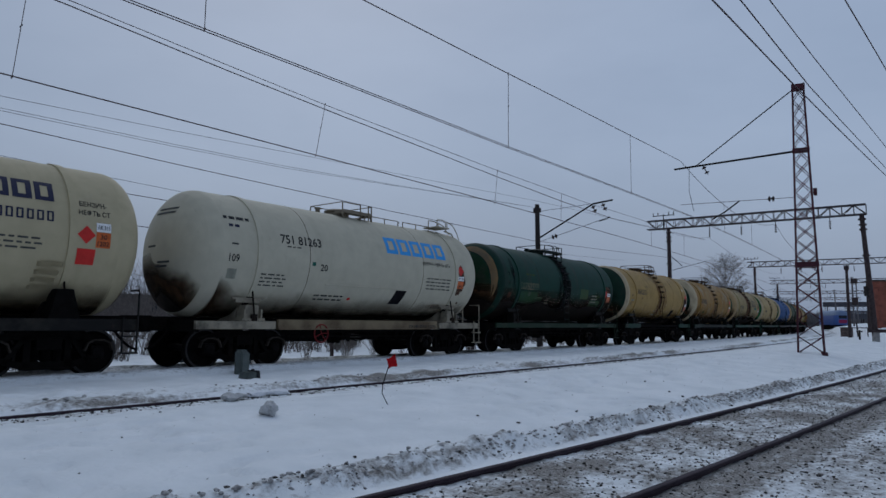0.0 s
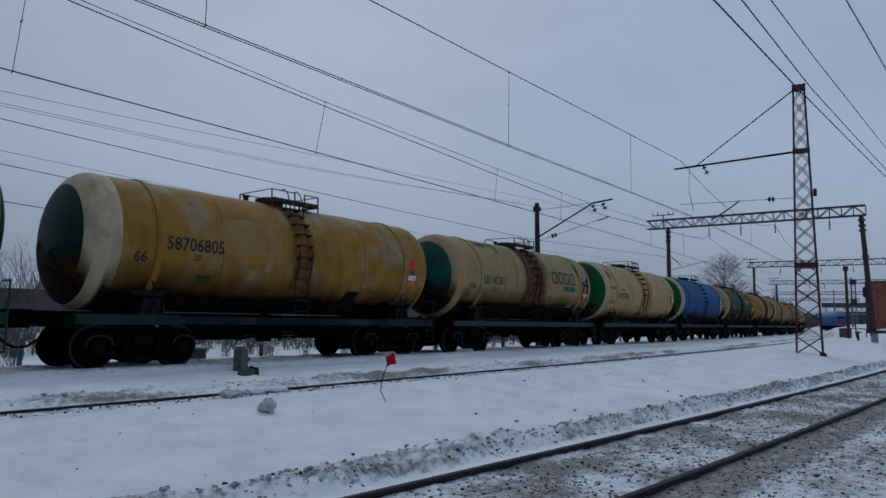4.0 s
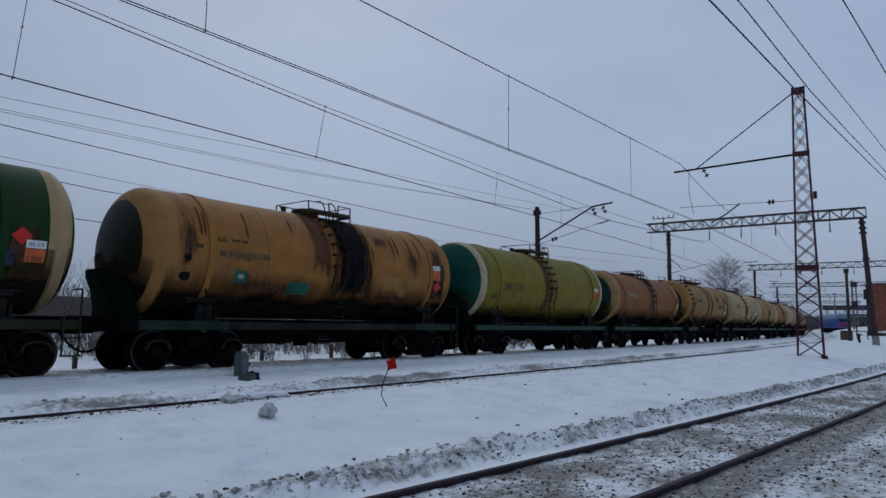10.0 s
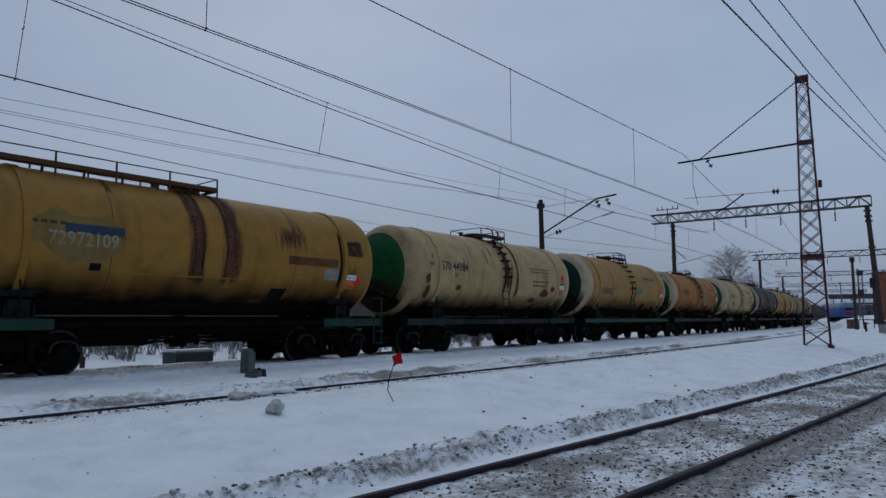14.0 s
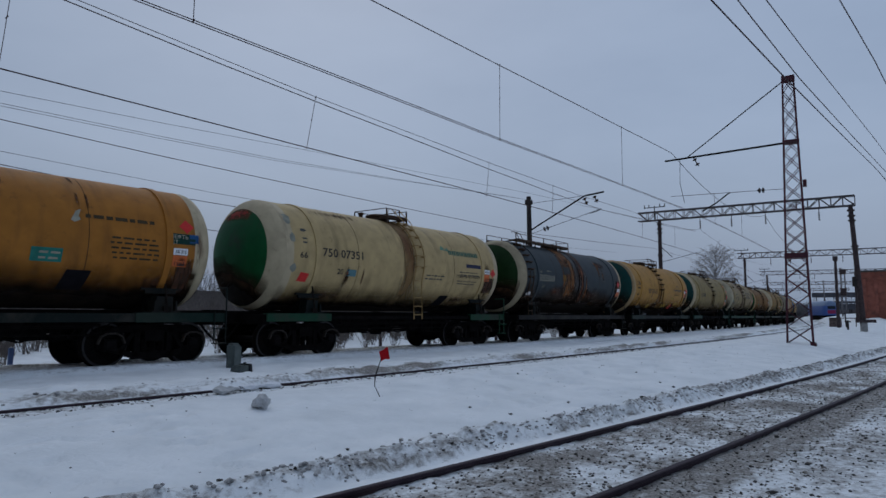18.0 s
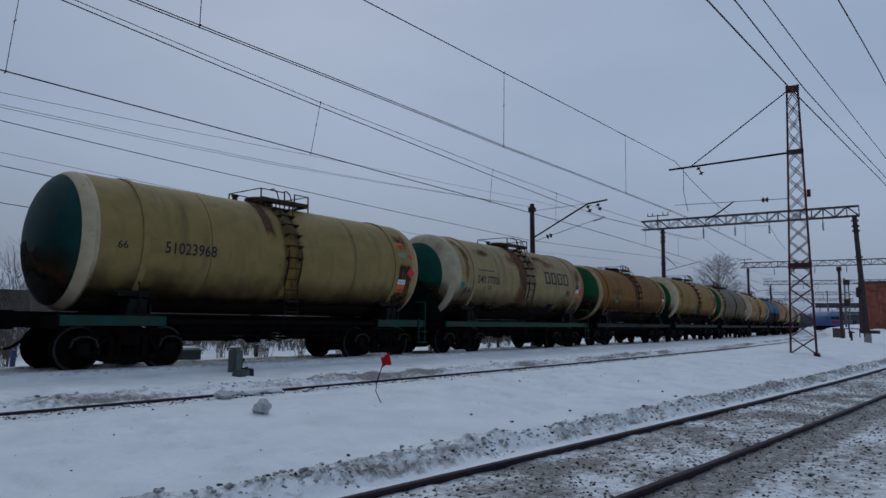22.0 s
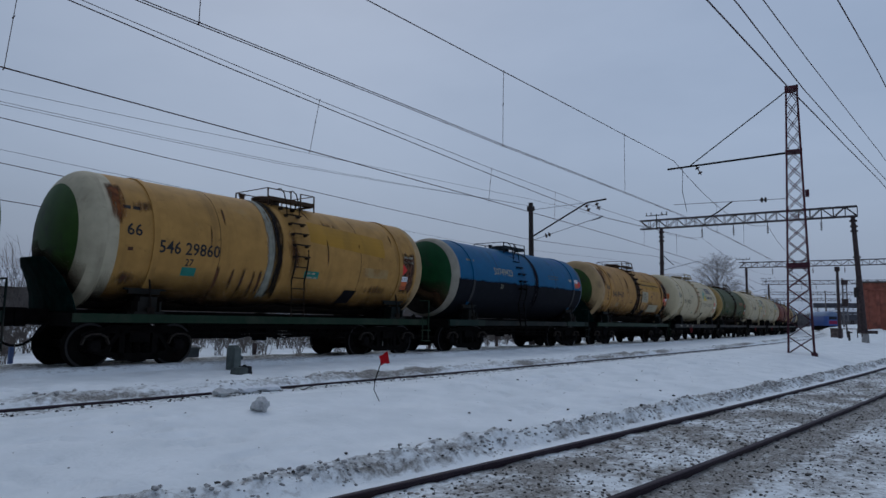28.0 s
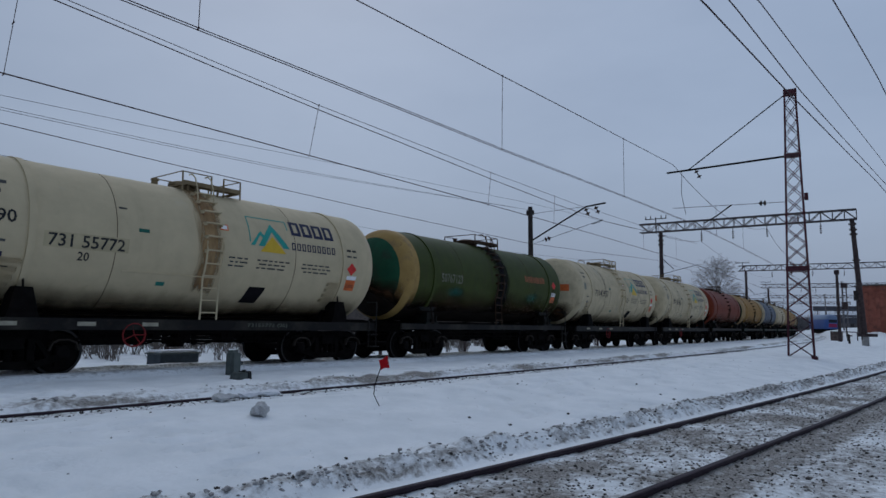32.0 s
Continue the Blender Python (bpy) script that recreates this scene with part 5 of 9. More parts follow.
def wagon(k, label, shell, head=None, ring=None, ring_r=1.38, rear=None, sill=SILL_DARK, stain=(0.09, 0.07, 0.05), at=0.64, streak=0.45,
          platform=None, frameless=False, shield=False, ladder=True, fittings=(0.075, 0.055, 0.045), ladder_u=0.0, grime=0.9, pale_ladder=False, strip=(), end_ladder=False, tank=None, stubs=False, clean=False):
    tank = tank or ("modern" if frameless else "standard")
    choose_tank(tank)
    k_r = TANK_R / 1.5
    if platform is None:
        platform = (-0.34, 0.64) if tank.startswith("slim") else (-0.48, 1.1)
    w = tagged(new("tank_wagon"), label, "tank wagon", "tank wagons of the train")
    body = paint(shell, stain, at, streak, clean)
    sk = paint(sill, (0.035, 0.032, 0.025) if sill != SILL_OLIVE else (0.03, 0.04, 0.025), 0.56, 0.2)
    fit = paint(fittings, (0.05, 0.04, 0.03), 0.6, 0.0)
    head_m = paint(head, (0.03, 0.03, 0.025), 0.6, 0.25) if head else body
    ring_m = paint(ring, (0.16, 0.12, 0.08), 0.62, 0.4) if ring else body
    rear_m = paint(rear, (0.16, 0.12, 0.08), 0.62, 0.3) if rear else body
    put("tank_shell", cached("shell", shell_mesh, True), body, w)
    put("tank_end", cached(("he", ring_r), head_mesh(-1, 0.0, ring_r * k_r), True), head_m, w)
    put("end_ring", cached(("hr", ring_r), head_mesh(-1, ring_r * k_r, TANK_R), True), ring_m, w)
    put("tank_end", cached("hb", head_mesh(1, 0.0, 1.3 * k_r), True), head_m, w)
    put("end_ring", cached("hbr", head_mesh(1, 1.3 * k_r, TANK_R), True), rear_m, w)
    if ring and ring_r < 1.3:
        put("end_band", cached("ringband", band_mesh(-LEAD - 0.02, -LEAD + 0.22, 0.0015), True), ring_m, w)
    elif ring:
        put("end_band", cached("ringbandn", band_mesh(-LEAD - 0.02, -LEAD + 0.07, 0.0015), True), ring_m, w)
    if rear:
        put("end_band", cached("rearband", band_mesh(TRAIL - 0.13, TRAIL + 0.02, 0.0015), True), rear_m, w)
    straps = (-3.86, 4.02) if not tank.startswith("slim") else (-3.95, 4.0)
    for u in straps:
        put("tank_strap", cached(("st", u), band_mesh(u - 0.07, u + 0.07, 0.03, -1.12, 5.5), True), body, w)
        # lower arc of the strap, darkened like the belly with dirt and painted shade
        put("strap_end", cached(("su", u), band_mesh(u - 0.07, u + 0.07, 0.03, -2.3, -1.122), True), GRIME_SHADE, w)
        for s in (-1, 1):
            put("strap_tie", cached(("ti", u, s), tie_mesh(u, s)), GRIME_SHADE, w)
    for u in (-2.3, 2.3):
        put("weld_seam", cached(("se", u), seam_mesh(u), True), SEAM, w)
    for u in (-3.9, 3.9):
        put("saddle", cached(("sa", u, frameless), saddle_mesh(u, 0.62)), BLACK_STEEL if sill != SILL_PALE else sk, w)
    for u in straps:
        if frameless and sill != SILL_PALE:
            put("strap_bracket", cached(("pd", u), pedestal_mesh(u)), BLACK_STEEL, w)
            for i in range(4):
                put("fan_strap", cached(("fn", u, i), fan_mesh(u, i)), body, w)
        else:
            put("strap_bracket", cached(("br", u), bracket_mesh(u, -1)), sk if sill == SILL_PALE else paint((0.004, 0.02, 0.014), (0.008, 0.007, 0.006), 0.5, 0.4) if sill == SILL_GREEN else paint(BRACKET, (0.012, 0.010, 0.008), 0.5, 0.4), w)
    if sill == SILL_DARK or stubs:
        for s in (-1, 1):
            for e in (-1, 1):
                put("sill_end", cached(("se2", s, e), sill_end_mesh(s, e)), sk if sill != SILL_DARK else paint(SILL_END, (0.02, 0.03, 0.022), 0.5, 0.3), w)
    put("centre_sill", cached("cs", centre_sill_mesh), BLACK_STEEL, w)
    for beam in CROSS_BEAMS:
        put("cross_beam", cached(("cb", beam), cross_beam_mesh(*beam)), BLACK_STEEL, w)
    for s in (-1, 1):
        if sill == SILL_PALE:
            for e in (-1, 1):
                put("side_sill", cached(("ss3", s, e), stub_sill_mesh(s, e)), sk, w)
        elif stubs:
            put("side_sill", cached(("ss4", s), slender_sill_mesh(s)), BLACK_STEEL, w)
        elif frameless:
            put("side_sill", cached(("ss2", s), short_sill_mesh(s)), sk, w)
        else:
            put("side_sill", cached(("ss", s), side_sill_mesh(s)), sk, w)
        put("coupler", cached(("co", s), coupler_mesh(s)), BLACK_STEEL, w)
        put("brake_hose", cached(("ho", s), hose_mesh(s)), BLACK_STEEL, w)
    put("hatch", cached("hatch", hatch_mesh, True), fit, w)
    put("relief_valve", cached("valve", valve_mesh, True), fit, w)
    for name, key, build in walkway_parts(*platform):
        put(name, cached((name, key, platform), build), fit, w)
    u0, u1 = platform
    for a, b, n, cap in ([(u0, u1, 5, u1)] if u1 - u0 > 2.5 else [(u0, 0.28, 2, u0), (0.62, u1, 2, u1)] if not tank.startswith("slim") else [(u0, u1, 3, u0)]):
        for side in (-1, 1):
            put("handrail", cached(("hd", a, b, side), handrail_mesh(a, b, n, side, cap)), fit, w, m=pose(0, 0, -0.08) if tank.startswith("slim") else None)
    if ladder:
        steel = fit if shell[0] < 0.1 else body if pale_ladder else LADDER_STEEL
        if tank.startswith("slim"):
            put("ladder", cached("slimladder", straight_ladder_mesh), steel, w, m=pose(ladder_u + 0.36, 0, 0))
        else:
            put("ladder", cached("ladder", ladder_mesh), steel, w, m=pose(-0.1 if frameless else ladder_u + 0.04, 0, 0))
    for a, b in strip:
        put("flank_strip", cached(("fs", a, b), flank_strip_mesh(a, b)), body, w)
    if end_ladder:
        put("ladder", cached("ladder", ladder_mesh), fit, w, m=pose(-4.6, 0, 0) @ Matrix.Diagonal((0.7, 1.0, 1.0, 1)))
    put("brake_gear", cached("brake", brake_mesh), BLACK_STEEL, w)
    if frameless:
        put("hand_wheel", cached("hw", hand_wheel_mesh), DULL_RED, w)
    put("corner_step", cached("step", end_step_mesh), sk, w)
    if shield:
        put("guard_plate", cached("shield", shield_mesh), GUARD_GREEN, w, "dark green bent steel guard plate")
    w["order"] = k
    # grime sets how high the belly's dirt and painted shade climb
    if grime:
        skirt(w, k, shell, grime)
    sets = bogie(w, -3.9) + bogie(w, 3.9)
    TRAIN.append((k, w, sets))
    return w


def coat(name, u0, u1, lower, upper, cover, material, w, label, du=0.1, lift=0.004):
    """A thin coat (dirt, spills, painted shade) on the flank between two girth heights; cover(u, v) tells how thick it
    lies.
    """
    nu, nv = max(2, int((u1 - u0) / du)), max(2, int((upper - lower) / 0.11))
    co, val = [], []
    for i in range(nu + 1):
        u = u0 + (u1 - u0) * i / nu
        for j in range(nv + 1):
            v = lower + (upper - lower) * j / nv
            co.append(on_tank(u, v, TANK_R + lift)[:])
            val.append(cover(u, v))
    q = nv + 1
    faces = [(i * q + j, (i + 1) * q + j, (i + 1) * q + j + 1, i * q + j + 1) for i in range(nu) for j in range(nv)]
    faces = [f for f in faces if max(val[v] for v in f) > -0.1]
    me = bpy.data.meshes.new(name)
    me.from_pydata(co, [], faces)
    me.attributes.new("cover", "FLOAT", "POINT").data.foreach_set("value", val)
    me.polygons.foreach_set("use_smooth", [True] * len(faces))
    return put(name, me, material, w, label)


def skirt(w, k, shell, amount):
    """Oily dirt and painted shade along the belly, brown and thin above, black below, with a ragged edge."""
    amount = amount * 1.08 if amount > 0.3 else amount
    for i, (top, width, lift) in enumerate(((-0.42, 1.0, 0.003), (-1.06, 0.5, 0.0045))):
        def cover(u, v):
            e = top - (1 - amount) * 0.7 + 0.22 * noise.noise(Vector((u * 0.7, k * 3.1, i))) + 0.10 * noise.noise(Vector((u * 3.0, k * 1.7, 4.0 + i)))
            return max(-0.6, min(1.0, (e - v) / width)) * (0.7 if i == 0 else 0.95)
        coat("belly_grime", 0.01 - LEAD, TRAIL - 0.01, -2.2, top + 0.15, cover, (THIN_GRIME_SHADE, THICK_GRIME_SHADE)[i], w, "brown dirt and painted shade on the lower flank" if i == 0 else "black oily grime and painted shade under the tank", 0.12 if k < 31 else 0.4, lift)
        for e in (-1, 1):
            end_coat(w, e, cover, (THIN_GRIME_SHADE, THICK_GRIME_SHADE)[i], lift)


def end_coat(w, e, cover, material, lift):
    """The same dirt and painted shade carried round the lower edge of a tank end."""
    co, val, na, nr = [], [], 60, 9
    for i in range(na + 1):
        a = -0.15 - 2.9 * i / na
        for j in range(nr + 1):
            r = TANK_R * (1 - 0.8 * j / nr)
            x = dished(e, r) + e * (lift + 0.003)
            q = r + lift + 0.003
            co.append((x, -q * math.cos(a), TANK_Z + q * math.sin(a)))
            # leading ends get extra painted dark low down
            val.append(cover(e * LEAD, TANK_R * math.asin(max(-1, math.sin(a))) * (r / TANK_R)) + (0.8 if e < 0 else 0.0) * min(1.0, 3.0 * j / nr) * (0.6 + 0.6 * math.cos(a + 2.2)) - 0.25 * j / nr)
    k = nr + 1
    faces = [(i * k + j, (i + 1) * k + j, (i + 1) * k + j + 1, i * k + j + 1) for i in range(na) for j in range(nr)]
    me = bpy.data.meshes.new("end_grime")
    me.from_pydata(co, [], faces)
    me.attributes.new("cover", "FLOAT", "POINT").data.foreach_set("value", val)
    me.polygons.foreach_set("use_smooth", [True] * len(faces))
    put("end_grime", me, material, w, "grime and painted shade round the tank end's lower edge")


def end_patch(name, w, place, material, label="", cover=None, nu=16, nv=6, lift=0.008):
    """A painted mark on the leading tank end; place(a, b) gives its y and height over the axis."""
    co, val = [], []
    for i in range(nu + 1):
        for j in range(nv + 1):
            y, z = place(i / nu, j / nv)
            q = min(0.999, math.hypot(y, z) / TANK_R)
            co.append((dished(-1, q * TANK_R) - lift, y, TANK_Z + z))
            val.append(cover(i / nu, j / nv) if cover else 1.0)
    k = nv + 1
    faces = [(i * k + j, i * k + j + 1, (i + 1) * k + j + 1, (i + 1) * k + j) for i in range(nu) for j in range(nv)]
    me = bpy.data.meshes.new(name)
    me.from_pydata(co, [], faces)
    me.attributes.new("cover", "FLOAT", "POINT").data.foreach_set("value", val)
    me.polygons.foreach_set("use_smooth", [True] * len(faces))
    return put(name, me, veil(material) if cover else material, w, label)


def arc(a0, a1, r0, r1):
    """A crescent round the end's middle, thin at its tips; angles from the near side upward."""
    def place(a, b):
        t = radians(a0 + (a1 - a0) * a)
        m, h = (r0 + r1) / 2, (r1 - r0) / 2 * min(1.0, 0.35 + 2.6 * a * (1 - a) * 1.4)
        r = m + h * (2 * b - 1)
        return -r * math.cos(t), r * math.sin(t)
    return place


def panel(y0, y1, z0, z1):
    return lambda a, b: (y0 + (y1 - y0) * a, z0 + (z1 - z0) * b)


VEILS = {}


def veil(m):
    if m not in VEILS:
        VEILS[m] = sheer(m.copy(), 6.0)
    return VEILS[m]


def run_down(w, u0, u1, v0, v1, material, seed, lift=0.0045, soft=0.12):
    """A spill that ran from the hatch down the flank, with streaky edges."""
    def cover(u, v):
        f = (u - u0 + soft) / (u1 - u0 + 2 * soft)
        side = 4.0 * f * (1 - f)
        end = min(1.0, (v - v1 + 0.25 + 0.25 * noise.noise(Vector((u * 5.0, seed, 0)))) / 0.5)
        start = 1.0 if v0 > 1.5 else (v0 - v) / 0.3
        return -0.25 + 0.8 * max(-1.0, min(side, end, start))
    coat("spill", u0 - soft, u1 + soft, v1 - 0.3, v0, cover, veil(material), w, "dark streaky spill below the hatch", 0.05 if soft > 0.1 else 0.025, lift + 0.004)


def sill_text(w, text, u0, u1, z=1.05, h=0.12, material=CHALK, y=-1.475):
    bm = bmesh.new()
    text_mesh(bm, text, u0, u1, z, h)
    for v in bm.verts:
        v.co = Vector((v.co.x, y, v.co.y))
    part("lettering", bm, material, w)


def smudge(w, u, v, ru, rv, material, label="grimy stain on the flank"):
    """A soft-edged stain."""
    def cover(a, b):
        return 0.52 - 0.72 * math.hypot((a - u) / ru, (b - v) / rv)
    w["stains"] = w.get("stains", 0) + 1
    coat("stain", u - ru, u + ru, v - rv, v + rv, cover, veil(material), w, label, 0.07, 0.00463 + 0.00031 * (w["stains"] % 12))


def worn_panel(w, u0, v0, u1, v1):
    """The rubbed strip behind the plates: rust that frays out at its edges, with darker scabs on it."""
    for i, (f, m, lift) in enumerate(((1.0, PANEL_RUST, 0.0), (0.72, PATCH_RUST, 0.0012))):
        def cover(u, v):
            a, b = abs(2 * (u - u0) / (u1 - u0) - 1) / f, abs(2 * (v - v0) / (v1 - v0) - 1) / f
            return 0.66 - 0.6 * max(a, b) ** 4 + 0.22 * noise.noise(Vector((u * 9.0, v * 6.0, w["order"] + i))) - 0.12 * i
        coat("worn_panel", u0 - 0.1, u1 + 0.06, v0 - 0.15, v1 + 0.15, cover, veil(m), w, "dark worn strip behind the plates", 0.04, 0.0058 + lift)


def placards(w, card=(4.36, -0.3), dia=(4.36, 0.1), plate=-0.34, panel_=None, grime=True):
    """The hazard set at the trailing end: white card over an orange plate, red diamond beside or above, often on a dark worn panel."""
    u, v = card
    if grime:
        smudge(w, u - 0.02, v - 0.05, 0.42, 0.8, PATCH_RUST, "dark rusty stain behind the plates")
    if panel_:
        worn_panel(w, *panel_)
    a, b = dia
    decal("hazard_diamond", [[(a - 0.18, b), (a, b - 0.17), (a + 0.18, b), (a, b + 0.17)]], PLACARD_RED, w, "red hazard diamond", 0.0095)
    decal("card", [quad(u - 0.17, v - 0.075, u + 0.17, v + 0.075)], PLACARD_WHITE, w, "white emergency card", 0.011)
    lettering("АК 315", u - 0.13, u + 0.13, v, 0.085, INK, w, lift=0.0145)
    decal("orange_plate", [quad(u - 0.17, v + plate, u + 0.17, v - 0.09)], PLACARD_ORANGE, w, "weathered orange plate", 0.0085)
    lettering("1203", u - 0.12, u + 0.12, v + plate * 0.8, 0.09, INK, w, lift=0.0125)


def square(w, u=2.0, v=-1.12):
    decal("tar_square", [quad(u - 0.27, v - 0.25, u + 0.21, v + 0.25, 0.1)], PATCH_TAR, w, "black lozenge")


def stamp(w, u0, v0, u1, v1, material, name="paint_patch", label=""):
    """A rectangle of other paint on the flank."""
    return decal(name, [quad(min(u0, u1), min(v0, v1), max(u0, u1), max(v0, v1))], material, w, label, 0.0055)




CREAM, TAN, OCHRE, WHITE = (0.50, 0.45, 0.24), (0.50, 0.36, 0.16), (0.39, 0.29, 0.075), (0.68, 0.63, 0.49)
RUST = (0.32, 0.17, 0.06)
H_GREEN, H_DARK, H_TEAL, H_OLIVE = (0.01, 0.135, 0.04), (0.009, 0.05, 0.03), (0.008, 0.15, 0.125), (0.06, 0.13, 0.028)
R_WHITE, R_CREAM = (0.60, 0.545, 0.425), (0.55, 0.49, 0.36)
RUSTY, BLACKY = (0.16, 0.07, 0.03), (0.035, 0.03, 0.026)


def number(w, text, u0=-3.7, u1=-2.3, v=-0.28, h=0.31, ink=INK):
    lettering(text, u0, u1, v, h, ink, w, "fleet_number")
    if w["order"] in (2, 8, 9, 26):
        sill_text(w, text, 2.2, 3.1, 1.05, 0.1, FADED_CHALK, -1.455)


def drips(w, seed):
    """Narrow rust and soot runs from the top and the seams."""
    r = random.Random(seed)
    for i in range(7):
        u = r.choice((-4.2, -2.35, 0.6, 2.25, 3.9, 1.1, -1.0)) + r.uniform(-0.3, 0.3)
        top = r.choice((1.7, 1.2, 0.7))
        run_down(w, u, u + r.uniform(0.02, 0.05), top, top - r.uniform(0.3, 0.9), PATCH_RUST, seed * 20 + i, soft=0.035)


def build_train():
    w = wagon(0, "cream-white frameless tank wagon with dark company lettering", (0.60, 0.57, 0.44), sill=SILL_BLACK, frameless=True, grime=0.2, pale_ladder=True, fittings=(0.3, 0.29, 0.25), stain=(0.5, 0.45, 0.35), at=0.7, streak=0.15, clean=True)
    ural(w)
    lettering("БЕНЗИН-", 4.14, 4.66, 0.66, 0.12, INK, w)
    lettering("НЕФТЬ СТ", 4.12, 4.72, 0.47, 0.12, INK, w)
    w = wagon(1, "grey-white tank wagon with light blue company lettering", (0.66, 0.68, 0.63), sill=SILL_PALE, frameless=True, strip=((-1.65, 1.3),), grime=0.2, pale_ladder=True, ladder=False, platform=(-0.45, 0.75), fittings=(0.32, 0.31, 0.28), stain=(0.5, 0.47, 0.4), at=0.7, streak=0.12, clean=True)
    rutol(w)
    w = wagon(2, "dark green tank wagon with a tan crescent on its end", (0.0025, 0.062, 0.040), (0.006, 0.045, 0.016), (0.005, 0.045, 0.03), 1.1, sill=SILL_OLIVE, stain=(0.015, 0.05, 0.02), grime=1.5, fittings=(0.008, 0.022, 0.018))
    stamp(w, -3.69, -0.86, -2.34, -0.36, paint((0.02, 0.085, 0.022), (0.01, 0.06, 0.03), 0.5, 0.3), "green_patch")
    number(w, "50752559", -3.8, -2.35, -0.15, 0.28, paint((0.36, 0.35, 0.29), (0.02, 0.07, 0.04), 0.46, 0.6))
    lettering("28", -3.12, -2.94, -0.44, 0.17, FADED_CHALK, w)
    end_patch("end_crescent", w, arc(-28, 105, 1.14, 1.36), paint((0.34, 0.28, 0.19), (0.12, 0.1, 0.07), 0.5, 0.5), "worn tan crescent on the tank end", nu=30)
    end_patch("end_stain", w, panel(-0.95, -0.2, -1.15, -0.75), PATCH_RUST, "rusty stain low on the tank end", lambda a, b: 0.7 - 2.4 * math.hypot(a - 0.5, b - 0.5))
    bars(-3.33, -2.56, 0.36, 0.11, 1, PATCH_MOSS, w, 21)
    smudge(w, -4.6, 0.3, 0.25, 0.25, PATCH_MOSS)
    smudge(w, -4.6, -0.06, 0.22, 0.2, PATCH_RUST)
    stamp(w, -4.58, -0.65, -4.36, -0.45, PATCH_RUST, "rust_patch")
    stamp(w, -2.43, -0.76, -1.93, -0.55, paint((0.05, 0.12, 0.05), (0.03, 0.07, 0.03), 0.5, 0.4), "pale_patch")
    stamp(w, 1.46, -0.5, 2.24, -0.05, paint((0.075, 0.13, 0.02), (0.03, 0.07, 0.03), 0.5, 0.4), "moss_patch")
    smudge(w, 3.2, -0.35, 1.0, 0.45, PATCH_MOSS)
    stamp(w, 2.5, -0.82, 3.6, -0.55, paint((0.09, 0.15, 0.06), (0.02, 0.07, 0.03), 0.48, 0.5), "pale_patch")
    bars(-1.7, -1.25, -0.64, 0.08, 2, DULL_CHALK, w, 22)
    smudge(w, -4.3, 0.3, 0.3, 1.7, PATCH_TAR)
    # extra black over the lower flank, denser downward, with a wavering top edge
    coat("belly_soot", 0.01 - LEAD, TRAIL - 0.01, -2.2, -0.2, lambda u, v: min(0.95, (-0.6 - v + 0.25 * noise.noise(Vector((u * 0.8, 3.3, 9)))) / 0.45), THICK_GRIME_SHADE, w, "black coat thickening down the lower flank", 0.12, 0.0058)
    run_down(w, -0.5, 0.6, 1.6, -1.2, PATCH_TAR, 102)
    smudge(w, -0.5, -0.2, 0.4, 1.1, PATCH_TAR)
    bars(2.6, 3.3, -0.3, 0.09, 3, PATCH_GREY, w, 17)
    placards(w, (4.5, -0.22), (4.17, -0.2), panel_=(4.0, -0.75, 4.75, 0.25))
    w = wagon(3, "cream tank wagon with a white-ringed dark green end", CREAM, H_DARK, R_WHITE, 1.4, R_WHITE, stubs=True, sill=(0.014, 0.07, 0.045), grime=0.55)
    number(w, "50665272", -3.81, -2.38, 0.14, 0.29)
    bars(-4.55, -4.38, -0.06, 0.12, 1, BROWN_INK, w, 23)
    bars(-4.65, -4.16, -0.3, 0.12, 1, PATCH_GREY, w, 24)
    lettering("19", -3.08, -2.9, -0.22, 0.16, BROWN_INK, w)
    bars(-0.7, -0.2, -0.9, 0.12, 2, PATCH_GREY, w, 25)
    run_down(w, 0.15, 1.15, 1.9, -1.3, paint((0.40, 0.33, 0.17), RUSTY, 0.6, 0.4), 31, 0.003)
    run_down(w, -0.5, 0.1, 1.9, -1.2, paint((0.36, 0.29, 0.14), RUSTY, 0.55, 0.5), 32, 0.003)
    run_down(w, -0.25, 0.1, 0.8, -1.5, PATCH_RUST, 30)
    for a, b, c, d in ((-3.9, -1.1, 0.9, 0.25), (-2.2, -1.45, 1.6, 0.25), (1.4, -1.5, 2.2, 0.25), (4.0, -1.2, 0.4, 0.5)):
        smudge(w, a, b, c, d, PATCH_TAR)
    placards(w, (4.72, -0.42), (4.6, 0.1), panel_=(4.2, -0.95, 4.86, 0.1), grime=False)
    stamp(w, 4.12, 0.5, 4.3, 0.62, PLACARD_WHITE, "small_card")
    square(w, 2.5, -1.02)
    w = wagon(4, "weathered ochre tank wagon with a wide white end ring", OCHRE, H_DARK, R_WHITE, 1.18, stain=(0.3, 0.26, 0.18), at=0.55)
    number(w, "58706805", v=0.0)
    run_down(w, -0.4, 0.5, 1.9, -1.0, paint((0.3, 0.2, 0.07), RUSTY, 0.5, 0.5), 33, 0.003)
    decal("pale_patch", [blot(-1.6, 0.3, 1.2, 0.5, 6)], paint((0.42, 0.33, 0.16), (0.3, 0.2, 0.08), 0.5, 0.3), w, lift=0.003)
    lettering("66", -4.4, -4.1, -0.35, 0.24, INK, w)
    lettering("20", -3.05, -2.87, -0.28, 0.15, INK, w)
    stamp(w, -2.9, -0.85, -2.5, -0.68, PATCH_MOSS, "green_patch")
    placards(w)
    square(w)
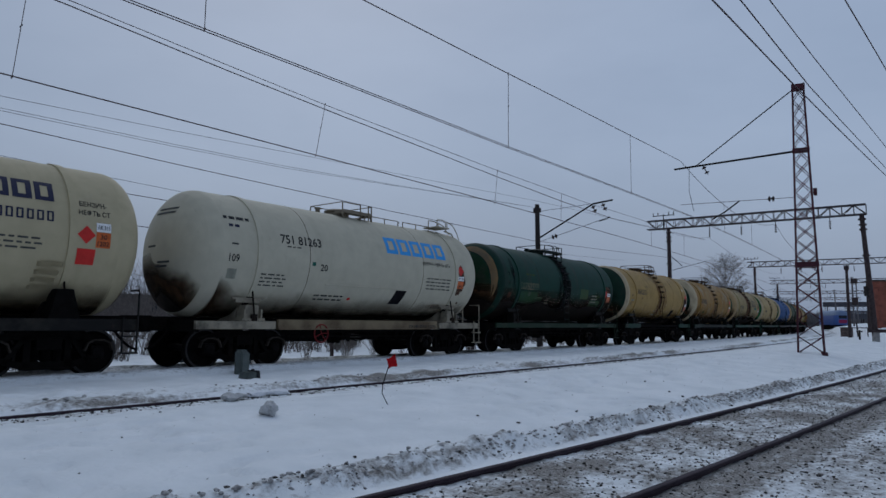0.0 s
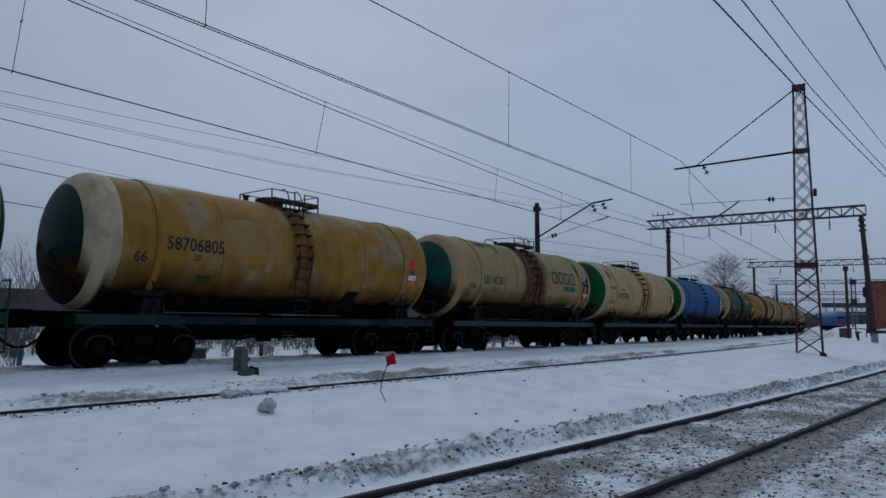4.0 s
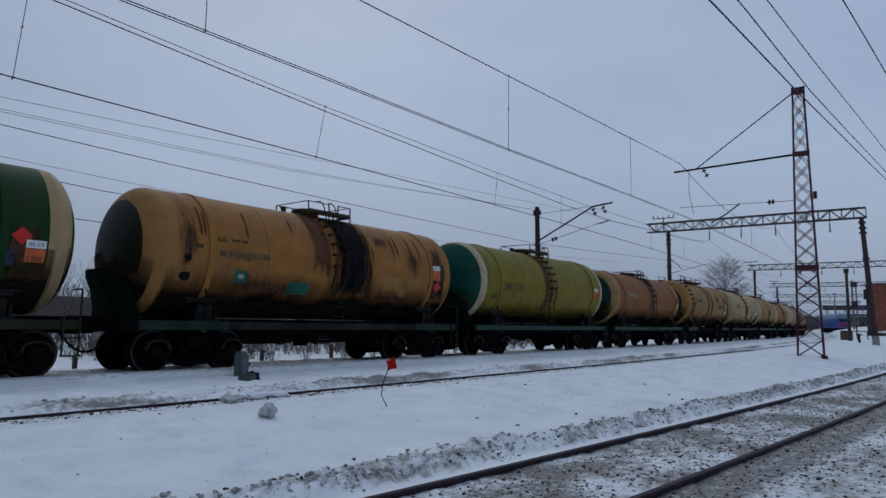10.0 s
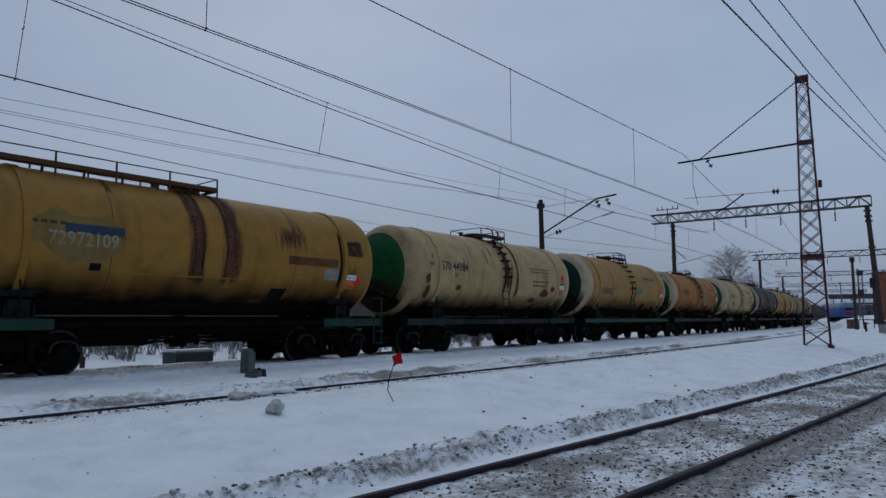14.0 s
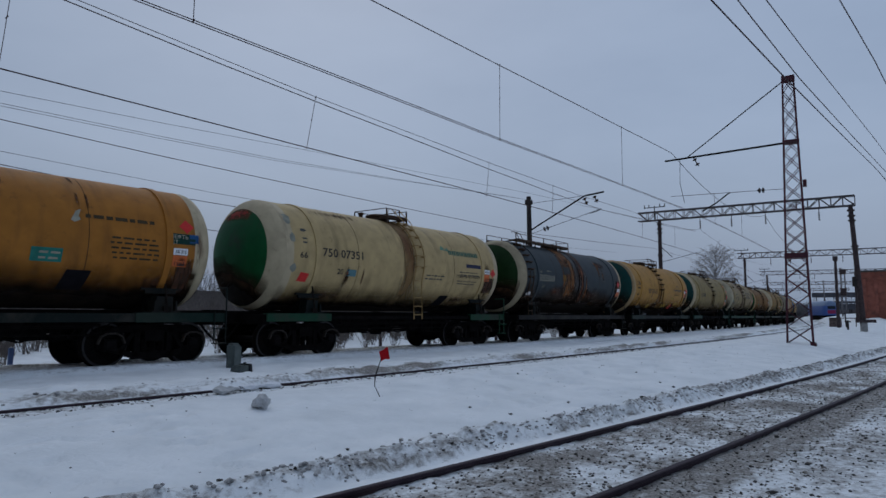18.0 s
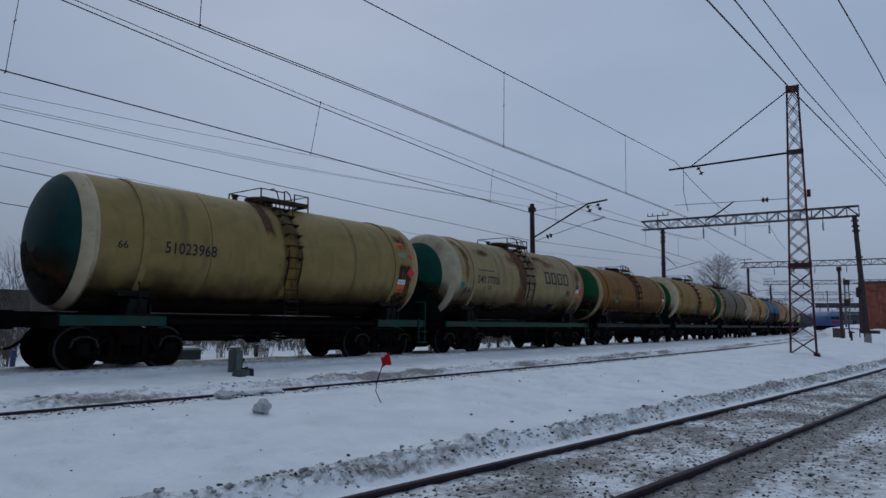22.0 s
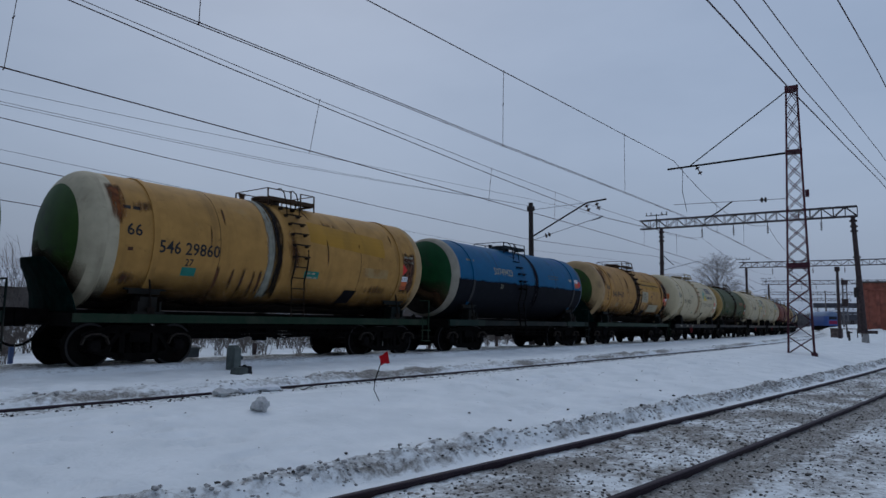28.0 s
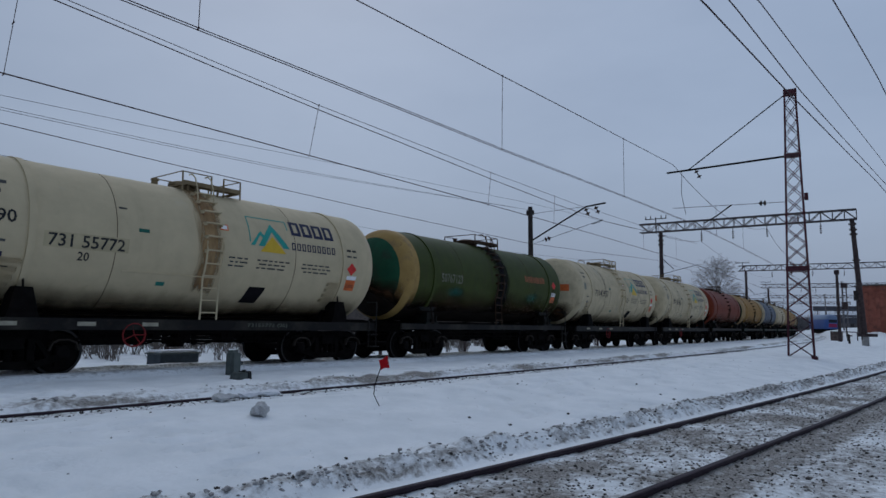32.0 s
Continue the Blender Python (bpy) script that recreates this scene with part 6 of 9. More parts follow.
    w = wagon(5, "cream tank wagon with a teal end and rust runs", (0.44, 0.435, 0.275), H_TEAL, R_CREAM, 1.2, sill=SILL_GREEN, stain=(0.2, 0.13, 0.06), at=0.62, grime=1.15)
    number(w, "583 45281", -3.78, -2.39, -0.1, 0.3)
    lettering("28", -3.12, -2.92, -0.4, 0.17, INK, w)
    drips(w, 5)
    stamp(w, 2.36, -0.26, 3.43, -0.05, PATCH_GREEN, "green_bar")
    lettering("66", -4.5, -4.2, -0.35, 0.22, INK, w)
    square(w, 0.98, -1.2)
    mnos(w)
    run_down(w, -1.0, 1.1, 1.9, -1.0, mat("orange_rust", (0.17, 0.085, 0.03), 0.9, grain=0.35, scale=3, stain=(0.09, 0.04, 0.02), stain_at=0.55), 50, 0.003, 0.35)
    run_down(w, 0.0, 0.5, 1.9, -0.9, PATCH_RUST, 55, 0.004)
    run_down(w, -1.5, -1.46, 0.1, -0.4, PATCH_TAR, 59, soft=0.03)
    for a, b, c, d in ((0.2, 0.6, 1.6, 1.4), (-3.2, 1.5, 1.4, 0.5), (3.9, 0.9, 0.5, 0.9), (-0.4, -0.4, 0.7, 1.0), (2.2, -0.95, 1.6, 0.4)):
        smudge(w, a, b, c, d, PATCH_RUST)
    bars(3.1, 3.55, -0.78, 0.1, 2, PATCH_GREY, w, 26)
    placards(w, (4.46, -0.36), (4.42, -0.12), panel_=(4.12, -0.75, 4.82, 0.5), grime=True)
    bars(4.2, 4.6, 0.38, 0.1, 3, PLACARD_WHITE, w, 27)
    w = wagon(6, "pale cream tank wagon with a bright green end", (0.60, 0.57, 0.36), H_GREEN, R_WHITE, 1.4, sill=SILL_GREEN, at=0.72, grime=0.4, strip=((-2.1, 1.4),))
    number(w, "504 87826", -3.77, -2.32, -0.2, 0.3)
    lettering("66", -4.54, -4.16, -0.53, 0.24, INK, w)
    lettering("20", -3.1, -2.9, -0.45, 0.16, INK, w)
    bars(-4.62, -4.02, 0.2, 0.16, 1, BROWN_INK, w, 28)
    bars(-3.4, -2.68, 0.14, 0.1, 1, BROWN_INK, w, 29)
    run_down(w, 0.3, 1.3, 2.0, -1.0, paint((0.40, 0.33, 0.15), (0.3, 0.24, 0.1), 0.6, 0.3), 54, 0.003)
    run_down(w, -0.45, 0.1, 2.0, -1.3, paint((0.38, 0.31, 0.15), RUSTY, 0.58, 0.5), 56, 0.0034)
    smudge(w, -4.5, 0.9, 0.5, 0.8, PATCH_MOSS)
    for a, b, c, d in ((-3.9, -1.0, 0.8, 0.2), (0.0, -1.2, 0.9, 0.35)):
        smudge(w, a, b, c, d, PATCH_RUST)
    placards(w, (4.72, -0.24), (4.6, 0.36), grime=False)
    decal("rust_patch", [blot(4.4, -0.18, 0.14, 0.3, 66)], PANEL_RUST, w)
    w = wagon(7, "blue tank wagon with a white-ringed green end", (0.002, 0.105, 0.36), H_GREEN, R_WHITE, 1.38, R_WHITE, sill=SILL_BLACK, stain=(0.006, 0.085, 0.27), streak=0.2, ladder_u=0.15, fittings=(0.006, 0.03, 0.09), grime=0.8, clean=True)
    number(w, "516 99932", -3.71, -2.38, 0.08, 0.28, ink=FADED_CHALK)
    lettering("20", -3.12, -2.86, -0.36, 0.17, paint((0.3, 0.15, 0.06), RUSTY, 0.6, 0.2), w)
    bars(-4.55, -4.22, 0.38, 0.12, 1, CHALK, w, 65)
    lettering("66", -4.52, -4.28, 0.0, 0.16, DULL_CHALK, w)
    for a, b, c in ((-0.8, -0.68, 70), (1.4, -0.75, 71), (2.56, -1.0, 72)):
        bars(a, a + 0.75, b, 0.08, 3, FADED_CHALK, w, c)
    bars(2.56, 3.2, -1.0, 0.12, 1, CHALK, w, 73)
    placards(w, (4.52, -0.25), (4.22, -0.25), grime=False)
    bars(4.05, 4.6, 0.28, 0.13, 2, PLACARD_WHITE, w, 74)
    w = wagon(8, "dark green tank wagon with a cream end ring", (0.010, 0.068, 0.012), (0.034, 0.09, 0.010), (0.56, 0.50, 0.37), 1.15, R_CREAM, sill=(0.025, 0.035, 0.012), stain=(0.04, 0.03, 0.018), at=0.58, grime=1.5, shield=True, fittings=(0.012, 0.022, 0.012))
    number(w, "57902314", -3.7, -2.37, -0.05, 0.28, ink=paint((0.3, 0.3, 0.24), (0.02, 0.07, 0.02), 0.5, 0.6))
    run_down(w, -0.5, 0.6, 1.9, -1.2, PATCH_TAR, 108)
    smudge(w, -1.6, 1.2, 1.2, 0.5, PATCH_TAR)
    smudge(w, 1.6, 1.0, 0.9, 0.4, PATCH_RUST)
    lettering("66", -4.38, -4.04, 0.28, 0.24, CHALK, w)
    bars(-4.4, -4.15, 0.72, 0.08, 1, DULL_CHALK, w, 75)
    bars(-4.25, -4.1, -0.06, 0.16, 1, PATCH_TAR, w, 76)
    solid_word((1.2, 1.0, 0.9, 1.3, 0.9, 1, 1, 0.9, 1.3, 1, 1), 1.63, 3.47, 0.45, 0.32, CHALK, w)
    bars(1.8, 3.0, 0.18, 0.05, 1, DULL_CHALK, w, 77)
    decal("rust_patch", [quad(-1.1, -0.95, -0.7, -0.75)], PATCH_GREY, w)
    placards(w, (4.55, -0.2), (4.3, -0.06), panel_=(4.1, -0.6, 4.6, 0.15))
    stamp(w, 4.05, -0.62, 4.22, -0.35, paint((0.05, 0.09, 0.2), RUSTY, 0.6, 0.2), "blue_patch")
    w = wagon(9, "orange-tan tank wagon with a black oil spill", (0.45, 0.28, 0.11), (0.02, 0.028, 0.012), (0.46, 0.33, 0.17), 1.15, shield=True, stain=(0.24, 0.10, 0.035), at=0.54, grime=1.1)
    oil(w)
    for i, (a, b) in enumerate(((-2.9, 0.1), (-1.5, 0.6), (2.5, 0.2), (3.1, -0.3), (3.5, 0.4), (-4.15, -0.5))):
        run_down(w, a, a + 0.05, 1.4, max(b, 0.4), PATCH_RUST, 110 + i, soft=0.04)
    for a, b, c, d in ((-4.4, 0.2, 0.5, 1.5), (-2.0, -0.8, 1.8, 0.5), (4.2, -0.4, 0.6, 1.1), (2.6, -0.9, 1.2, 0.4)):
        smudge(w, a, b, c, d, PATCH_RUST)
    placards(w, (4.3, 0.22), (4.36, -0.4), plate=-0.4)
    for i, (a, b, c, d) in enumerate(((2.1, -0.75, 1.2, 0.4), (3.2, 0.3, 0.6, 0.9), (1.9, 0.9, 1.0, 0.5), (4.4, 0.6, 0.5, 0.9), (-2.9, -0.7, 1.2, 0.4))):
        smudge(w, a, b, c, d, (PATCH_RUST, PANEL_RUST)[i % 2], "brown rust eating through the paint")
    worn_panel(w, 4.12, -0.85, 4.76, 0.4)
    drips(w, 9)
    w = wagon(10, "lime yellow tank wagon with a teal green end", (0.27, 0.31, 0.05), (0.006, 0.11, 0.075), R_WHITE, 1.42, R_WHITE, sill=SILL_GREEN, stain=(0.17, 0.16, 0.03), grime=0.6, shield=True)
    number(w, "504 13731", -3.68, -2.35, -0.14, 0.29)
    lettering("66", -4.44, -4.04, -0.53, 0.24, INK, w)
    lettering("19", -3.06, -2.88, -0.44, 0.16, INK, w)
    run_down(w, -0.5, -0.3, 1.6, -1.2, PATCH_RUST, 36, 0.003)
    run_down(w, -0.35, 0.2, 1.6, -1.2, paint((0.2, 0.2, 0.05), RUSTY, 0.55, 0.5), 35, 0.003)
    run_down(w, 3.86, 3.93, 1.2, -0.2, PATCH_RUST, 39, soft=0.04)
    for a, b, c, d in ((0.0, -1.35, 1.2, 0.25), (-3.0, -1.35, 1.0, 0.2), (2.8, -1.4, 1.4, 0.25)):
        smudge(w, a, b, c, d, PATCH_RUST)
    placards(w, (4.32, 0.08), (4.5, -0.14), grime=False)
    w = wagon(11, "rust-orange tank wagon with a pale end ring", (0.33, 0.17, 0.065), (0.008, 0.06, 0.045), (0.46, 0.38, 0.25), 1.22, R_CREAM, sill=SILL_GREEN, stain=(0.2, 0.08, 0.03), tank="slim", grime=0.95)
    number(w, "51447464", -3.53, -2.23, 0.16, 0.28, ink=CHALK)
    stamp(w, -2.82, -0.5, -2.61, -0.31, paint((0.06, 0.09, 0.16), RUSTY, 0.6, 0.2), "blue_patch")
    stamp(w, -3.08, -0.5, -2.83, -0.31, paint((0.42, 0.28, 0.13), RUSTY, 0.6, 0.2), "pale_patch")
    bars(-4.25, -4.0, 0.2, 0.12, 1, DULL_CHALK, w, 78)
    run_down(w, -0.25, 0.55, 1.9, -1.2, paint((0.2, 0.09, 0.035), BLACKY, 0.5, 0.5), 37, 0.003)
    for a, b, c, d in ((-3.95, -0.85, 0.6, 0.3), (4.0, -0.85, 0.5, 0.3), (-3.95, -0.5, 0.14, 0.5)):
        smudge(w, a, b, c, d, PATCH_GREEN, "green paint splashed over the strap foot")
    placards(w, (4.6, -0.2), (4.64, 0.06), panel_=(4.25, -0.35, 4.7, 0.35))
    w = wagon(12, "tan tank wagon with a long walkway on top", (0.43, 0.315, 0.105), H_DARK, (0.45, 0.34, 0.17), 1.05, platform=(-4.4, 0.45), end_ladder=True, stubs=True, sill=(0.014, 0.07, 0.045), stain=(0.26, 0.15, 0.05), at=0.58, strip=((-2.2, 0.85),), ladder=False, fittings=(0.12, 0.07, 0.05), grime=0.85)
    decal("grey_panel", [blot(-2.94, 0.06, 0.98, 0.54, 90, 22)], paint((0.30, 0.27, 0.14), (0.2, 0.14, 0.06), 0.5, 0.4), w, lift=0.004)
    stamp(w, -3.21, 0.09, -2.07, 0.28, paint((0.05, 0.08, 0.13), RUSTY, 0.6, 0.2), "blue_panel")
    number(w, "72972109", -3.5, -2.19, -0.02, 0.28, ink=paint((0.4, 0.42, 0.36), (0.2, 0.17, 0.09), 0.5, 0.5))
    bars(-3.85, -3.2, 0.3, 0.1, 1, BROWN_INK, w, 79)
    stamp(w, -2.7, -0.64, -2.48, -0.48, PATCH_TAR, "dark_patch")
    stamp(w, 2.08, -0.2, 3.72, 0.02, paint((0.12, 0.065, 0.03), RUSTY, 0.5, 0.3), "brown_bar")
    stamp(w, 3.3, -0.56, 3.8, -0.25, PATCH_GREY, "grey_square")
    run_down(w, -0.62, -0.2, 2.0, -0.9, PATCH_RUST, 60)
    run_down(w, 0.2, 0.75, 2.0, -0.8, PATCH_RUST, 61)
    for i, a in enumerate((-0.5, -0.3, 0.3, 0.5)):
        run_down(w, a, a + 0.04, 1.9, -0.7, PATCH_TAR, 62 + i, soft=0.03)
    run_down(w, -2.3, -2.2, 1.9, 1.1, PATCH_RUST, 67, soft=0.05)
    run_down(w, 3.8, 3.9, 1.0, -0.8, PATCH_TAR, 68, soft=0.04)
    for a, b, c, d in ((-2.4, -1.3, 1.4, 0.25), (1.5, -1.3, 1.5, 0.25), (-4.5, 0.3, 0.3, 1.2), (2.2, 0.5, 1.2, 0.8)):
        smudge(w, a, b, c, d, PATCH_RUST)
    placards(w, (4.28, -0.45), (4.5, -0.55), panel_=(4.05, 0.1, 4.7, 0.65))
    square(w, 1.9, -1.12)
    w = wagon(13, "cream tank wagon with rust runs and a green end", (0.62, 0.57, 0.39), H_GREEN, R_CREAM, 1.2, R_WHITE, stain=RUSTY, at=0.68, grime=0.7)
    number(w, "570 44984", -3.8, -2.35, 0.16)
    lettering("20", -3.1, -2.9, -0.12, 0.15, INK, w)
    drips(w, 13)
    lettering("66", -4.42, -4.18, 0.2, 0.15, INK, w)
    for a, b, c, d, i in ((-4.45, -0.3, 0.12, 0.2, 4), (-4.4, -0.75, 0.14, 0.3, 5), (3.0, -0.6, 0.35, 0.18, 6), (-2.8, -0.55, 0.16, 0.12, 7), (2.2, -0.9, 0.3, 0.12, 8), (3.6, -0.4, 0.2, 0.14, 9)):
        decal("rust_spot", [blot(a, b, c, d, i)], PATCH_RUST, w)
    bars(1.7, 3.3, 0.4, 0.08, 2, FADED_INK, w, 80)
    bars(1.9, 3.2, -0.1, 0.1, 2, PATCH_RUST, w, 81)
    run_down(w, -0.1, 0.35, 1.8, -0.6, PATCH_RUST, 41)
    run_down(w, 0.75, 0.95, 1.8, -0.9, PATCH_RUST, 42, soft=0.06)
    placards(w)
    w = wagon(14, "yellowish cream tank wagon with a dark green end", (0.5, 0.4, 0.2), H_DARK, R_WHITE, 1.2, R_WHITE, sill=SILL_GREEN, stain=(0.35, 0.25, 0.1))
    number(w, "51467812")
    solid_word((1, 1, 1, 1, 1, 1, 1), 1.7, 3.4, 0.55, 0.17, PATCH_GREEN, w)
    stamp(w, 0.75, -0.3, 1.35, 0.05, PATCH_TEAL, "stencil_patch", "teal stencil patch with pale marks")
    bars(0.8, 1.3, 0.0, 0.07, 2, CHALK, w, 14)
    placards(w)
    square(w)
    w = wagon(15, "orange-ochre tank wagon with a green end", (0.5, 0.28, 0.08), H_GREEN, R_WHITE, 1.2, R_WHITE, sill=SILL_DARK, stain=(0.36, 0.17, 0.05), grime=1.05, tank="slim")
    number(w, "51467504", -3.48, -2.16, 0.16, 0.28)
    drips(w, 15)
    stamp(w, -3.06, -0.19, -2.81, 0.0, PATCH_TEAL, "teal_mark")
    lettering("78", -2.66, -2.46, -0.09, 0.17, INK, w)
    bars(-4.3, -4.0, -0.55, 0.06, 1, DULL_CHALK, w, 82)
    stamp(w, 1.28, -0.53, 1.84, -0.25, PATCH_TEAL, "stencil_patch")
    lettering("78", -4.17, -3.97, 0.2, 0.17, INK, w)
    run_down(w, -0.45, 0.3, 2.0, -1.2, paint((0.26, 0.16, 0.07), BLACKY, 0.6, 0.5), 44, 0.003)
    bars(2.18, 3.74, 0.5, 0.13, 1, BROWN_INK, w, 48)
    run_down(w, 4.18, 4.6, -0.1, -1.4, PATCH_RUST, 144)
    decal("pale_mark", [[(1.95, 0.34), (2.06, 0.55), (2.16, 0.6), (2.1, 0.44), (2.14, 0.36), (2.02, 0.3)]], CHALK, w)
    bars(2.71, 3.78, 0.08, 0.065, 5, BROWN_INK, w, 44)
    bars(1.34, 1.8, -0.32, 0.07, 2, CHALK, w, 46)
    stamp(w, 3.98, 0.04, 4.62, 0.28, paint((0.01, 0.07, 0.05), (0.03, 0.04, 0.03), 0.6, 0.2), "green_panel", "dark green panel over the card")
    lettering("НЕФТЬ", 4.03, 4.44, 0.21, 0.1, CHALK, w, lift=0.009)
    lettering("СТ", 4.03, 4.2, 0.08, 0.1, CHALK, w, lift=0.009)
    stamp(w, 4.48, 0.08, 4.7, 0.28, paint((0.03, 0.14, 0.36), RUSTY, 0.6, 0.2), "blue_patch")
    for a, b, c, d in ((4.45, -0.65, 0.4, 0.7), (4.0, -0.9, 1.2, 0.4), (4.72, 0.0, 0.2, 0.9)):
        smudge(w, a, b, c, d, PATCH_RUST)
    placards(w, (4.27, -0.13), (4.42, 0.46), grime=False)
    square(w, 2.14, -0.92)
    w = wagon(16, "dirty white tank wagon with a green end", (0.66, 0.62, 0.43), H_GREEN, R_WHITE, 1.2, R_WHITE, pale_ladder=True, stain=(0.3, 0.22, 0.12), at=0.7, stubs=True, sill=(0.014, 0.08, 0.04), platform=(-0.34, 0.64), ladder=False, grime=0.55)
    put("ladder", cached("slimladder", straight_ladder_mesh), paint((0.5, 0.44, 0.28), RUSTY, 0.6, 0.3), w, m=pose(0.36, 0, 0))
    number(w, "750 07351", -3.68, -2.14, 0.09, 0.24)
    run_down(w, -0.4, 0.3, 1.9, -1.2, paint((0.36, 0.3, 0.2), RUSTY, 0.5, 0.4), 45, 0.003)
    lettering("ГОВАРДОВО МОСК", 2.45, 3.87, -0.27, 0.12, INK, w)
    bars(2.5, 3.7, -0.42, 0.06, 2, FADED_INK, w, 45)
    bars(2.6, 3.8, -0.1, 0.06, 2, FADED_INK, w, 49)
    bars(0.75, 1.8, -0.3, 0.07, 2, FADED_INK, w, 83)
    solid_word((1, 1.1, 0.9, 1.2, 1, 1, 0.9, 1.1), 2.05, 3.8, 0.54, 0.2, PATCH_GREEN, w)
    decal("green_mark", [[(1.6, 0.6), (1.75, 0.78), (1.9, 0.62), (2.05, 0.74), (2.08, 0.58)]], paint((0.25, 0.45, 0.3), RUSTY, 0.7, 0.2), w)
    stamp(w, 2.99, 0.05, 3.88, 0.18, LOGO_NAVY, "blue_patch")
    stamp(w, -2.73, -0.53, -2.36, -0.33, paint((0.16, 0.34, 0.38), RUSTY, 0.6, 0.2), "blue_patch")
    lettering("20", -3.09, -2.87, -0.41, 0.17, INK, w)
    lettering("66", -4.47, -4.21, -0.04, 0.16, INK, w)
    bars(-4.4, -4.1, 0.44, 0.07, 2, FADED_INK, w, 47)
    decal("dark_mark", [blot(-4.3, 0.66, 0.13, 0.05, 12)], FADED_INK, w)
    decal("red_lozenge", [[(-4.45, -0.76), (-4.37, -0.5), (-4.08, -0.53), (-4.13, -0.78)]], PLACARD_RED, w, "faded red lozenge")
    for i, a in enumerate((-2.72, -2.1)):
        run_down(w, a, a + 0.05, -0.1, -0.8, PATCH_RUST, 160 + i, soft=0.04)
    for a, b, c, d in ((-0.1, -0.3, 0.45, 1.3), (-2.7, -0.6, 0.25, 0.6), (4.4, -0.8, 0.4, 0.5), (-3.3, -1.2, 1.4, 0.3), (3.0, -1.2, 1.2, 0.3), (-2.6, 1.5, 1.8, 0.35)):
        smudge(w, a, b, c, d, PATCH_RUST)
    decal("grey_patch", [blot(-4.72, 1.0, 0.13, 0.2, 13), blot(-4.7, 0.4, 0.1, 0.14, 14), blot(-4.66, -0.4, 0.1, 0.12, 15)], PATCH_GREY, w, "bare grey fleck")
    end_patch("red_smear", w, arc(35, 150, 0.7, 1.2), mat("worn_red_paint", (0.28, 0.035, 0.02), 0.75, grain=0.25), "worn red smear over the green end", lambda a, b: 0.75 - 2.2 * math.hypot((a - 0.5) * 0.9, (b - 0.75) * 0.7), 24, 8)
    placards(w, (4.28, -0.04), (4.66, -0.08), panel_=(4.1, -0.9, 4.8, -0.2))
    square(w, 2.06, -1.28)
    w = wagon(17, "dark slate tank wagon with rusty stains and long walkway", (0.058, 0.075, 0.085), (0.012, 0.05, 0.008), (0.5, 0.46, 0.36), 1.3, R_WHITE, sill=SILL_BLACK, platform=(-4.4, 0.45), end_ladder=True, ladder=False, stain=(0.04, 0.03, 0.03), grime=1.2)
    number(w, "50555069", -3.8, -2.44, -0.04, 0.28, ink=CHALK)
    lettering("68", -3.78, -3.56, 0.23, 0.12, DULL_CHALK, w)
    bars(-3.2, -2.6, 0.3, 0.1, 1, DULL_CHALK, w, 84)
    lettering("20", -3.5, -3.3, -0.38, 0.14, DULL_CHALK, w)
    stamp(w, -4.61, -0.82, -4.29, -0.67, PLACARD_WHITE, "small_plate")
    for v in (0.32, 0.22, 0.12):
        bars(-4.3, -3.95, v, 0.09, 1, FADED_CHALK, w, 85)
    rusty = mat("flaking_rust", (0.2, 0.085, 0.028), 0.9, grain=0.35, stain=(0.06, 0.03, 0.02), stain_at=0.5)
    run_down(w, -1.75, -0.2, 1.9, -0.9, rusty, 57)
    run_down(w, -1.0, -0.4, 1.2, -0.6, rusty, 63, 0.006)
    for i, (a, b, c) in enumerate(((-1.6, 1.4, -0.5), (-1.2, 0.2, -1.0), (-0.85, 0.9, -0.8), (-0.6, 0.3, -0.6), (0.75, 0.4, -0.9), (2.3, 1.3, 0.2), (2.7, 0.8, 0.0))):
        run_down(w, a, a + 0.1, b, c, rusty, 630 + i, 0.0065, 0.06)
    run_down(w, 0.2, 0.5, 2.0, -1.2, PATCH_RUST, 58)
    for a, b, c, d in ((0.2, 0.3, 1.1, 1.4), (2.6, 0.9, 1.6, 0.5), (1.2, -0.7, 1.3, 0.6), (-2.2, -0.6, 1.2, 0.6), (4.3, -0.2, 0.5, 1.1)):
        smudge(w, a, b, c, d, PATCH_RUST)
    run_down(w, -0.06, 0.06, 1.9, -1.0, PATCH_TAR, 64, soft=0.08)
    for a, b, c, d in ((-0.6, -0.8, 1.4, 0.5), (0.9, -0.6, 0.8, 0.6)):
        smudge(w, a, b, c, d, PANEL_RUST, "dark rust soaked into the flank")
    decal("dark_patch", [quad(-1.64, 0.24, -0.83, 0.56)], mat("slate_patch", (0.014, 0.02, 0.022), 0.7, grain=0.2), w, lift=0.0105)
    bars(-1.5, -1.05, 0.44, 0.08, 2, FADED_CHALK, w, 173)
    decal("ochre_patch", [quad(-1.67, -0.09, -1.38, 0.16)], mat("dull_ochre_patch", (0.17, 0.085, 0.012), 0.8, grain=0.3, stain=(0.05, 0.03, 0.015), stain_at=0.55), w, lift=0.0105)
    placards(w, (4.66, -0.32), (4.6, -0.02), panel_=(4.25, -0.7, 4.85, 0.2))
    w = wagon(18, "yellow tank wagon with a dark teal end", (0.56, 0.41, 0.14), (0.008, 0.075, 0.065), R_CREAM, 1.4, R_CREAM, stain=(0.42, 0.29, 0.12), ladder_u=-0.55, grime=0.85)
    number(w, "587 08165", -2.74, -1.19, -0.18, 0.28)
    lettering("20", -2.14, -1.94, -0.45, 0.15, INK, w)
    bars(-3.1, -2.2, -0.58, 0.06, 2, PATCH_YELLOW, w, 86)
    run_down(w, -1.05, -0.1, 1.9, -1.0, paint((0.42, 0.28, 0.10), RUSTY, 0.6, 0.4), 46, 0.003)
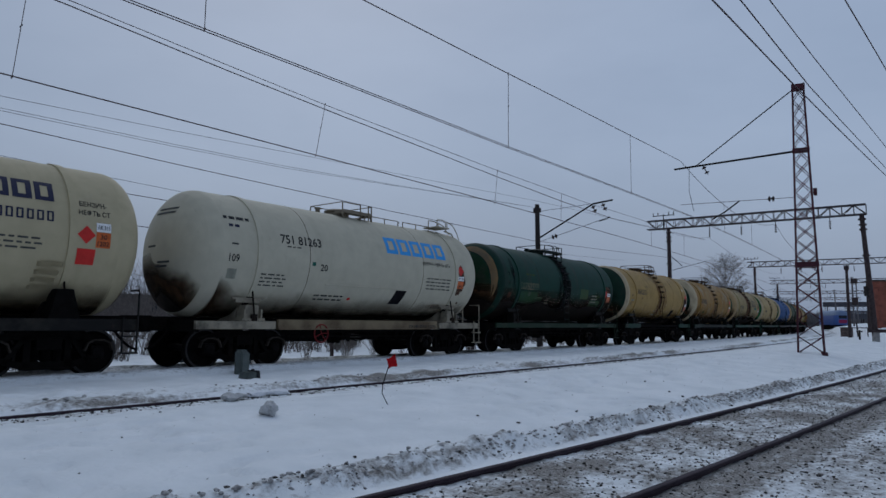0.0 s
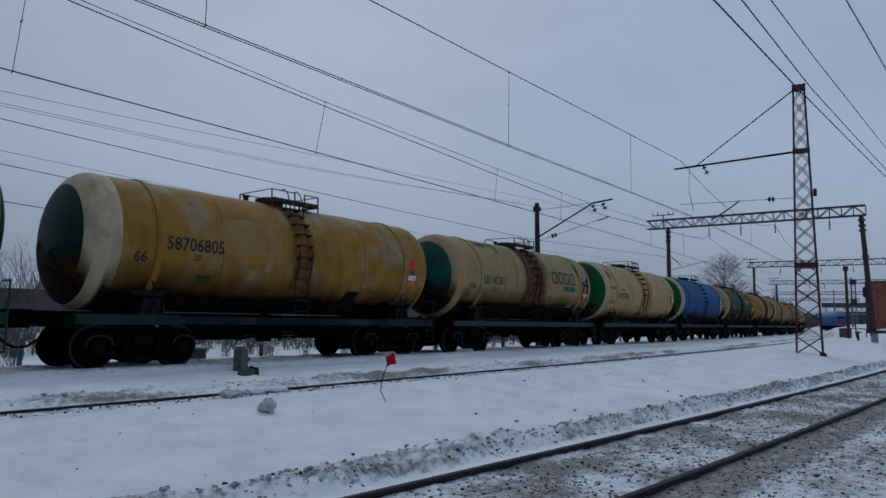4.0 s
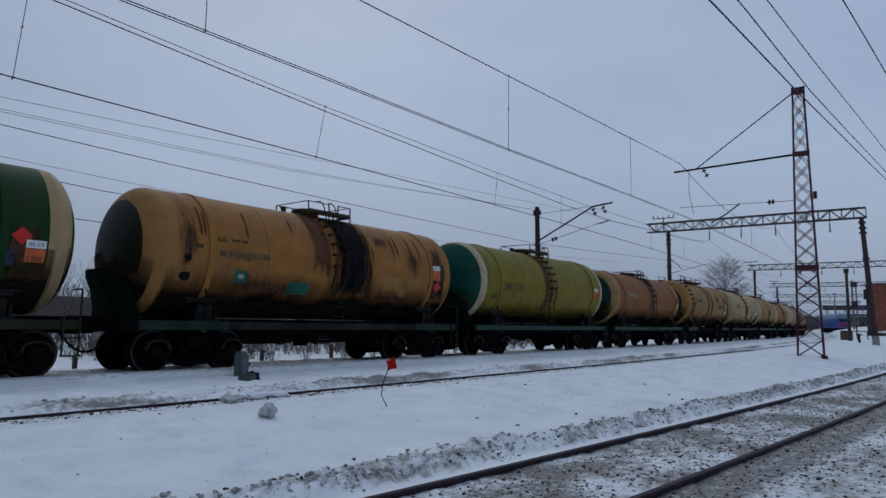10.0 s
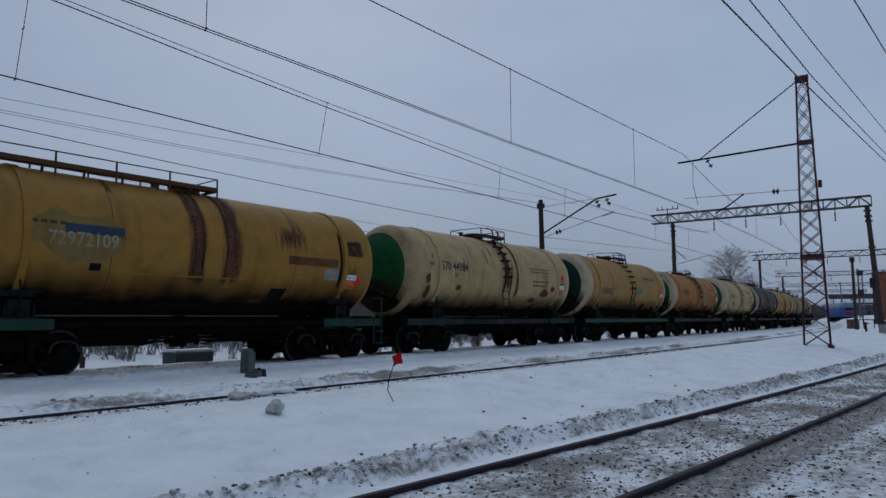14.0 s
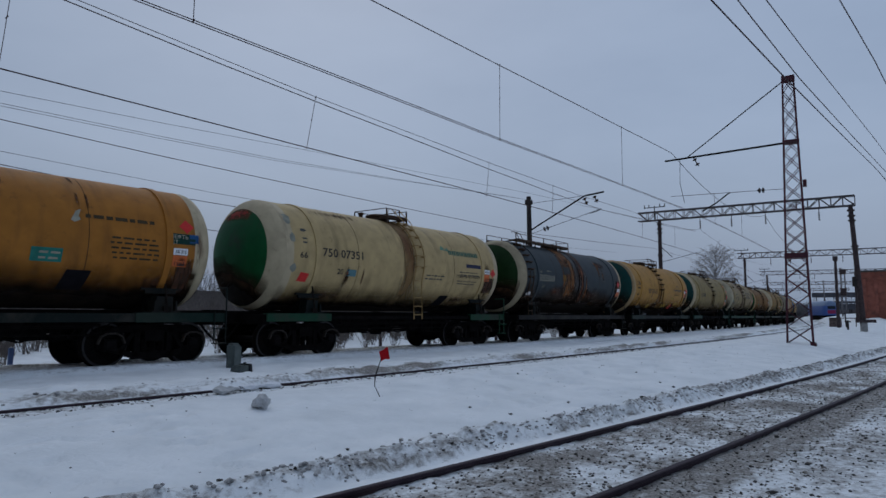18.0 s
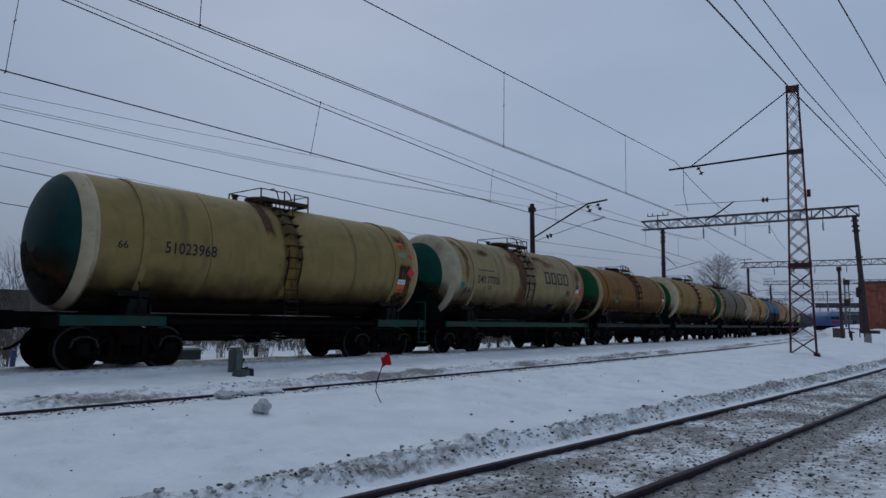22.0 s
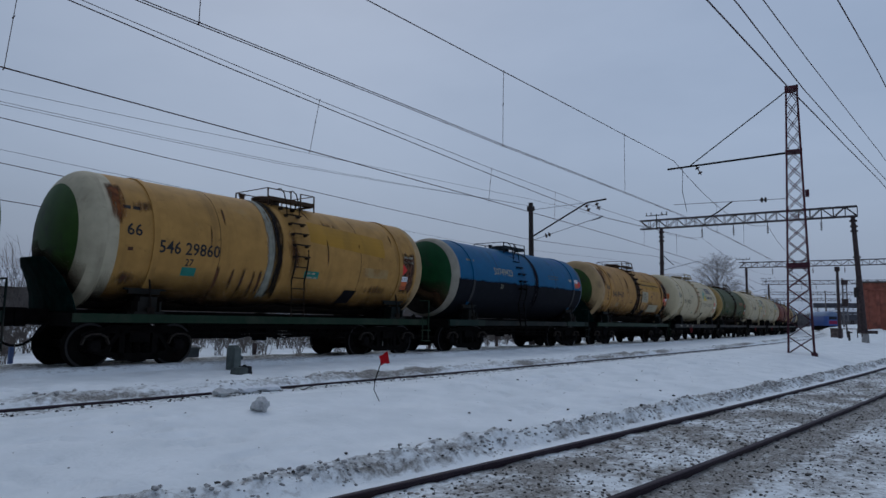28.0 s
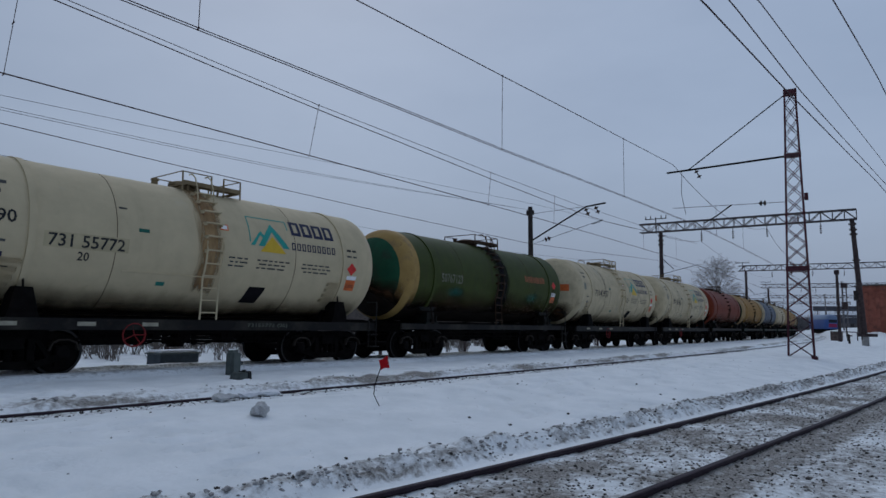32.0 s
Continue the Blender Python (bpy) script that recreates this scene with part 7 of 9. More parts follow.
    for z0, z1 in ((-0.06, -0.02), (0.3, 0.33)):
        decal("mark_line", [quad(1.95, z0 * 0.2 - 0.08, 3.55, z0 * 0.2 - 0.06)], FADED_INK, w)
    decal("company_ring", [[(2.74 + 0.3 * math.cos(a), 0.12 + 0.17 * math.sin(a)) for a in [radians(20 * i) for i in range(0, 19)]] + [(2.74 + 0.24 * math.cos(a), 0.12 + 0.13 * math.sin(a)) for a in [radians(360 - 20 * i) for i in range(0, 19)]]], FADED_INK, w)
    bars(1.9, 3.6, 0.04, 0.13, 1, FADED_INK, w, 87)
    bars(2.0, 3.3, -0.2, 0.06, 2, BROWN_INK, w, 88)
    square(w, 2.35, -1.14)
    decal("red_patch", [[(1.95, -1.3), (2.2, -1.3), (2.34, -0.95), (2.12, -1.0)]], PLACARD_RED, w, lift=0.008)
    for a, b, c, d in ((-1.96, -1.14, 0.2, 0.12), (0.8, -1.07, 0.4, 0.12), (1.9, -0.52, 0.2, 0.07), (3.0, -0.9, 0.3, 0.1)):
        stamp(w, a - c, b - d, a + c, b + d, paint((0.46, 0.42, 0.05), RUSTY, 0.66, 0.3), "yellow_patch")
    smudge(w, -3.9, -0.7, 0.5, 0.3, PATCH_RUST)
    smudge(w, -1.0, -1.0, 1.6, 0.3, PATCH_RUST)
    lettering("106", -4.47, -4.07, 0.21, 0.22, INK, w)
    decal("plate_outline", [quad(-4.77, 0.3, -4.5, 0.32), quad(-4.77, 0.08, -4.5, 0.1), quad(-4.77, 0.1, -4.75, 0.3), quad(-4.52, 0.1, -4.5, 0.3)], BROWN_INK, w)
    bars(-4.6, -4.09, -0.02, 0.13, 1, BROWN_INK, w, 89)
    decal("wing_mark", [[(-4.66, -0.32), (-4.42, -0.42), (-4.18, -0.3), (-4.3, -0.44), (-4.42, -0.5), (-4.54, -0.45)]], BROWN_INK, w)
    run_down(w, 3.82, 3.9, 1.3, -0.9, PATCH_RUST, 69, soft=0.05)
    placards(w, (4.28, -0.08), (4.66, 0.0), panel_=(4.2, -0.9, 4.8, 0.15), grime=False)
    for i in range(9):
        decal("yellow_spot", [blot(4.5 + 0.12 * (i % 3), -0.3 - 0.08 * i, 0.035, 0.04, i, 9)], paint((0.55, 0.6, 0.03), RUSTY, 0.8, 0.1), w, lift=0.0075)
    w = wagon(19, "olive-cream tank wagon with a dark teal end", (0.36, 0.35, 0.2), (0.010, 0.075, 0.068), R_WHITE, 1.4, R_CREAM, stubs=True, sill=(0.014, 0.08, 0.055), stain=(0.24, 0.2, 0.1), grime=0.9)
    number(w, "51023968", -3.43, -2.17, -0.08, 0.27)
    run_down(w, -0.75, -0.5, 1.9, 0.5, PATCH_RUST, 47)
    run_down(w, -0.3, 0.4, 1.9, -1.2, paint((0.3, 0.26, 0.13), BLACKY, 0.55, 0.5), 40, 0.003)
    lettering("66", -4.46, -4.24, -0.11, 0.16, INK, w)
    placards(w, (4.3, -0.42), (4.68, -0.12), panel_=(4.1, -1.0, 4.75, 0.2))
    smudge(w, 4.4, -0.9, 0.7, 0.8, PATCH_RUST, "rusty dirt below the plates")
    smudge(w, 4.4, 0.9, 0.6, 0.7, PATCH_RUST, "rusty dirt above the plates")
    for a, b, c, d, m in ((4.1, 0.66, 4.48, 0.86, PLACARD_ORANGE), (4.14, 0.36, 4.48, 0.5, PATCH_GREY)):
        stamp(w, a, b, c, d, m, "torn_plate")
    decal("torn_plate", [[(4.5, 0.34), (4.62, 0.48), (4.8, 0.38), (4.72, 0.32), (4.62, 0.37)]], PLACARD_RED, w, lift=0.009)
    w = wagon(20, "weathered cream tank wagon with a teal end", (0.42, 0.41, 0.275), (0.008, 0.12, 0.09), (0.52, 0.51, 0.42), 1.15, (0.30, 0.22, 0.14), sill=SILL_GREEN, stain=(0.27, 0.2, 0.12), at=0.55, shield=True, grime=1.1)
    number(w, "540 77706", -3.65, -2.2, -0.07, 0.29)
    drips(w, 20)
    lettering("20", -2.97, -2.77, -0.35, 0.16, INK, w)
    bars(-3.6, -2.5, 0.3, 0.09, 1, FADED_INK, w, 90)
    bars(-3.4, -2.4, -0.78, 0.05, 2, BROWN_INK, w, 91)
    decal("pale_patch", [blot(0.18, -0.05, 0.42, 0.8, 92, 20)], paint((0.36, 0.35, 0.28), RUSTY, 0.55, 0.4), w, lift=0.0042)
    stamp(w, -4.66, -0.4, -4.44, -0.22, PATCH_TEAL, "teal_patch")
    lettering("66", -4.42, -4.0, -0.5, 0.22, INK, w)
    mnos(w)
    for a, b, c, d in ((-4.3, 0.9, 0.5, 0.8), (0.4, 0.9, 1.0, 1.0), (4.2, 0.3, 0.6, 1.2), (-3.0, 1.0, 1.2, 0.4), (1.4, 1.2, 1.6, 0.4), (3.4, -0.3, 0.5, 0.4)):
        smudge(w, a, b, c, d, PATCH_RUST)
    for a, b, c, d in ((1.4, -1.2, 1.6, 0.2), (4.0, -1.0, 0.8, 0.3), (-3.9, -1.0, 0.4, 0.2)):
        smudge(w, a, b, c, d, PATCH_GREEN, "green paint splashed on the lower flank")
    orange = mat("orange_rust", (0.26, 0.11, 0.035), 0.9, grain=0.35, scale=5, stain=(0.13, 0.06, 0.03), stain_at=0.5)
    for a, b, c, d in ((-4.5, 1.35, 0.5, 0.5), (-4.3, 0.2, 0.35, 1.0), (-2.9, 1.05, 0.5, 0.4), (-0.9, 0.9, 1.2, 0.7), (1.9, 0.95, 1.3, 0.5), (4.5, 0.6, 0.4, 0.8), (4.5, -0.8, 0.4, 0.6)):
        smudge(w, a, b, c, d, orange, "orange rust breaking through the paint")
    placards(w, (4.26, -0.18), (4.6, -0.2))
    stamp(w, 4.1, 0.02, 4.55, 0.16, PATCH_GREY, "grey_panel")
    square(w, 2.1, -1.1)
    w = wagon(21, "dark yellow tank wagon with a green end", (0.255, 0.155, 0.008), H_GREEN, R_CREAM, 1.42, R_WHITE, sill=(0.010, 0.022, 0.011), stain=(0.2, 0.105, 0.018), tank="slim", grime=1.4)
    number(w, "514 69575", -3.45, -2.13, 0.13, 0.27, ink=BROWN_INK)
    lettering("72", -4.09, -3.87, 0.15, 0.16, BROWN_INK, w)
    stamp(w, -2.86, -0.26, -2.68, -0.14, PATCH_RUST, "rust_patch")
    stamp(w, -2.92, -0.43, -2.61, -0.27, PATCH_TEAL, "teal_patch")
    stamp(w, -2.5, -0.18, -2.28, -0.02, PATCH_TEAL, "teal_patch")
    bars(2.76, 4.0, -0.18, 0.05, 3, BROWN_INK, w, 93)
    drips(w, 21)
    run_down(w, -0.3, 0.4, 1.9, -0.9, PATCH_RUST, 121)
    smudge(w, -3.4, -0.9, 1.2, 0.35, PATCH_RUST)
    placards(w, (4.36, -0.06), (4.38, 0.24), panel_=(4.14, -0.95, 4.72, 0.5))
    w = wagon(22, "yellow-tan tank wagon with a wide pale end ring", (0.35, 0.275, 0.08), H_GREEN, R_WHITE, 1.15, R_CREAM, sill=SILL_OLIVE, stain=(0.3, 0.18, 0.05), shield=True, grime=1.15)
    bars(-4.5, -3.92, 0.3, 0.15, 1, BROWN_INK, w, 94)
    bars(-3.54, -2.21, 0.25, 0.2, 1, paint((0.3, 0.24, 0.1), BLACKY, 0.55, 0.3), w, 6)
    for a, b, c, d in ((-2.9, 0.44, -2.7, 0.56), (-2.67, -0.29, -2.35, -0.04), (-0.61, -0.87, -0.1, -0.25)):
        stamp(w, a, b, c, d, paint((0.05, 0.24, 0.06), (0.2, 0.2, 0.05), 0.6, 0.3), "green_patch")
    stamp(w, -3.75, -0.36, -3.5, -0.2, paint((0.5, 0.42, 0.2), RUSTY, 0.6, 0.3), "pale_patch")
    drips(w, 22)
    run_down(w, -0.3, 0.4, 1.9, -1.1, PATCH_RUST, 122)
    bars(2.83, 3.92, 0.42, 0.1, 2, INK, w, 122)
    smudge(w, 2.4, -0.9, 1.2, 0.35, PATCH_RUST)
    square(w)
    placards(w, (4.55, -0.45), (4.7, -0.16), panel_=(4.25, -0.75, 4.84, 0.6))
    w = wagon(23, "grey-olive tank wagon with long walkway and green end", (0.2, 0.2, 0.14), H_GREEN, R_CREAM, 1.42, R_WHITE, platform=(-4.4, 0.45), end_ladder=True, ladder=False, stain=(0.17, 0.17, 0.11))
    bars(-3.4, -2.3, 0.1, 0.22, 1, FADED_INK, w, 8)
    drips(w, 23)
    run_down(w, -0.2, 0.5, 1.9, -0.8, PATCH_TAR, 123)
    smudge(w, 1.8, -0.7, 1.4, 0.4, PATCH_RUST)
    bars(2.2, 3.2, -0.2, 0.07, 2, FADED_INK, w, 123)
    placards(w)
    w = wagon(24, "tan-yellow tank wagon with an olive end and rust runs", (0.56, 0.43, 0.21), H_OLIVE, (0.58, 0.56, 0.47), 1.15, R_CREAM, sill=SILL_OLIVE, stain=(0.38, 0.24, 0.1), at=0.68, shield=True, grime=0.65)
    number(w, "546 29860", -3.79, -2.31, -0.12, 0.29)
    drips(w, 24)
    for a, b, c, d in ((-4.4, -0.9, 0.5, 0.35), (1.2, 0.9, 0.8, 0.6), (-0.1, 0.1, 0.5, 1.2), (3.0, -0.8, 1.0, 0.3), (-4.1, 0.75, 0.5, 0.3)):
        smudge(w, a, b, c, d, PATCH_RUST)
    run_down(w, -4.8, -4.55, 1.5, 0.3, mat("bright_rust", (0.19, 0.06, 0.015), 0.9, grain=0.35, stain=(0.05, 0.02, 0.012), stain_at=0.5), 70)
    decal("yellow_patch", [[(0.44, 0.42), (3.3, 0.2), (3.35, 0.82), (0.5, 1.08)]], PATCH_YELLOW, w)
    stamp(w, -3.19, -0.75, -2.84, -0.54, PATCH_TEAL, "teal_patch")
    stamp(w, 0.27, -0.58, 0.77, -0.38, PATCH_TEAL, "stencil_patch")
    bars(0.32, 0.72, -0.42, 0.07, 2, CHALK, w, 99)
    stamp(w, 2.39, -0.42, 3.46, -0.14, paint((0.46, 0.36, 0.2), (0.4, 0.3, 0.15), 0.5, 0.2), "faded_patch")
    bars(-4.58, -4.2, 0.72, 0.14, 1, INK, w, 100)
    bars(-4.5, -4.32, -0.2, 0.12, 1, PATCH_RUST, w, 101)
    run_down(w, -0.95, -0.75, 2.0, -1.3, PATCH_GREY, 48)
    run_down(w, -0.72, -0.5, 2.0, -1.3, GRIME_SHADE, 49, 0.005)
    for i, a in enumerate((-2.3, -1.9, -1.6, -1.3, -1.1)):
        run_down(w, a, a + 0.04, -0.3, -1.2, PATCH_RUST, 80 + i, soft=0.05)
    lettering("66", -4.51, -4.18, 0.18, 0.26, INK, w)
    lettering("27", -3.14, -2.94, -0.43, 0.17, INK, w)
    placards(w, (4.2, -0.37), (4.14, -0.08), panel_=(4.05, -0.9, 4.7, 0.5))
    bars(4.1, 4.6, 0.35, 0.1, 2, PATCH_GREY, w, 103)
    square(w, 2.05, -1.1)
    w = wagon(25, "blue tank wagon with a black lower half and green end", (0.002, 0.155, 0.35), (0.008, 0.09, 0.026), (0.4, 0.4, 0.38), 1.36, (0.10, 0.16, 0.26), stain=(0.02, 0.07, 0.28), streak=0.25, tank="slim_long", ladder=False, platform=(-0.9, 0.75), fittings=(0.02, 0.03, 0.04), clean=True)
    put("ladder", cached("ladder", ladder_mesh), BLACK_STEEL, w, m=pose(-0.62, 0, -0.19))
    number(w, "50749423", -2.59, -1.26, 0.35, 0.28, ink=CHALK)
    lettering("20", -2.16, -1.96, -0.22, 0.17, DULL_CHALK, w, lift=0.0095)
    bars(-4.36, -3.65, 0.72, 0.13, 1, DULL_CHALK, w, 104)
    bars(1.6, 2.6, 0.45, 0.07, 2, FADED_CHALK, w, 105)
    run_down(w, 0.45, 0.75, 2.0, -1.0, PATCH_TAR, 53, 0.007)
    black_belly(w)
    bars(3.5, 3.9, 0.4, 0.18, 1, CHALK, w, 106)
    placards(w, (4.28, 0.33), (4.54, 0.2), plate=-0.3, grime=False)
    w = wagon(26, "tan tank wagon with a mossy end and rust runs", (0.56, 0.42, 0.2), H_OLIVE, (0.56, 0.49, 0.36), 1.1, (0.24, 0.15, 0.08), sill=SILL_OLIVE, stain=(0.34, 0.19, 0.08), at=0.64, shield=True, grime=0.85)
    number(w, "546 81432", -3.66, -2.21, -0.12, 0.29)
    drips(w, 26)
    for a, b, c, d in ((-1.6, 0.5, 0.5, 1.2), (2.0, -0.6, 1.2, 0.5), (3.9, 0.2, 0.5, 1.1), (-4.3, 1.1, 0.5, 0.7), (-3.6, 0.9, 0.5, 0.5)):
        smudge(w, a, b, c, d, PATCH_RUST)
    decal("yellow_patch", [[(0.5, 0.36), (3.6, 0.24), (3.6, 0.86), (0.5, 1.0)]], PATCH_YELLOW, w, lift=0.005)
    bars(0.6, 3.55, 0.62, 0.16, 1, BROWN_INK, w, 107)
    bars(1.0, 2.6, 0.86, 0.09, 1, PATCH_RUST, w, 108)
    run_down(w, -0.45, 0.4, 1.2, -1.3, PATCH_TAR, 151)
    run_down(w, 4.15, 4.62, 1.9, -1.2, PATCH_RUST, 152, 0.003)
    run_down(w, 4.4, 4.66, 1.0, -1.2, PATCH_TAR, 153, 0.0035)
    stamp(w, 1.84, -0.99, 3.43, -0.53, paint((0.5, 0.49, 0.4), (0.3, 0.25, 0.14), 0.6, 0.3), "pale_patch")
    stamp(w, 0.61, -0.42, 1.56, 0.18, paint((0.5, 0.49, 0.4), (0.36, 0.3, 0.18), 0.6, 0.2), "pale_patch")
    bars(0.75, 1.4, 0.06, 0.06, 5, FADED_INK, w, 61)
    stamp(w, -3.0, -0.78, -2.64, -0.55, paint((0.46, 0.4, 0.28), RUSTY, 0.6, 0.2), "pale_patch")
    bars(-4.35, -4.05, -0.06, 0.1, 3, BROWN_INK, w, 62)
    bars(-2.35, -2.1, -0.4, 0.1, 1, BROWN_INK, w, 109)
    bars(-3.1, -1.3, -1.18, 0.08, 1, BROWN_INK, w, 110)
    bars(-1.2, -0.75, -0.38, 0.07, 2, BROWN_INK, w, 111)
    decal("dark_mark", [quad(2.0, -0.12, 2.14, -0.06), quad(2.06, -0.12, 2.14, 0.0), quad(2.42, 0.1, 2.58, 0.16), quad(2.5, 0.02, 2.58, 0.16)], INK, w)
    lettering("СТ", 3.52, 3.8, -0.9, 0.16, INK, w)
    run_down(w, -0.35, 0.25, 2.0, -1.1, PATCH_RUST, 52)
    run_down(w, -4.8, -4.5, 1.4, 0.2, mat("deep_rust", (0.16, 0.05, 0.014), 0.9, grain=0.35, stain=(0.05, 0.02, 0.012), stain_at=0.5), 71)
    smudge(w, -4.7, 0.9, 0.3, 0.8, PATCH_RUST)
    smudge(w, -4.5, -0.9, 0.5, 0.5, PATCH_RUST)
    lettering("27", -3.01, -2.81, -0.41, 0.17, INK, w)
    lettering("66", -4.39, -4.01, 0.21, 0.26, INK, w)
    for i, (a, b, c, d) in enumerate(((4.35, 0.4, 0.25, 0.35), (4.2, 0.15, 0.2, 0.3), (4.4, -0.7, 0.3, 0.5), (4.6, 0.0, 0.22, 1.1), (4.25, -0.35, 0.25, 0.3), (4.5, 0.8, 0.35, 0.5))):
        smudge(w, a, b, c, d, (PATCH_TAR, PATCH_RUST)[i % 2])
    decal("pale_fleck", [blot(4.3, 0.42, 0.16, 0.1, 71), blot(4.45, -0.55, 0.13, 0.08, 72), blot(4.3, -0.8, 0.1, 0.12, 73)], PATCH_GREY, w, "bare grey fleck")
    placards(w, (4.62, -0.16), (4.32, -0.18))
    square(w, 1.26, -1.16)
    worn_panel(w, 4.2, -0.95, 4.84, 0.7)
    smudge(w, 4.45, -0.9, 0.45, 0.6, PANEL_RUST, "dark rust on the trailing edge")
    smudge(w, 3.9, 0.4, 0.3, 1.2, PATCH_RUST, "rust along the strap")
    w = wagon(27, "cream-white frameless tank wagon with a green and gold mark", WHITE, sill=SILL_BLACK, frameless=True, strip=((-2.1, 0.28),), grime=0.15, pale_ladder=True, fittings=(0.34, 0.32, 0.25), stain=(0.52, 0.47, 0.36), at=0.7, streak=0.12, clean=True)
    run_down(w, -0.5, 0.15, 1.9, -1.1, paint((0.52, 0.44, 0.32), RUSTY, 0.6, 0.4), 170, 0.003)
    stamp(w, -3.66, -0.28, -2.04, 0.02, paint((0.6, 0.56, 0.42), RUSTY, 0.72, 0.2), "number_panel")
    number(w, "731 55772", -3.58, -2.12, -0.13, 0.25)
    lettering("20", -3.02, -2.8, -0.42, 0.18, INK, w)
    lettering("90", -4.46, -4.13, 0.22, 0.25, INK, w)
    ural(w)
    w = wagon(28, "olive green tank wagon with a dark oily band", (0.075, 0.10, 0.02), (0.02, 0.13, 0.07), (0.5, 0.45, 0.25), 1.2, sill=SILL_BLACK, stain=(0.04, 0.07, 0.02), grime=1.1)
    number(w, "50767123", -3.5, -2.3, -0.05, ink=DULL_CHALK)
    solid_word((1, 1.1, 0.8, 1, 1.2, 0.9, 1), 2.0, 3.6, 0.25, 0.28, paint((0.4, 0.2, 0.16), RUSTY, 0.6, 0.3), w)
    placards(w)
    run_down(w, -0.2, 0.9, 2.0, -1.2, PATCH_TAR, 59)
    smudge(w, -2.6, -0.5, 0.9, 0.4, PATCH_GREEN)
    smudge(w, 2.6, -0.5, 1.0, 0.5, PATCH_GREEN)
    for k, text in ((29, "73142957"), (30, "73155863")):
        w = wagon(k, "cream-white frameless tank wagon with company mark", WHITE, sill=SILL_BLACK, frameless=True, strip=((-2.0, 1.1),), grime=0.25, pale_ladder=True, fittings=(0.34, 0.32, 0.25), stain=(0.45, 0.4, 0.3))
        number(w, text, -3.55, -1.95, -0.02, 0.3)
        ural(w)
    wagon(31, "weathered red-brown painted tank wagon", (0.22, 0.05, 0.03), sill=SILL_BLACK, stain=(0.13, 0.04, 0.03))
    wagon(32, "weathered ochre yellow tank wagon", OCHRE, H_DARK, R_CREAM, 1.3)
    wagon(33, "weathered grey-blue tank wagon", (0.16, 0.2, 0.26), H_DARK, R_WHITE, 1.3)
    tones = ((WHITE, None), (CREAM, H_GREEN), (TAN, H_DARK), ((0.3, 0.3, 0.2), H_GREEN), (CREAM, H_TEAL), (OCHRE, H_DARK), (WHITE, None), (TAN, H_GREEN), (RUST, H_DARK))
    for i, (c, h) in enumerate(tones):
        wagon(34 + i, "far tank wagon in weathered paint", c, h, R_CREAM if h else None, 1.3)


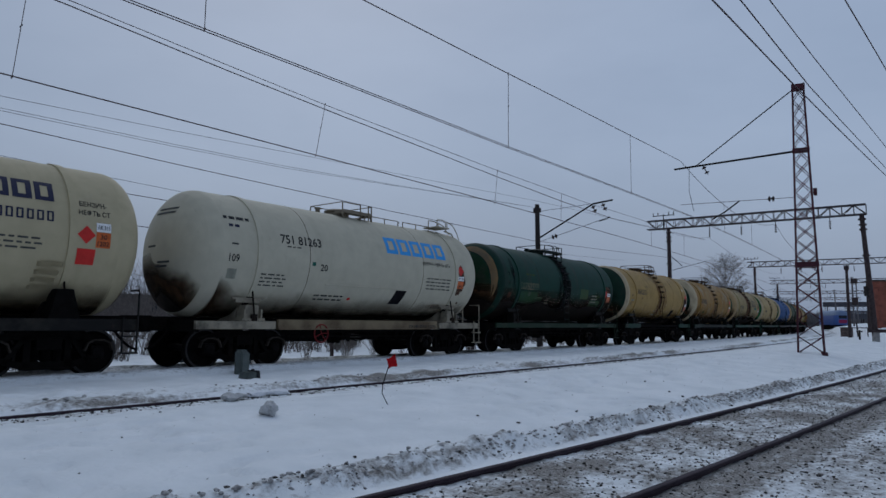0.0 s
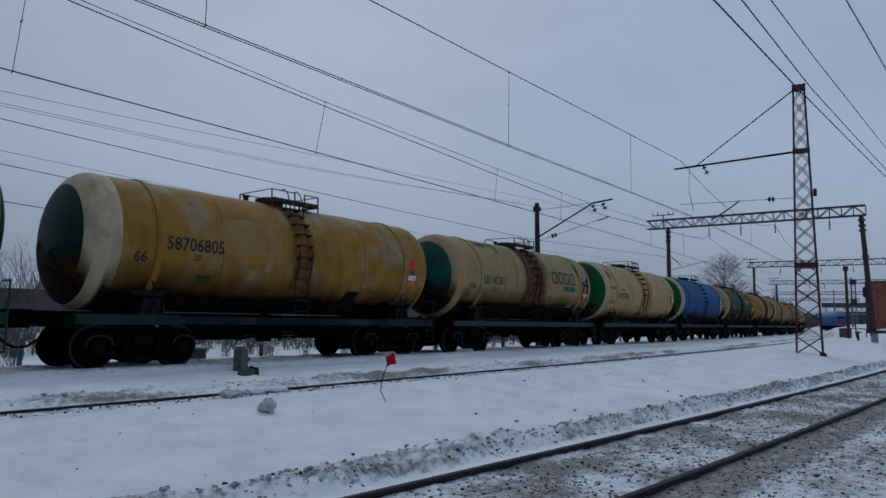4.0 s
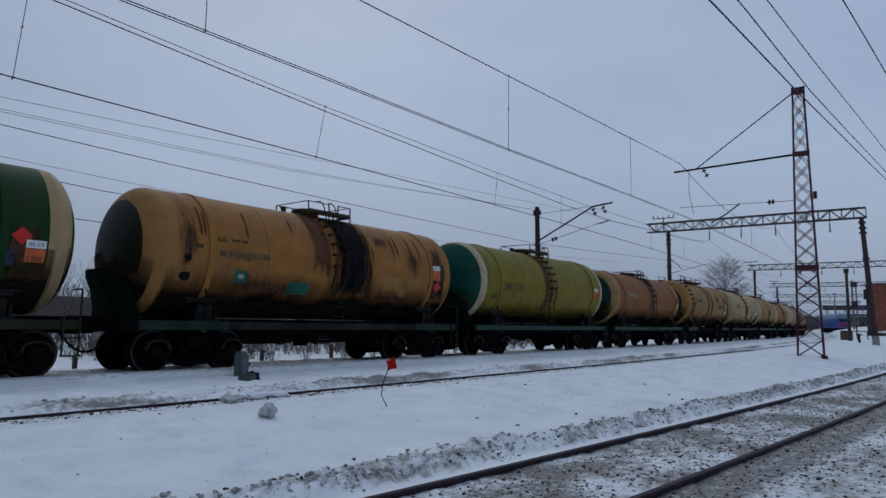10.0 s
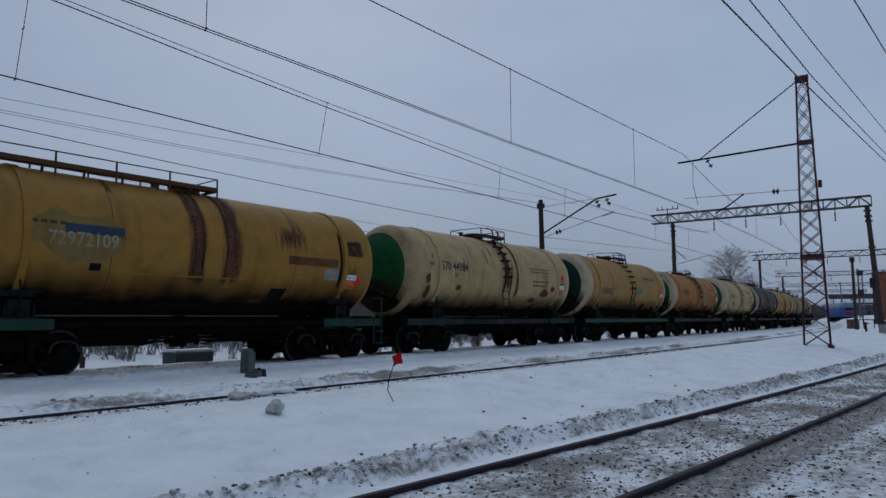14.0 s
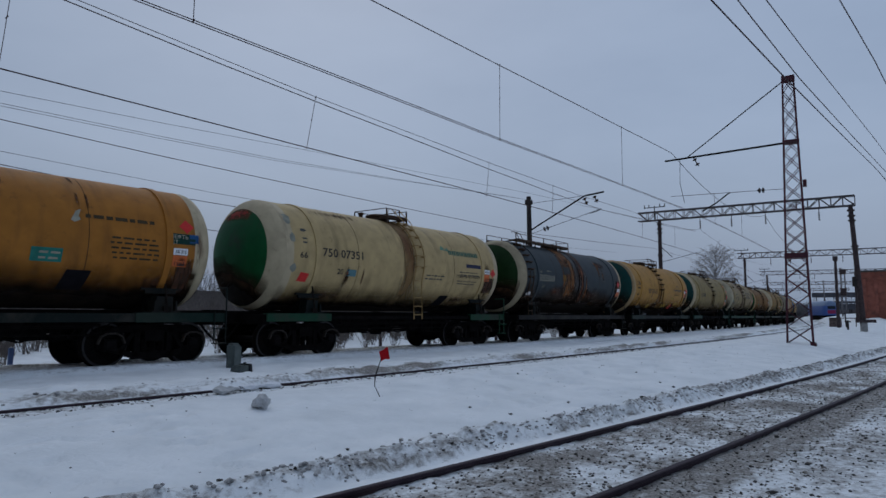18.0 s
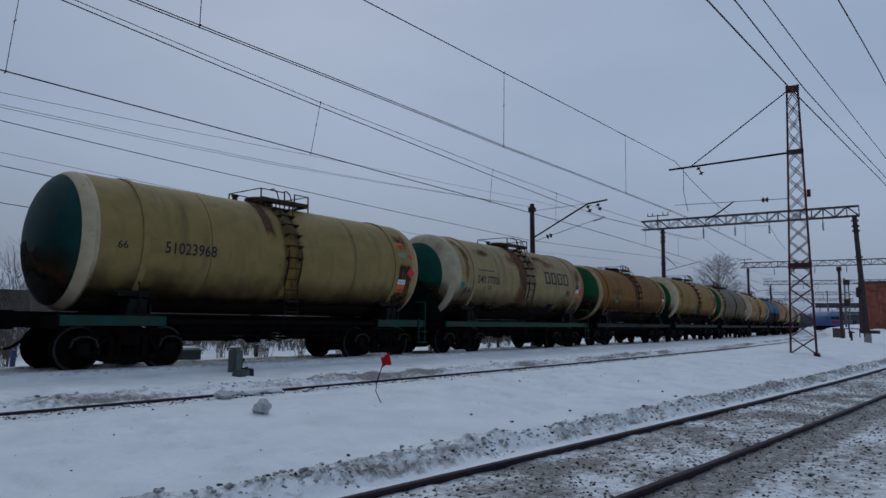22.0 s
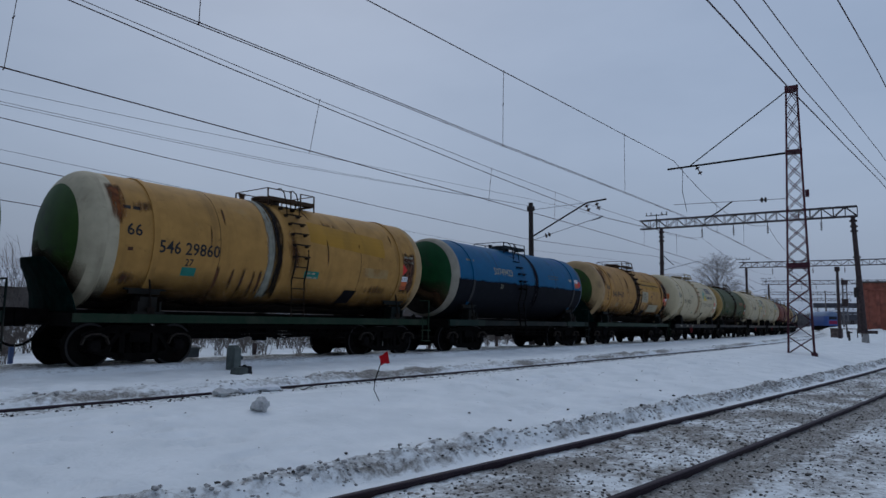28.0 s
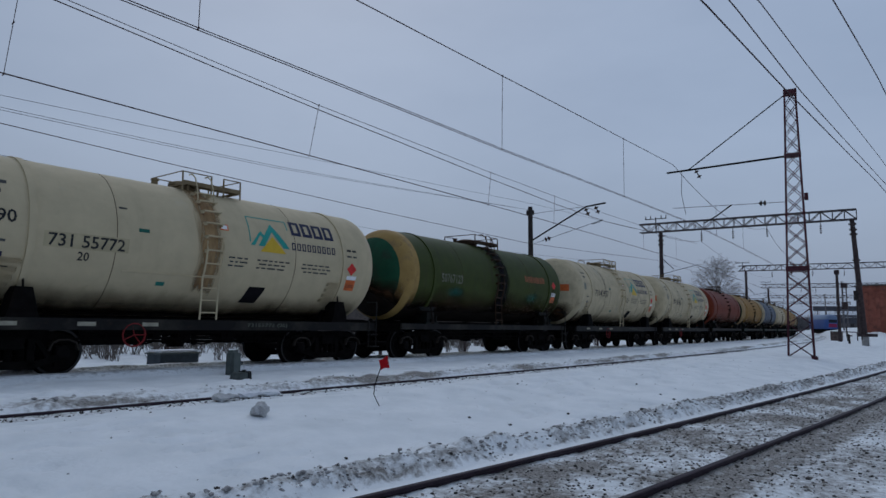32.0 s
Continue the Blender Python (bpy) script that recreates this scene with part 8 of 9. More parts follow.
def ural(w):
    """Company mark and words as plain shapes."""
    decal("company_mark", [[(0.92, 0.22), (1.24, 0.62), (1.42, 0.42), (1.3, 0.42), (1.22, 0.5), (1.04, 0.22)]], LOGO_TEAL, w)
    decal("company_mark", [[(1.14, 0.22), (1.58, 0.86), (2.1, 0.22), (1.9, 0.22), (1.58, 0.62), (1.32, 0.22)]], LOGO_TEAL, w, lift=0.008)
    decal("mark_base", [[(1.2, 0.08), (1.58, 0.5), (1.98, 0.08)]], LOGO_GOLD, w, lift=0.010)
    decal("mark_outline", [quad(0.9, 1.0, 2.12, 1.03), quad(0.9, 0.3, 0.93, 1.0), quad(2.09, 0.75, 2.12, 1.0)], LOGO_TEAL, w)
    blocks(4, 2.22, 3.74, 0.84, 0.44, LOGO_NAVY, w, 0.14, stroke=0.26)
    blocks(9, 2.18, 3.72, 0.31, 0.2, LOGO_NAVY, w, 0.3, stroke=0.2)
    for u0, u1, s in ((0.3, 0.85, 3), (1.1, 2.1, 4), (2.5, 3.5, 7)):
        bars(u0, u1, -0.12, 0.06, 3, FADED_INK, w, s)
    decal("notice", [quad(0.1, 0.5, 0.33, 0.66)], PLACARD_ORANGE, w)
    decal("notice_face", [quad(0.13, 0.53, 0.3, 0.63)], PLACARD_WHITE, w, lift=0.009)
    bars(-2.3, -2.05, 0.72, 0.07, 1, FADED_INK, w, 95)
    stamp(w, -1.85, 0.2, -1.62, 0.28, PATCH_GREEN, "small_mark")
    stamp(w, -1.3, -0.95, -1.1, -0.85, PATCH_TEAL, "small_mark")
    coat("end_dirt", -LEAD + 0.01, -LEAD + 0.55, -2.2, -0.5, lambda u, v: min(0.65, (-0.95 - v) / 0.7 + 0.3) - 1.6 * (u + LEAD), THIN_GRIME_SHADE, w, "brown dirt at the foot of the leading end", 0.08, 0.0052)
    hazard_set(w)
    square(w, 1.24, -1.08)
    sill_text(w, "73155772 (20)", 1.0, 2.2, 1.035, 0.11, FADED_CHALK)
    for u in (-4.3, -2.9, -1.6):
        bm = bmesh.new()
        box(bm, (u, -1.485, 1.0), (u + 0.35, -1.472, 1.08))
        part("sill_plate", bm, CHALK, w)
    end_patch("end_plate", w, panel(-1.12, -0.68, -0.03, 0.28), PLACARD_ORANGE, "small red-orange plate on the tank end", nu=4, nv=4, lift=0.02)
    for i, (z, y0, y1) in enumerate(((1.05, 0.25, 0.85), (0.95, 0.3, 0.8), (0.72, 0.3, 0.8), (0.62, 0.25, 0.85), (0.5, 0.1, 0.95), (0.22, 0.4, 0.85), (-0.45, 0.2, 0.7))):
        end_patch("lettering_line", w, panel(y0, y1, z, z + 0.06), FADED_INK, nu=6, nv=1)
    end_patch("end_mark", w, panel(0.45, 0.95, -0.15, 0.08), PATCH_GREEN, nu=5, nv=2)
    end_patch("end_stain", w, panel(-0.9, 0.5, -1.3, -0.4), PATCH_RUST, "brown stain on the tank end", lambda a, b: 0.5 - 1.7 * math.hypot(a - 0.5, b - 0.45))
    bars(-4.65, -4.25, 0.95, 0.13, 2, FADED_INK, w, 91)
    bars(-4.5, -4.2, -0.22, 0.08, 1, FADED_INK, w, 92)
    bars(-4.45, -4.3, -0.45, 0.16, 1, LOGO_NAVY, w, 93)
    bars(-4.5, -4.15, -0.72, 0.06, 1, FADED_INK, w, 94)
    decal("grey_plate", [quad(-4.76, 0.08, -4.52, 0.4)], PATCH_GREY, w)


def hazard_set(w):
    """Diamond beside a card and orange plate, with a second plate below."""
    if w["order"] == 0:
        decal("hazard_diamond", [[(4.1, 0.02), (4.27, -0.16), (4.44, 0.02), (4.27, 0.2)]], PLACARD_RED, w, "red hazard diamond")
        decal("card", [quad(4.45, 0.1, 4.73, 0.28)], PLACARD_WHITE, w, "white emergency card", 0.008)
        lettering("АК 315", 4.47, 4.71, 0.19, 0.09, INK, w, lift=0.012)
        decal("orange_plate", [quad(4.45, -0.22, 4.73, 0.09)], PLACARD_ORANGE, w, "weathered orange plate", 0.008)
        lettering("30", 4.53, 4.66, 0.0, 0.1, INK, w, lift=0.012)
        lettering("1202", 4.48, 4.7, -0.14, 0.1, INK, w, lift=0.012)
        decal("warning_plate", [quad(4.12, -0.58, 4.46, -0.26)], PLACARD_RED, w, "faded red plate", 0.008)
        return
    decal("hazard_diamond", [[(4.12, -0.14), (4.3, -0.32), (4.48, -0.14), (4.3, 0.04)]], PLACARD_RED, w, "red hazard diamond")
    decal("card", [quad(4.14, -0.44, 4.5, -0.33)], PLACARD_WHITE, w, "white emergency card", 0.008)
    decal("orange_plate", [quad(4.14, -0.76, 4.5, -0.45)], PLACARD_ORANGE, w, "weathered orange plate", 0.008)
    lettering("1202", 4.18, 4.46, -0.62, 0.1, INK, w, lift=0.012)
    bars(4.0, 4.62, 0.42, 0.1, 1, INK, w, 96)
    bars(4.05, 4.5, 0.24, 0.08, 1, FADED_INK, w, 97)


def rutol(w):
    number(w, "751 81263", -3.23, -1.9, 0.45, 0.25)
    bars(-3.1, -2.6, 0.27, 0.05, 1, FADED_INK, w, 30)
    lettering("20", -1.93, -1.68, -0.21, 0.18, INK, w)
    lettering("109", -4.72, -4.44, -0.16, 0.19, INK, w)
    bars(-4.8, -4.05, 0.9, 0.14, 1, INK, w, 31)
    bars(-4.7, -4.4, 0.68, 0.12, 1, LOGO_NAVY, w, 32)
    bars(-4.7, -4.45, 0.2, 0.07, 1, FADED_INK, w, 34)
    decal("small_plate", [quad(-4.72, -0.67, -4.47, -0.42)], PATCH_GREY, w)
    stamp(w, -2.22, -0.18, -2.1, -0.08, PATCH_GREEN, "small_mark")
    bars(-3.86, -3.0, -0.48, 0.06, 4, FADED_INK, w, 12)
    bars(-1.96, -0.85, -0.98, 0.08, 2, INK, w, 33)
    decal("red_spot", [blot(-0.6, -1.08, 0.07, 0.05, 6, 10)], PLACARD_RED, w)
    blocks(5, 0.67, 3.56, 0.7, 0.56, LOGO_BLUE, w, 0.14, stroke=0.24)
    lettering("БЕНЗИН - НЕФТЬ «СТ»", 2.27, 3.66, 0.23, 0.12, INK, w)
    bars(2.45, 3.75, -0.22, 0.07, 4, FADED_INK, w, 9)
    coat("end_dirt", -LEAD + 0.01, -LEAD + 0.9, -2.2, -0.35, lambda u, v: min(0.75, (-0.75 - v) / 0.7 + 0.35) - 1.1 * (u + LEAD), THIN_GRIME_SHADE, w, "brown dirt at the foot of the leading end", 0.08, 0.0052)
    end_patch("end_stain", w, panel(-1.25, 0.1, -1.1, -0.2), PATCH_RUST, "brown stain low on the tank end", lambda a, b: 0.62 - 1.5 * math.hypot(a - 0.4, b - 0.3))
    for i, (z, y0, y1) in enumerate(((1.0, -0.5, 0.3), (0.9, -0.45, 0.4), (0.1, 0.1, 0.5), (-0.3, -0.5, 0.0), (-0.4, -0.4, 0.1))):
        end_patch("lettering_line", w, panel(y0, y1, z, z + 0.05), FADED_INK, nu=6, nv=1)
    put("end_ladder", cached("endladder", end_ladder_mesh), paint((0.5, 0.5, 0.46), (0.2, 0.16, 0.12), 0.6, 0.0), w)
    for a, b in ((0.85, 2.2), (2.35, 3.75)):
        put("top_rail", cached(("tr", a), top_rail_mesh(a, b)), paint((0.32, 0.31, 0.28), (0.05, 0.04, 0.03), 0.6, 0.0), w)
    put("middle_sill", cached("ms", middle_sill_mesh), paint((0.3, 0.28, 0.23), (0.09, 0.06, 0.035), 0.52, 0.4), w, "dirty pale beam under the tank")
    decal("rusty_panel", [blot(4.26, -0.25, 0.26, 0.5, 77, 24)], PATCH_RUST, w, "rusty panel behind the plates", 0.005)
    placards(w, (4.26, -0.16), (4.24, 0.1), grime=False)
    bars(4.3, 4.6, -1.0, 0.13, 1, PATCH_RUST, w, 52)
    smudge(w, 3.4, -1.25, 1.2, 0.3, PATCH_RUST)
    square(w, 1.36, -0.95)
    sill_text(w, "75181263 (20)", 1.75, 3.05, 1.0, 0.11, INK, -1.455)
    bars(4.2, 4.45, -1.2, 0.1, 1, INK, w, 53)


def mnos(w):
    blocks(4, 1.36, 3.55, 0.29, 0.52, INK, w, 0.22, stroke=0.17)
    run_down(w, -0.85, -0.1, 1.9, -1.0, PATCH_RUST, 51)


def oil(w):
    run_down(w, -0.4, 1.7, 2.2, -0.9, PATCH_TAR, 21)
    run_down(w, -0.1, 1.4, 2.2, -0.7, PATCH_TAR, 23, 0.006)
    run_down(w, -0.9, -0.2, 1.9, -0.3, PATCH_RUST, 22, 0.004)
    bars(-4.58, -4.07, 0.16, 0.15, 1, BROWN_INK, w, 112)
    decal("dark_blot", [blot(-4.45, -0.17, 0.1, 0.1, 9, 14)], PATCH_TAR, w)
    stamp(w, -4.68, -0.72, -4.27, -0.35, paint((0.36, 0.28, 0.13), RUSTY, 0.6, 0.3), "pale_square")
    decal("dark_blot", [blot(-4.45, -0.6, 0.14, 0.12, 10, 14)], PATCH_TAR, w, lift=0.0075)
    lettering("66", -3.72, -3.48, 0.32, 0.14, BROWN_INK, w)
    bars(-3.35, -2.9, 0.36, 0.1, 1, BROWN_INK, w, 113)
    smudge(w, -2.95, -0.05, 0.95, 0.28, PATCH_RUST)
    bars(-3.69, -2.23, 0.06, 0.22, 1, paint((0.2, 0.17, 0.13), BLACKY, 0.5, 0.3), w, 3)
    stamp(w, -3.22, -0.68, -2.83, -0.38, PATCH_GREEN, "stencil_patch")
    decal("pale_mark", [blot(-3.02, -0.52, 0.1, 0.07, 11, 9)], CHALK, w, lift=0.008)
    stamp(w, -1.57, -0.91, -0.88, -0.57, PATCH_GREEN, "green_patch")
    decal("faded_patch", [quad(1.9, -0.8, 2.9, -0.2), quad(3.0, -0.55, 3.5, -0.25)], paint((0.42, 0.31, 0.14), RUSTY, 0.55, 0.3), w, lift=0.004)
    smudge(w, 0.4, -1.1, 0.4, 0.2, PATCH_GREEN)


def black_belly(w):
    """Bitumen over the lower half, worn ragged along its upper edge."""
    for u in (-3.95, 4.0):
        put("tank_strap", cached(("bs", u), band_mesh(u - 0.072, u + 0.072, 0.033, -0.9, -0.06), True), INK, w)
    m = sheer(mat("black_bitumen_paint", (0.007, 0.008, 0.012), 0.7, grain=0.15, spec=0.08), 1.0)
    coat("bitumen_coat", 0.01 - LEAD, TRAIL - 0.01, -2.2, 0.1, lambda u, v: min(0.85, 0.2 + (-0.03 - v) * 5 + 0.2 * noise.noise(Vector((u * 4, 1, 7)))), m, w, "black bitumen over the lower half", 0.08, 0.0055)


build_train()


# ---- things on the snow ----
def clod_mesh(seed, n=1):
    bm = bmesh.new()
    bmesh.ops.create_icosphere(bm, subdivisions=n, radius=1.0)
    r = random.Random(seed)
    off = Vector((r.uniform(0, 50), r.uniform(0, 50), r.uniform(0, 50)))
    for v in bm.verts:
        v.co *= 0.72 + 0.55 * noise.noise(v.co * 1.4 + off) + 0.18 * noise.noise(v.co * 3.7 + off)
        v.co.z *= 0.7
    return finish(bm)


def small_flag():
    x, y = 7.0, 7.1
    z = ground_z(x, y)
    flag = tagged(new("marker_flag"), "small red flag on a bent wire stuck in snow", "flag")
    flag.matrix_basis = pose(x, y, z)
    bm = bmesh.new()
    rods(bm, [(0.06, -0.05, -0.05), (-0.02, 0.02, 0.16), (0.0, 0.02, 0.3), (0.08, -0.02, 0.57)], 0.007, 6)
    part("wire_stem", bm, BLACK_STEEL, flag)
    bm = bmesh.new()
    vs = []
    for i in range(5):
        for j in range(5):
            a, b = i / 4, j / 4
            vs.append(bm.verts.new((0.075 + 0.10 * a - 0.035 * b, -0.02 - 0.085 * a + 0.02 * b, 0.51 + 0.155 * b + 0.055 * a + 0.014 * math.sin(5 * a + 3 * b))))
    for i in range(4):
        for j in range(4):
            bm.faces.new((vs[i * 5 + j], vs[i * 5 + 5 + j], vs[i * 5 + 6 + j], vs[i * 5 + 1 + j]))
    bmesh.ops.solidify(bm, geom=bm.faces[:], thickness=0.006)
    part("flag_cloth", bm, FLAG_RED, flag)


small_flag()


def signal_box():
    x, y = 8.4, 13.08
    z = ground_z(x, y)
    ob = tagged(new("trackside_cabinet"), "grey-green rounded trackside cabinet in the snow", "cabinet")
    ob.matrix_basis = pose(x, y, z, 0, 0, 12)
    bm = bmesh.new()
    box(bm, (-0.135, -0.12, -0.05), (0.135, 0.12, 0.54))
    bmesh.ops.bevel(bm, geom=[e for e in bm.edges], offset=0.05, segments=3, affect="EDGES")
    part("housing", bm, CABINET, ob)
    bm = bmesh.new()
    box(bm, (-0.1, -0.14, 0.05), (0.1, -0.115, 0.46))
    part("lid", bm, CABINET, ob)
    bm = bmesh.new()
    rod(bm, (0.12, 0.05, 0.26), (0.36, 0.1, 0.24), 0.06, 10, 0.045)
    part("cable_gland", bm, DARK_BOX, ob)
    b = tagged(new("cable_box"), "low grey cable box with a black end in the snow", "box")
    x, y = 8.03, 12.2
    b.matrix_basis = pose(x, y, ground_z(x, y), 0, 0, 15)
    bm = bmesh.new()
    box(bm, (-0.21, -0.13, -0.05), (0.1, 0.13, 0.14))
    for v in bm.verts:
        if v.co.z > 0.1:
            v.co.x = v.co.x * 0.8 + 0.02
    bmesh.ops.bevel(bm, geom=bm.edges[:], offset=0.015, segments=2, affect="EDGES")
    part("body", bm, mat("weathered_grey_box", (0.09, 0.105, 0.1), 0.8, grain=0.25), b)
    bm = bmesh.new()
    box(bm, (0.104, -0.14, -0.03), (0.22, 0.14, 0.16))
    for v in bm.verts:
        if v.co.z > 0.1:
            v.co.x -= 0.03
    bmesh.ops.bevel(bm, geom=bm.edges[:], offset=0.015, segments=2, affect="EDGES")
    part("cover", bm, mat("black_plastic", (0.008, 0.008, 0.011), 0.5, grain=0.2, spec=0.3), b, "black end cover")
    bm = bmesh.new()
    box(bm, (0.08, -0.02, 0.15), (0.14, 0.02, 0.19))
    part("lug", bm, DARK_BOX, b)


signal_box()

lump = tagged(put("ice_lump", clod_mesh(5, 3), GREY_LUMP, m=pose(5.19, 7.38, ground_z(5.19, 7.38) + 0.08, 0, 0, 30) @ Matrix.Diagonal((0.17, 0.15, 0.2, 1))), "rounded grey lump of ice on the snow", "ice lump")
for x, y, s, m, seed in ((5.72, 9.2, 0.15, GREY_LUMP, 3), (5.95, 9.26, 0.12, GREY_LUMP, 8), (6.35, 9.36, 0.13, CAP_SNOW, 9), (6.75, 9.4, 0.12, CAP_SNOW, 10)):
    tagged(put("snow_lump", clod_mesh(seed, 2), m, m=pose(x, y, ground_z(x, y) + 0.06) @ Matrix.Diagonal((s * (1.2 if m is GREY_LUMP else 2.6), s * 1.1, s * 0.8, 1))), "broken lump of ploughed snow beside the rail", "snow lump")

# dark lumps lying apart on the snow and the ballast
rnd = random.Random(4)
LUMPS = [clod_mesh(s, 1) for s in range(6)]
for i in range(44):
    x = rnd.uniform(2.0, 16.0)
    n = rnd.choice([rnd.uniform(-2.8, 0.7), rnd.uniform(1.1, 2.0), rnd.uniform(2.0, 5.5)])
    px, py = near_line(x, n)
    s = rnd.uniform(0.01, 0.035) if n > 2.0 else rnd.uniform(0.02, 0.05)
    tagged(put("coal_lump", LUMPS[i % 6], DARK_CLOD, m=pose(px, py, ground_z(px, py) + s * 0.3, 0, 0, rnd.uniform(0, 360)) @ Matrix.Diagonal((s * rnd.uniform(0.8, 1.6), s, s * 0.8, 1))), "small dark lump lying on the snow", "lump", "lumps on the snow")


def scatter(name, count, place, size, material, label, category, seed):
    """Uncountable crumbs, joined."""
    r = random.Random(seed)
    bm = bmesh.new()
    bmesh.ops.create_icosphere(bm, subdivisions=1, radius=1.0)
    base = np.array([v.co[:] for v in bm.verts])
    tris = np.array([[v.index for v in f.verts] for f in bm.faces])
    bm.free()
    P, F = [], []
    for i in range(count):
        x, y = place(r)
        s = r.uniform(*size) * r.choice((0.6, 0.8, 1.0, 1.5))
        j = np.array([[r.uniform(0.6, 1.3) for _ in range(3)] for _ in base])
        c, sn = math.cos(i * 1.7), math.sin(i * 1.7)
        v = base * j * s * np.array([1.2, 0.9, 0.65])
        v = np.stack([v[:, 0] * c - v[:, 1] * sn, v[:, 0] * sn + v[:, 1] * c, v[:, 2]], -1)
        P.append((v, x, y, s))
        F.append(tris + i * len(base))
    xs, ys = np.array([p[1] for p in P]), np.array([p[2] for p in P])
    zs, _ = terrain(xs, ys)
    co = np.concatenate([p[0] + np.array([p[1], p[2], z + p[3] * 0.2]) for p, z in zip(P, zs)])
    me = bpy.data.meshes.new(name)
    me.from_pydata(co.tolist(), [], np.concatenate(F).tolist())
    tagged(put(name, me, material), label, category, kind="stuff")


scatter("ridge_clods", 3600, lambda r: near_line(r.uniform(0.5, 40), 1.1 + 0.17 * (r.random() + r.random() + r.random())), (0.008, 0.022), CLOD, "dirty broken clods along the ploughed ridge", "snow clods", 1)
scatter("crest_lumps", 110, lambda r: near_line(r.uniform(0.5, 34), 1.3 + 0.25 * r.random()), (0.008, 0.026), DARK_CLOD, "dark crumbs along the crest of the cut", "snow clods", 8)
scatter("ballast_grit", 7000, lambda r: near_line(1.5 + 26 * r.random() ** 1.5, r.uniform(-2.3, 0.74)), (0.004, 0.015), DARK_CLOD, "dark ballast grit showing through snow", "grit", 2)
scatter("ballast_stones", 3600, lambda r: near_line(1.5 + 22 * r.random() ** 1.5, r.uniform(-1.9, 0.72)), (0.006, 0.018), mat("grey_brown_ballast", (0.26, 0.235, 0.21), 0.9, grain=0.4, scale=14), "grey-brown ballast stones lying in the slush", "grit", 12)
scatter("field_specks", 420, lambda r: near_line(1.0 + 24 * r.random(), 1.8 + 5.5 * r.random()), (0.003, 0.009), DARK_CLOD, "dark specks blown over the snow field", "grit", 13)
scatter("middle_track_grit", 2600, lambda r: bend(r.uniform(0, 40), MID_LAT - 0.82 - 0.4 * r.random() ** 1.5)[:2], (0.006, 0.017), DARK_CLOD, "dark grit along the half-buried rail", "grit", 3)
scatter("bank_clods", 260, lambda r: bend(r.uniform(0, 40), MID_LAT - 0.5 + 0.5 * r.random())[:2], (0.01, 0.028), CLOD, "dirty clods on the snow bank", "snow clods", 6)


# ---- beyond the train ----
def bush(bm, x, y, z, h, r, stems=9, thick=1.0):
    for i in range(stems):
        a, lean = r.uniform(0, 6.283), r.uniform(0.1, 0.55)
        tip = Vector((x + math.cos(a) * lean * h, y + math.sin(a) * lean * h, z + h * r.uniform(0.6, 1.0)))
        base = Vector((x + r.uniform(-0.15, 0.15), y + r.uniform(-0.15, 0.15), z - 0.05))
        rod(bm, base, tip, 0.012 * thick, 4, 0.005 * thick)
        for j in range(4):
            p = lerp(base, tip, r.uniform(0.35, 0.95))
            q = p + Vector((r.uniform(-0.3, 0.3), r.uniform(-0.3, 0.3), r.uniform(0.1, 0.4))) * h * 0.5
            rod(bm, p, q, 0.006 * thick, 3, 0.003 * thick)


def bush_row():
    r = random.Random(12)
    for i in range(70):
        s = 3 + i * 0.65 + r.uniform(-0.6, 0.6)
        lat = r.uniform(4.5, 11)
        x, y, _ = bend(s, lat)
        bm = bmesh.new()
        bush(bm, 0, 0, 0, r.uniform(0.5, 1.5), r, 16, 0.75)
        ob = tagged(put("bare_bush", finish(bm), TWIG, m=pose(x, y, ground_z(x, y))), "leafless bush growing out of the snow", "bush", "bushes behind the track")


bush_row()


def thicket():
    """Dense bare brush in the field behind the track."""
    r = random.Random(31)
    bm = bmesh.new()
    for i in range(620):
        x, y, _ = bend(r.uniform(-24, 95), r.uniform(12, 40))
        bush(bm, x, y, ground_z(x, y), r.uniform(1.4, 3.4), r, 6, 2.0)
    for i in range(150):
        x, y, _ = bend(r.uniform(-26, 80), r.uniform(30, 48))
        bush(bm, x, y, ground_z(x, y), r.uniform(3.5, 6.5), r, 13, 2.0)
    for i in range(760):
        x, y, _ = bend(r.uniform(-16, 70), r.uniform(8.5, 15))
        bush(bm, x, y, ground_z(x, y), r.uniform(0.7, 1.7), r, 10, 0.9)
    tagged(part("brush_thicket", bm, TWIG), "tangled leafless brush in the snowy field", "brush", kind="stuff")


thicket()


BIRCH_TWIG = mat("pale_birch_twigs", (0.27, 0.25, 0.245), 0.9, grain=0.2, bump=0)


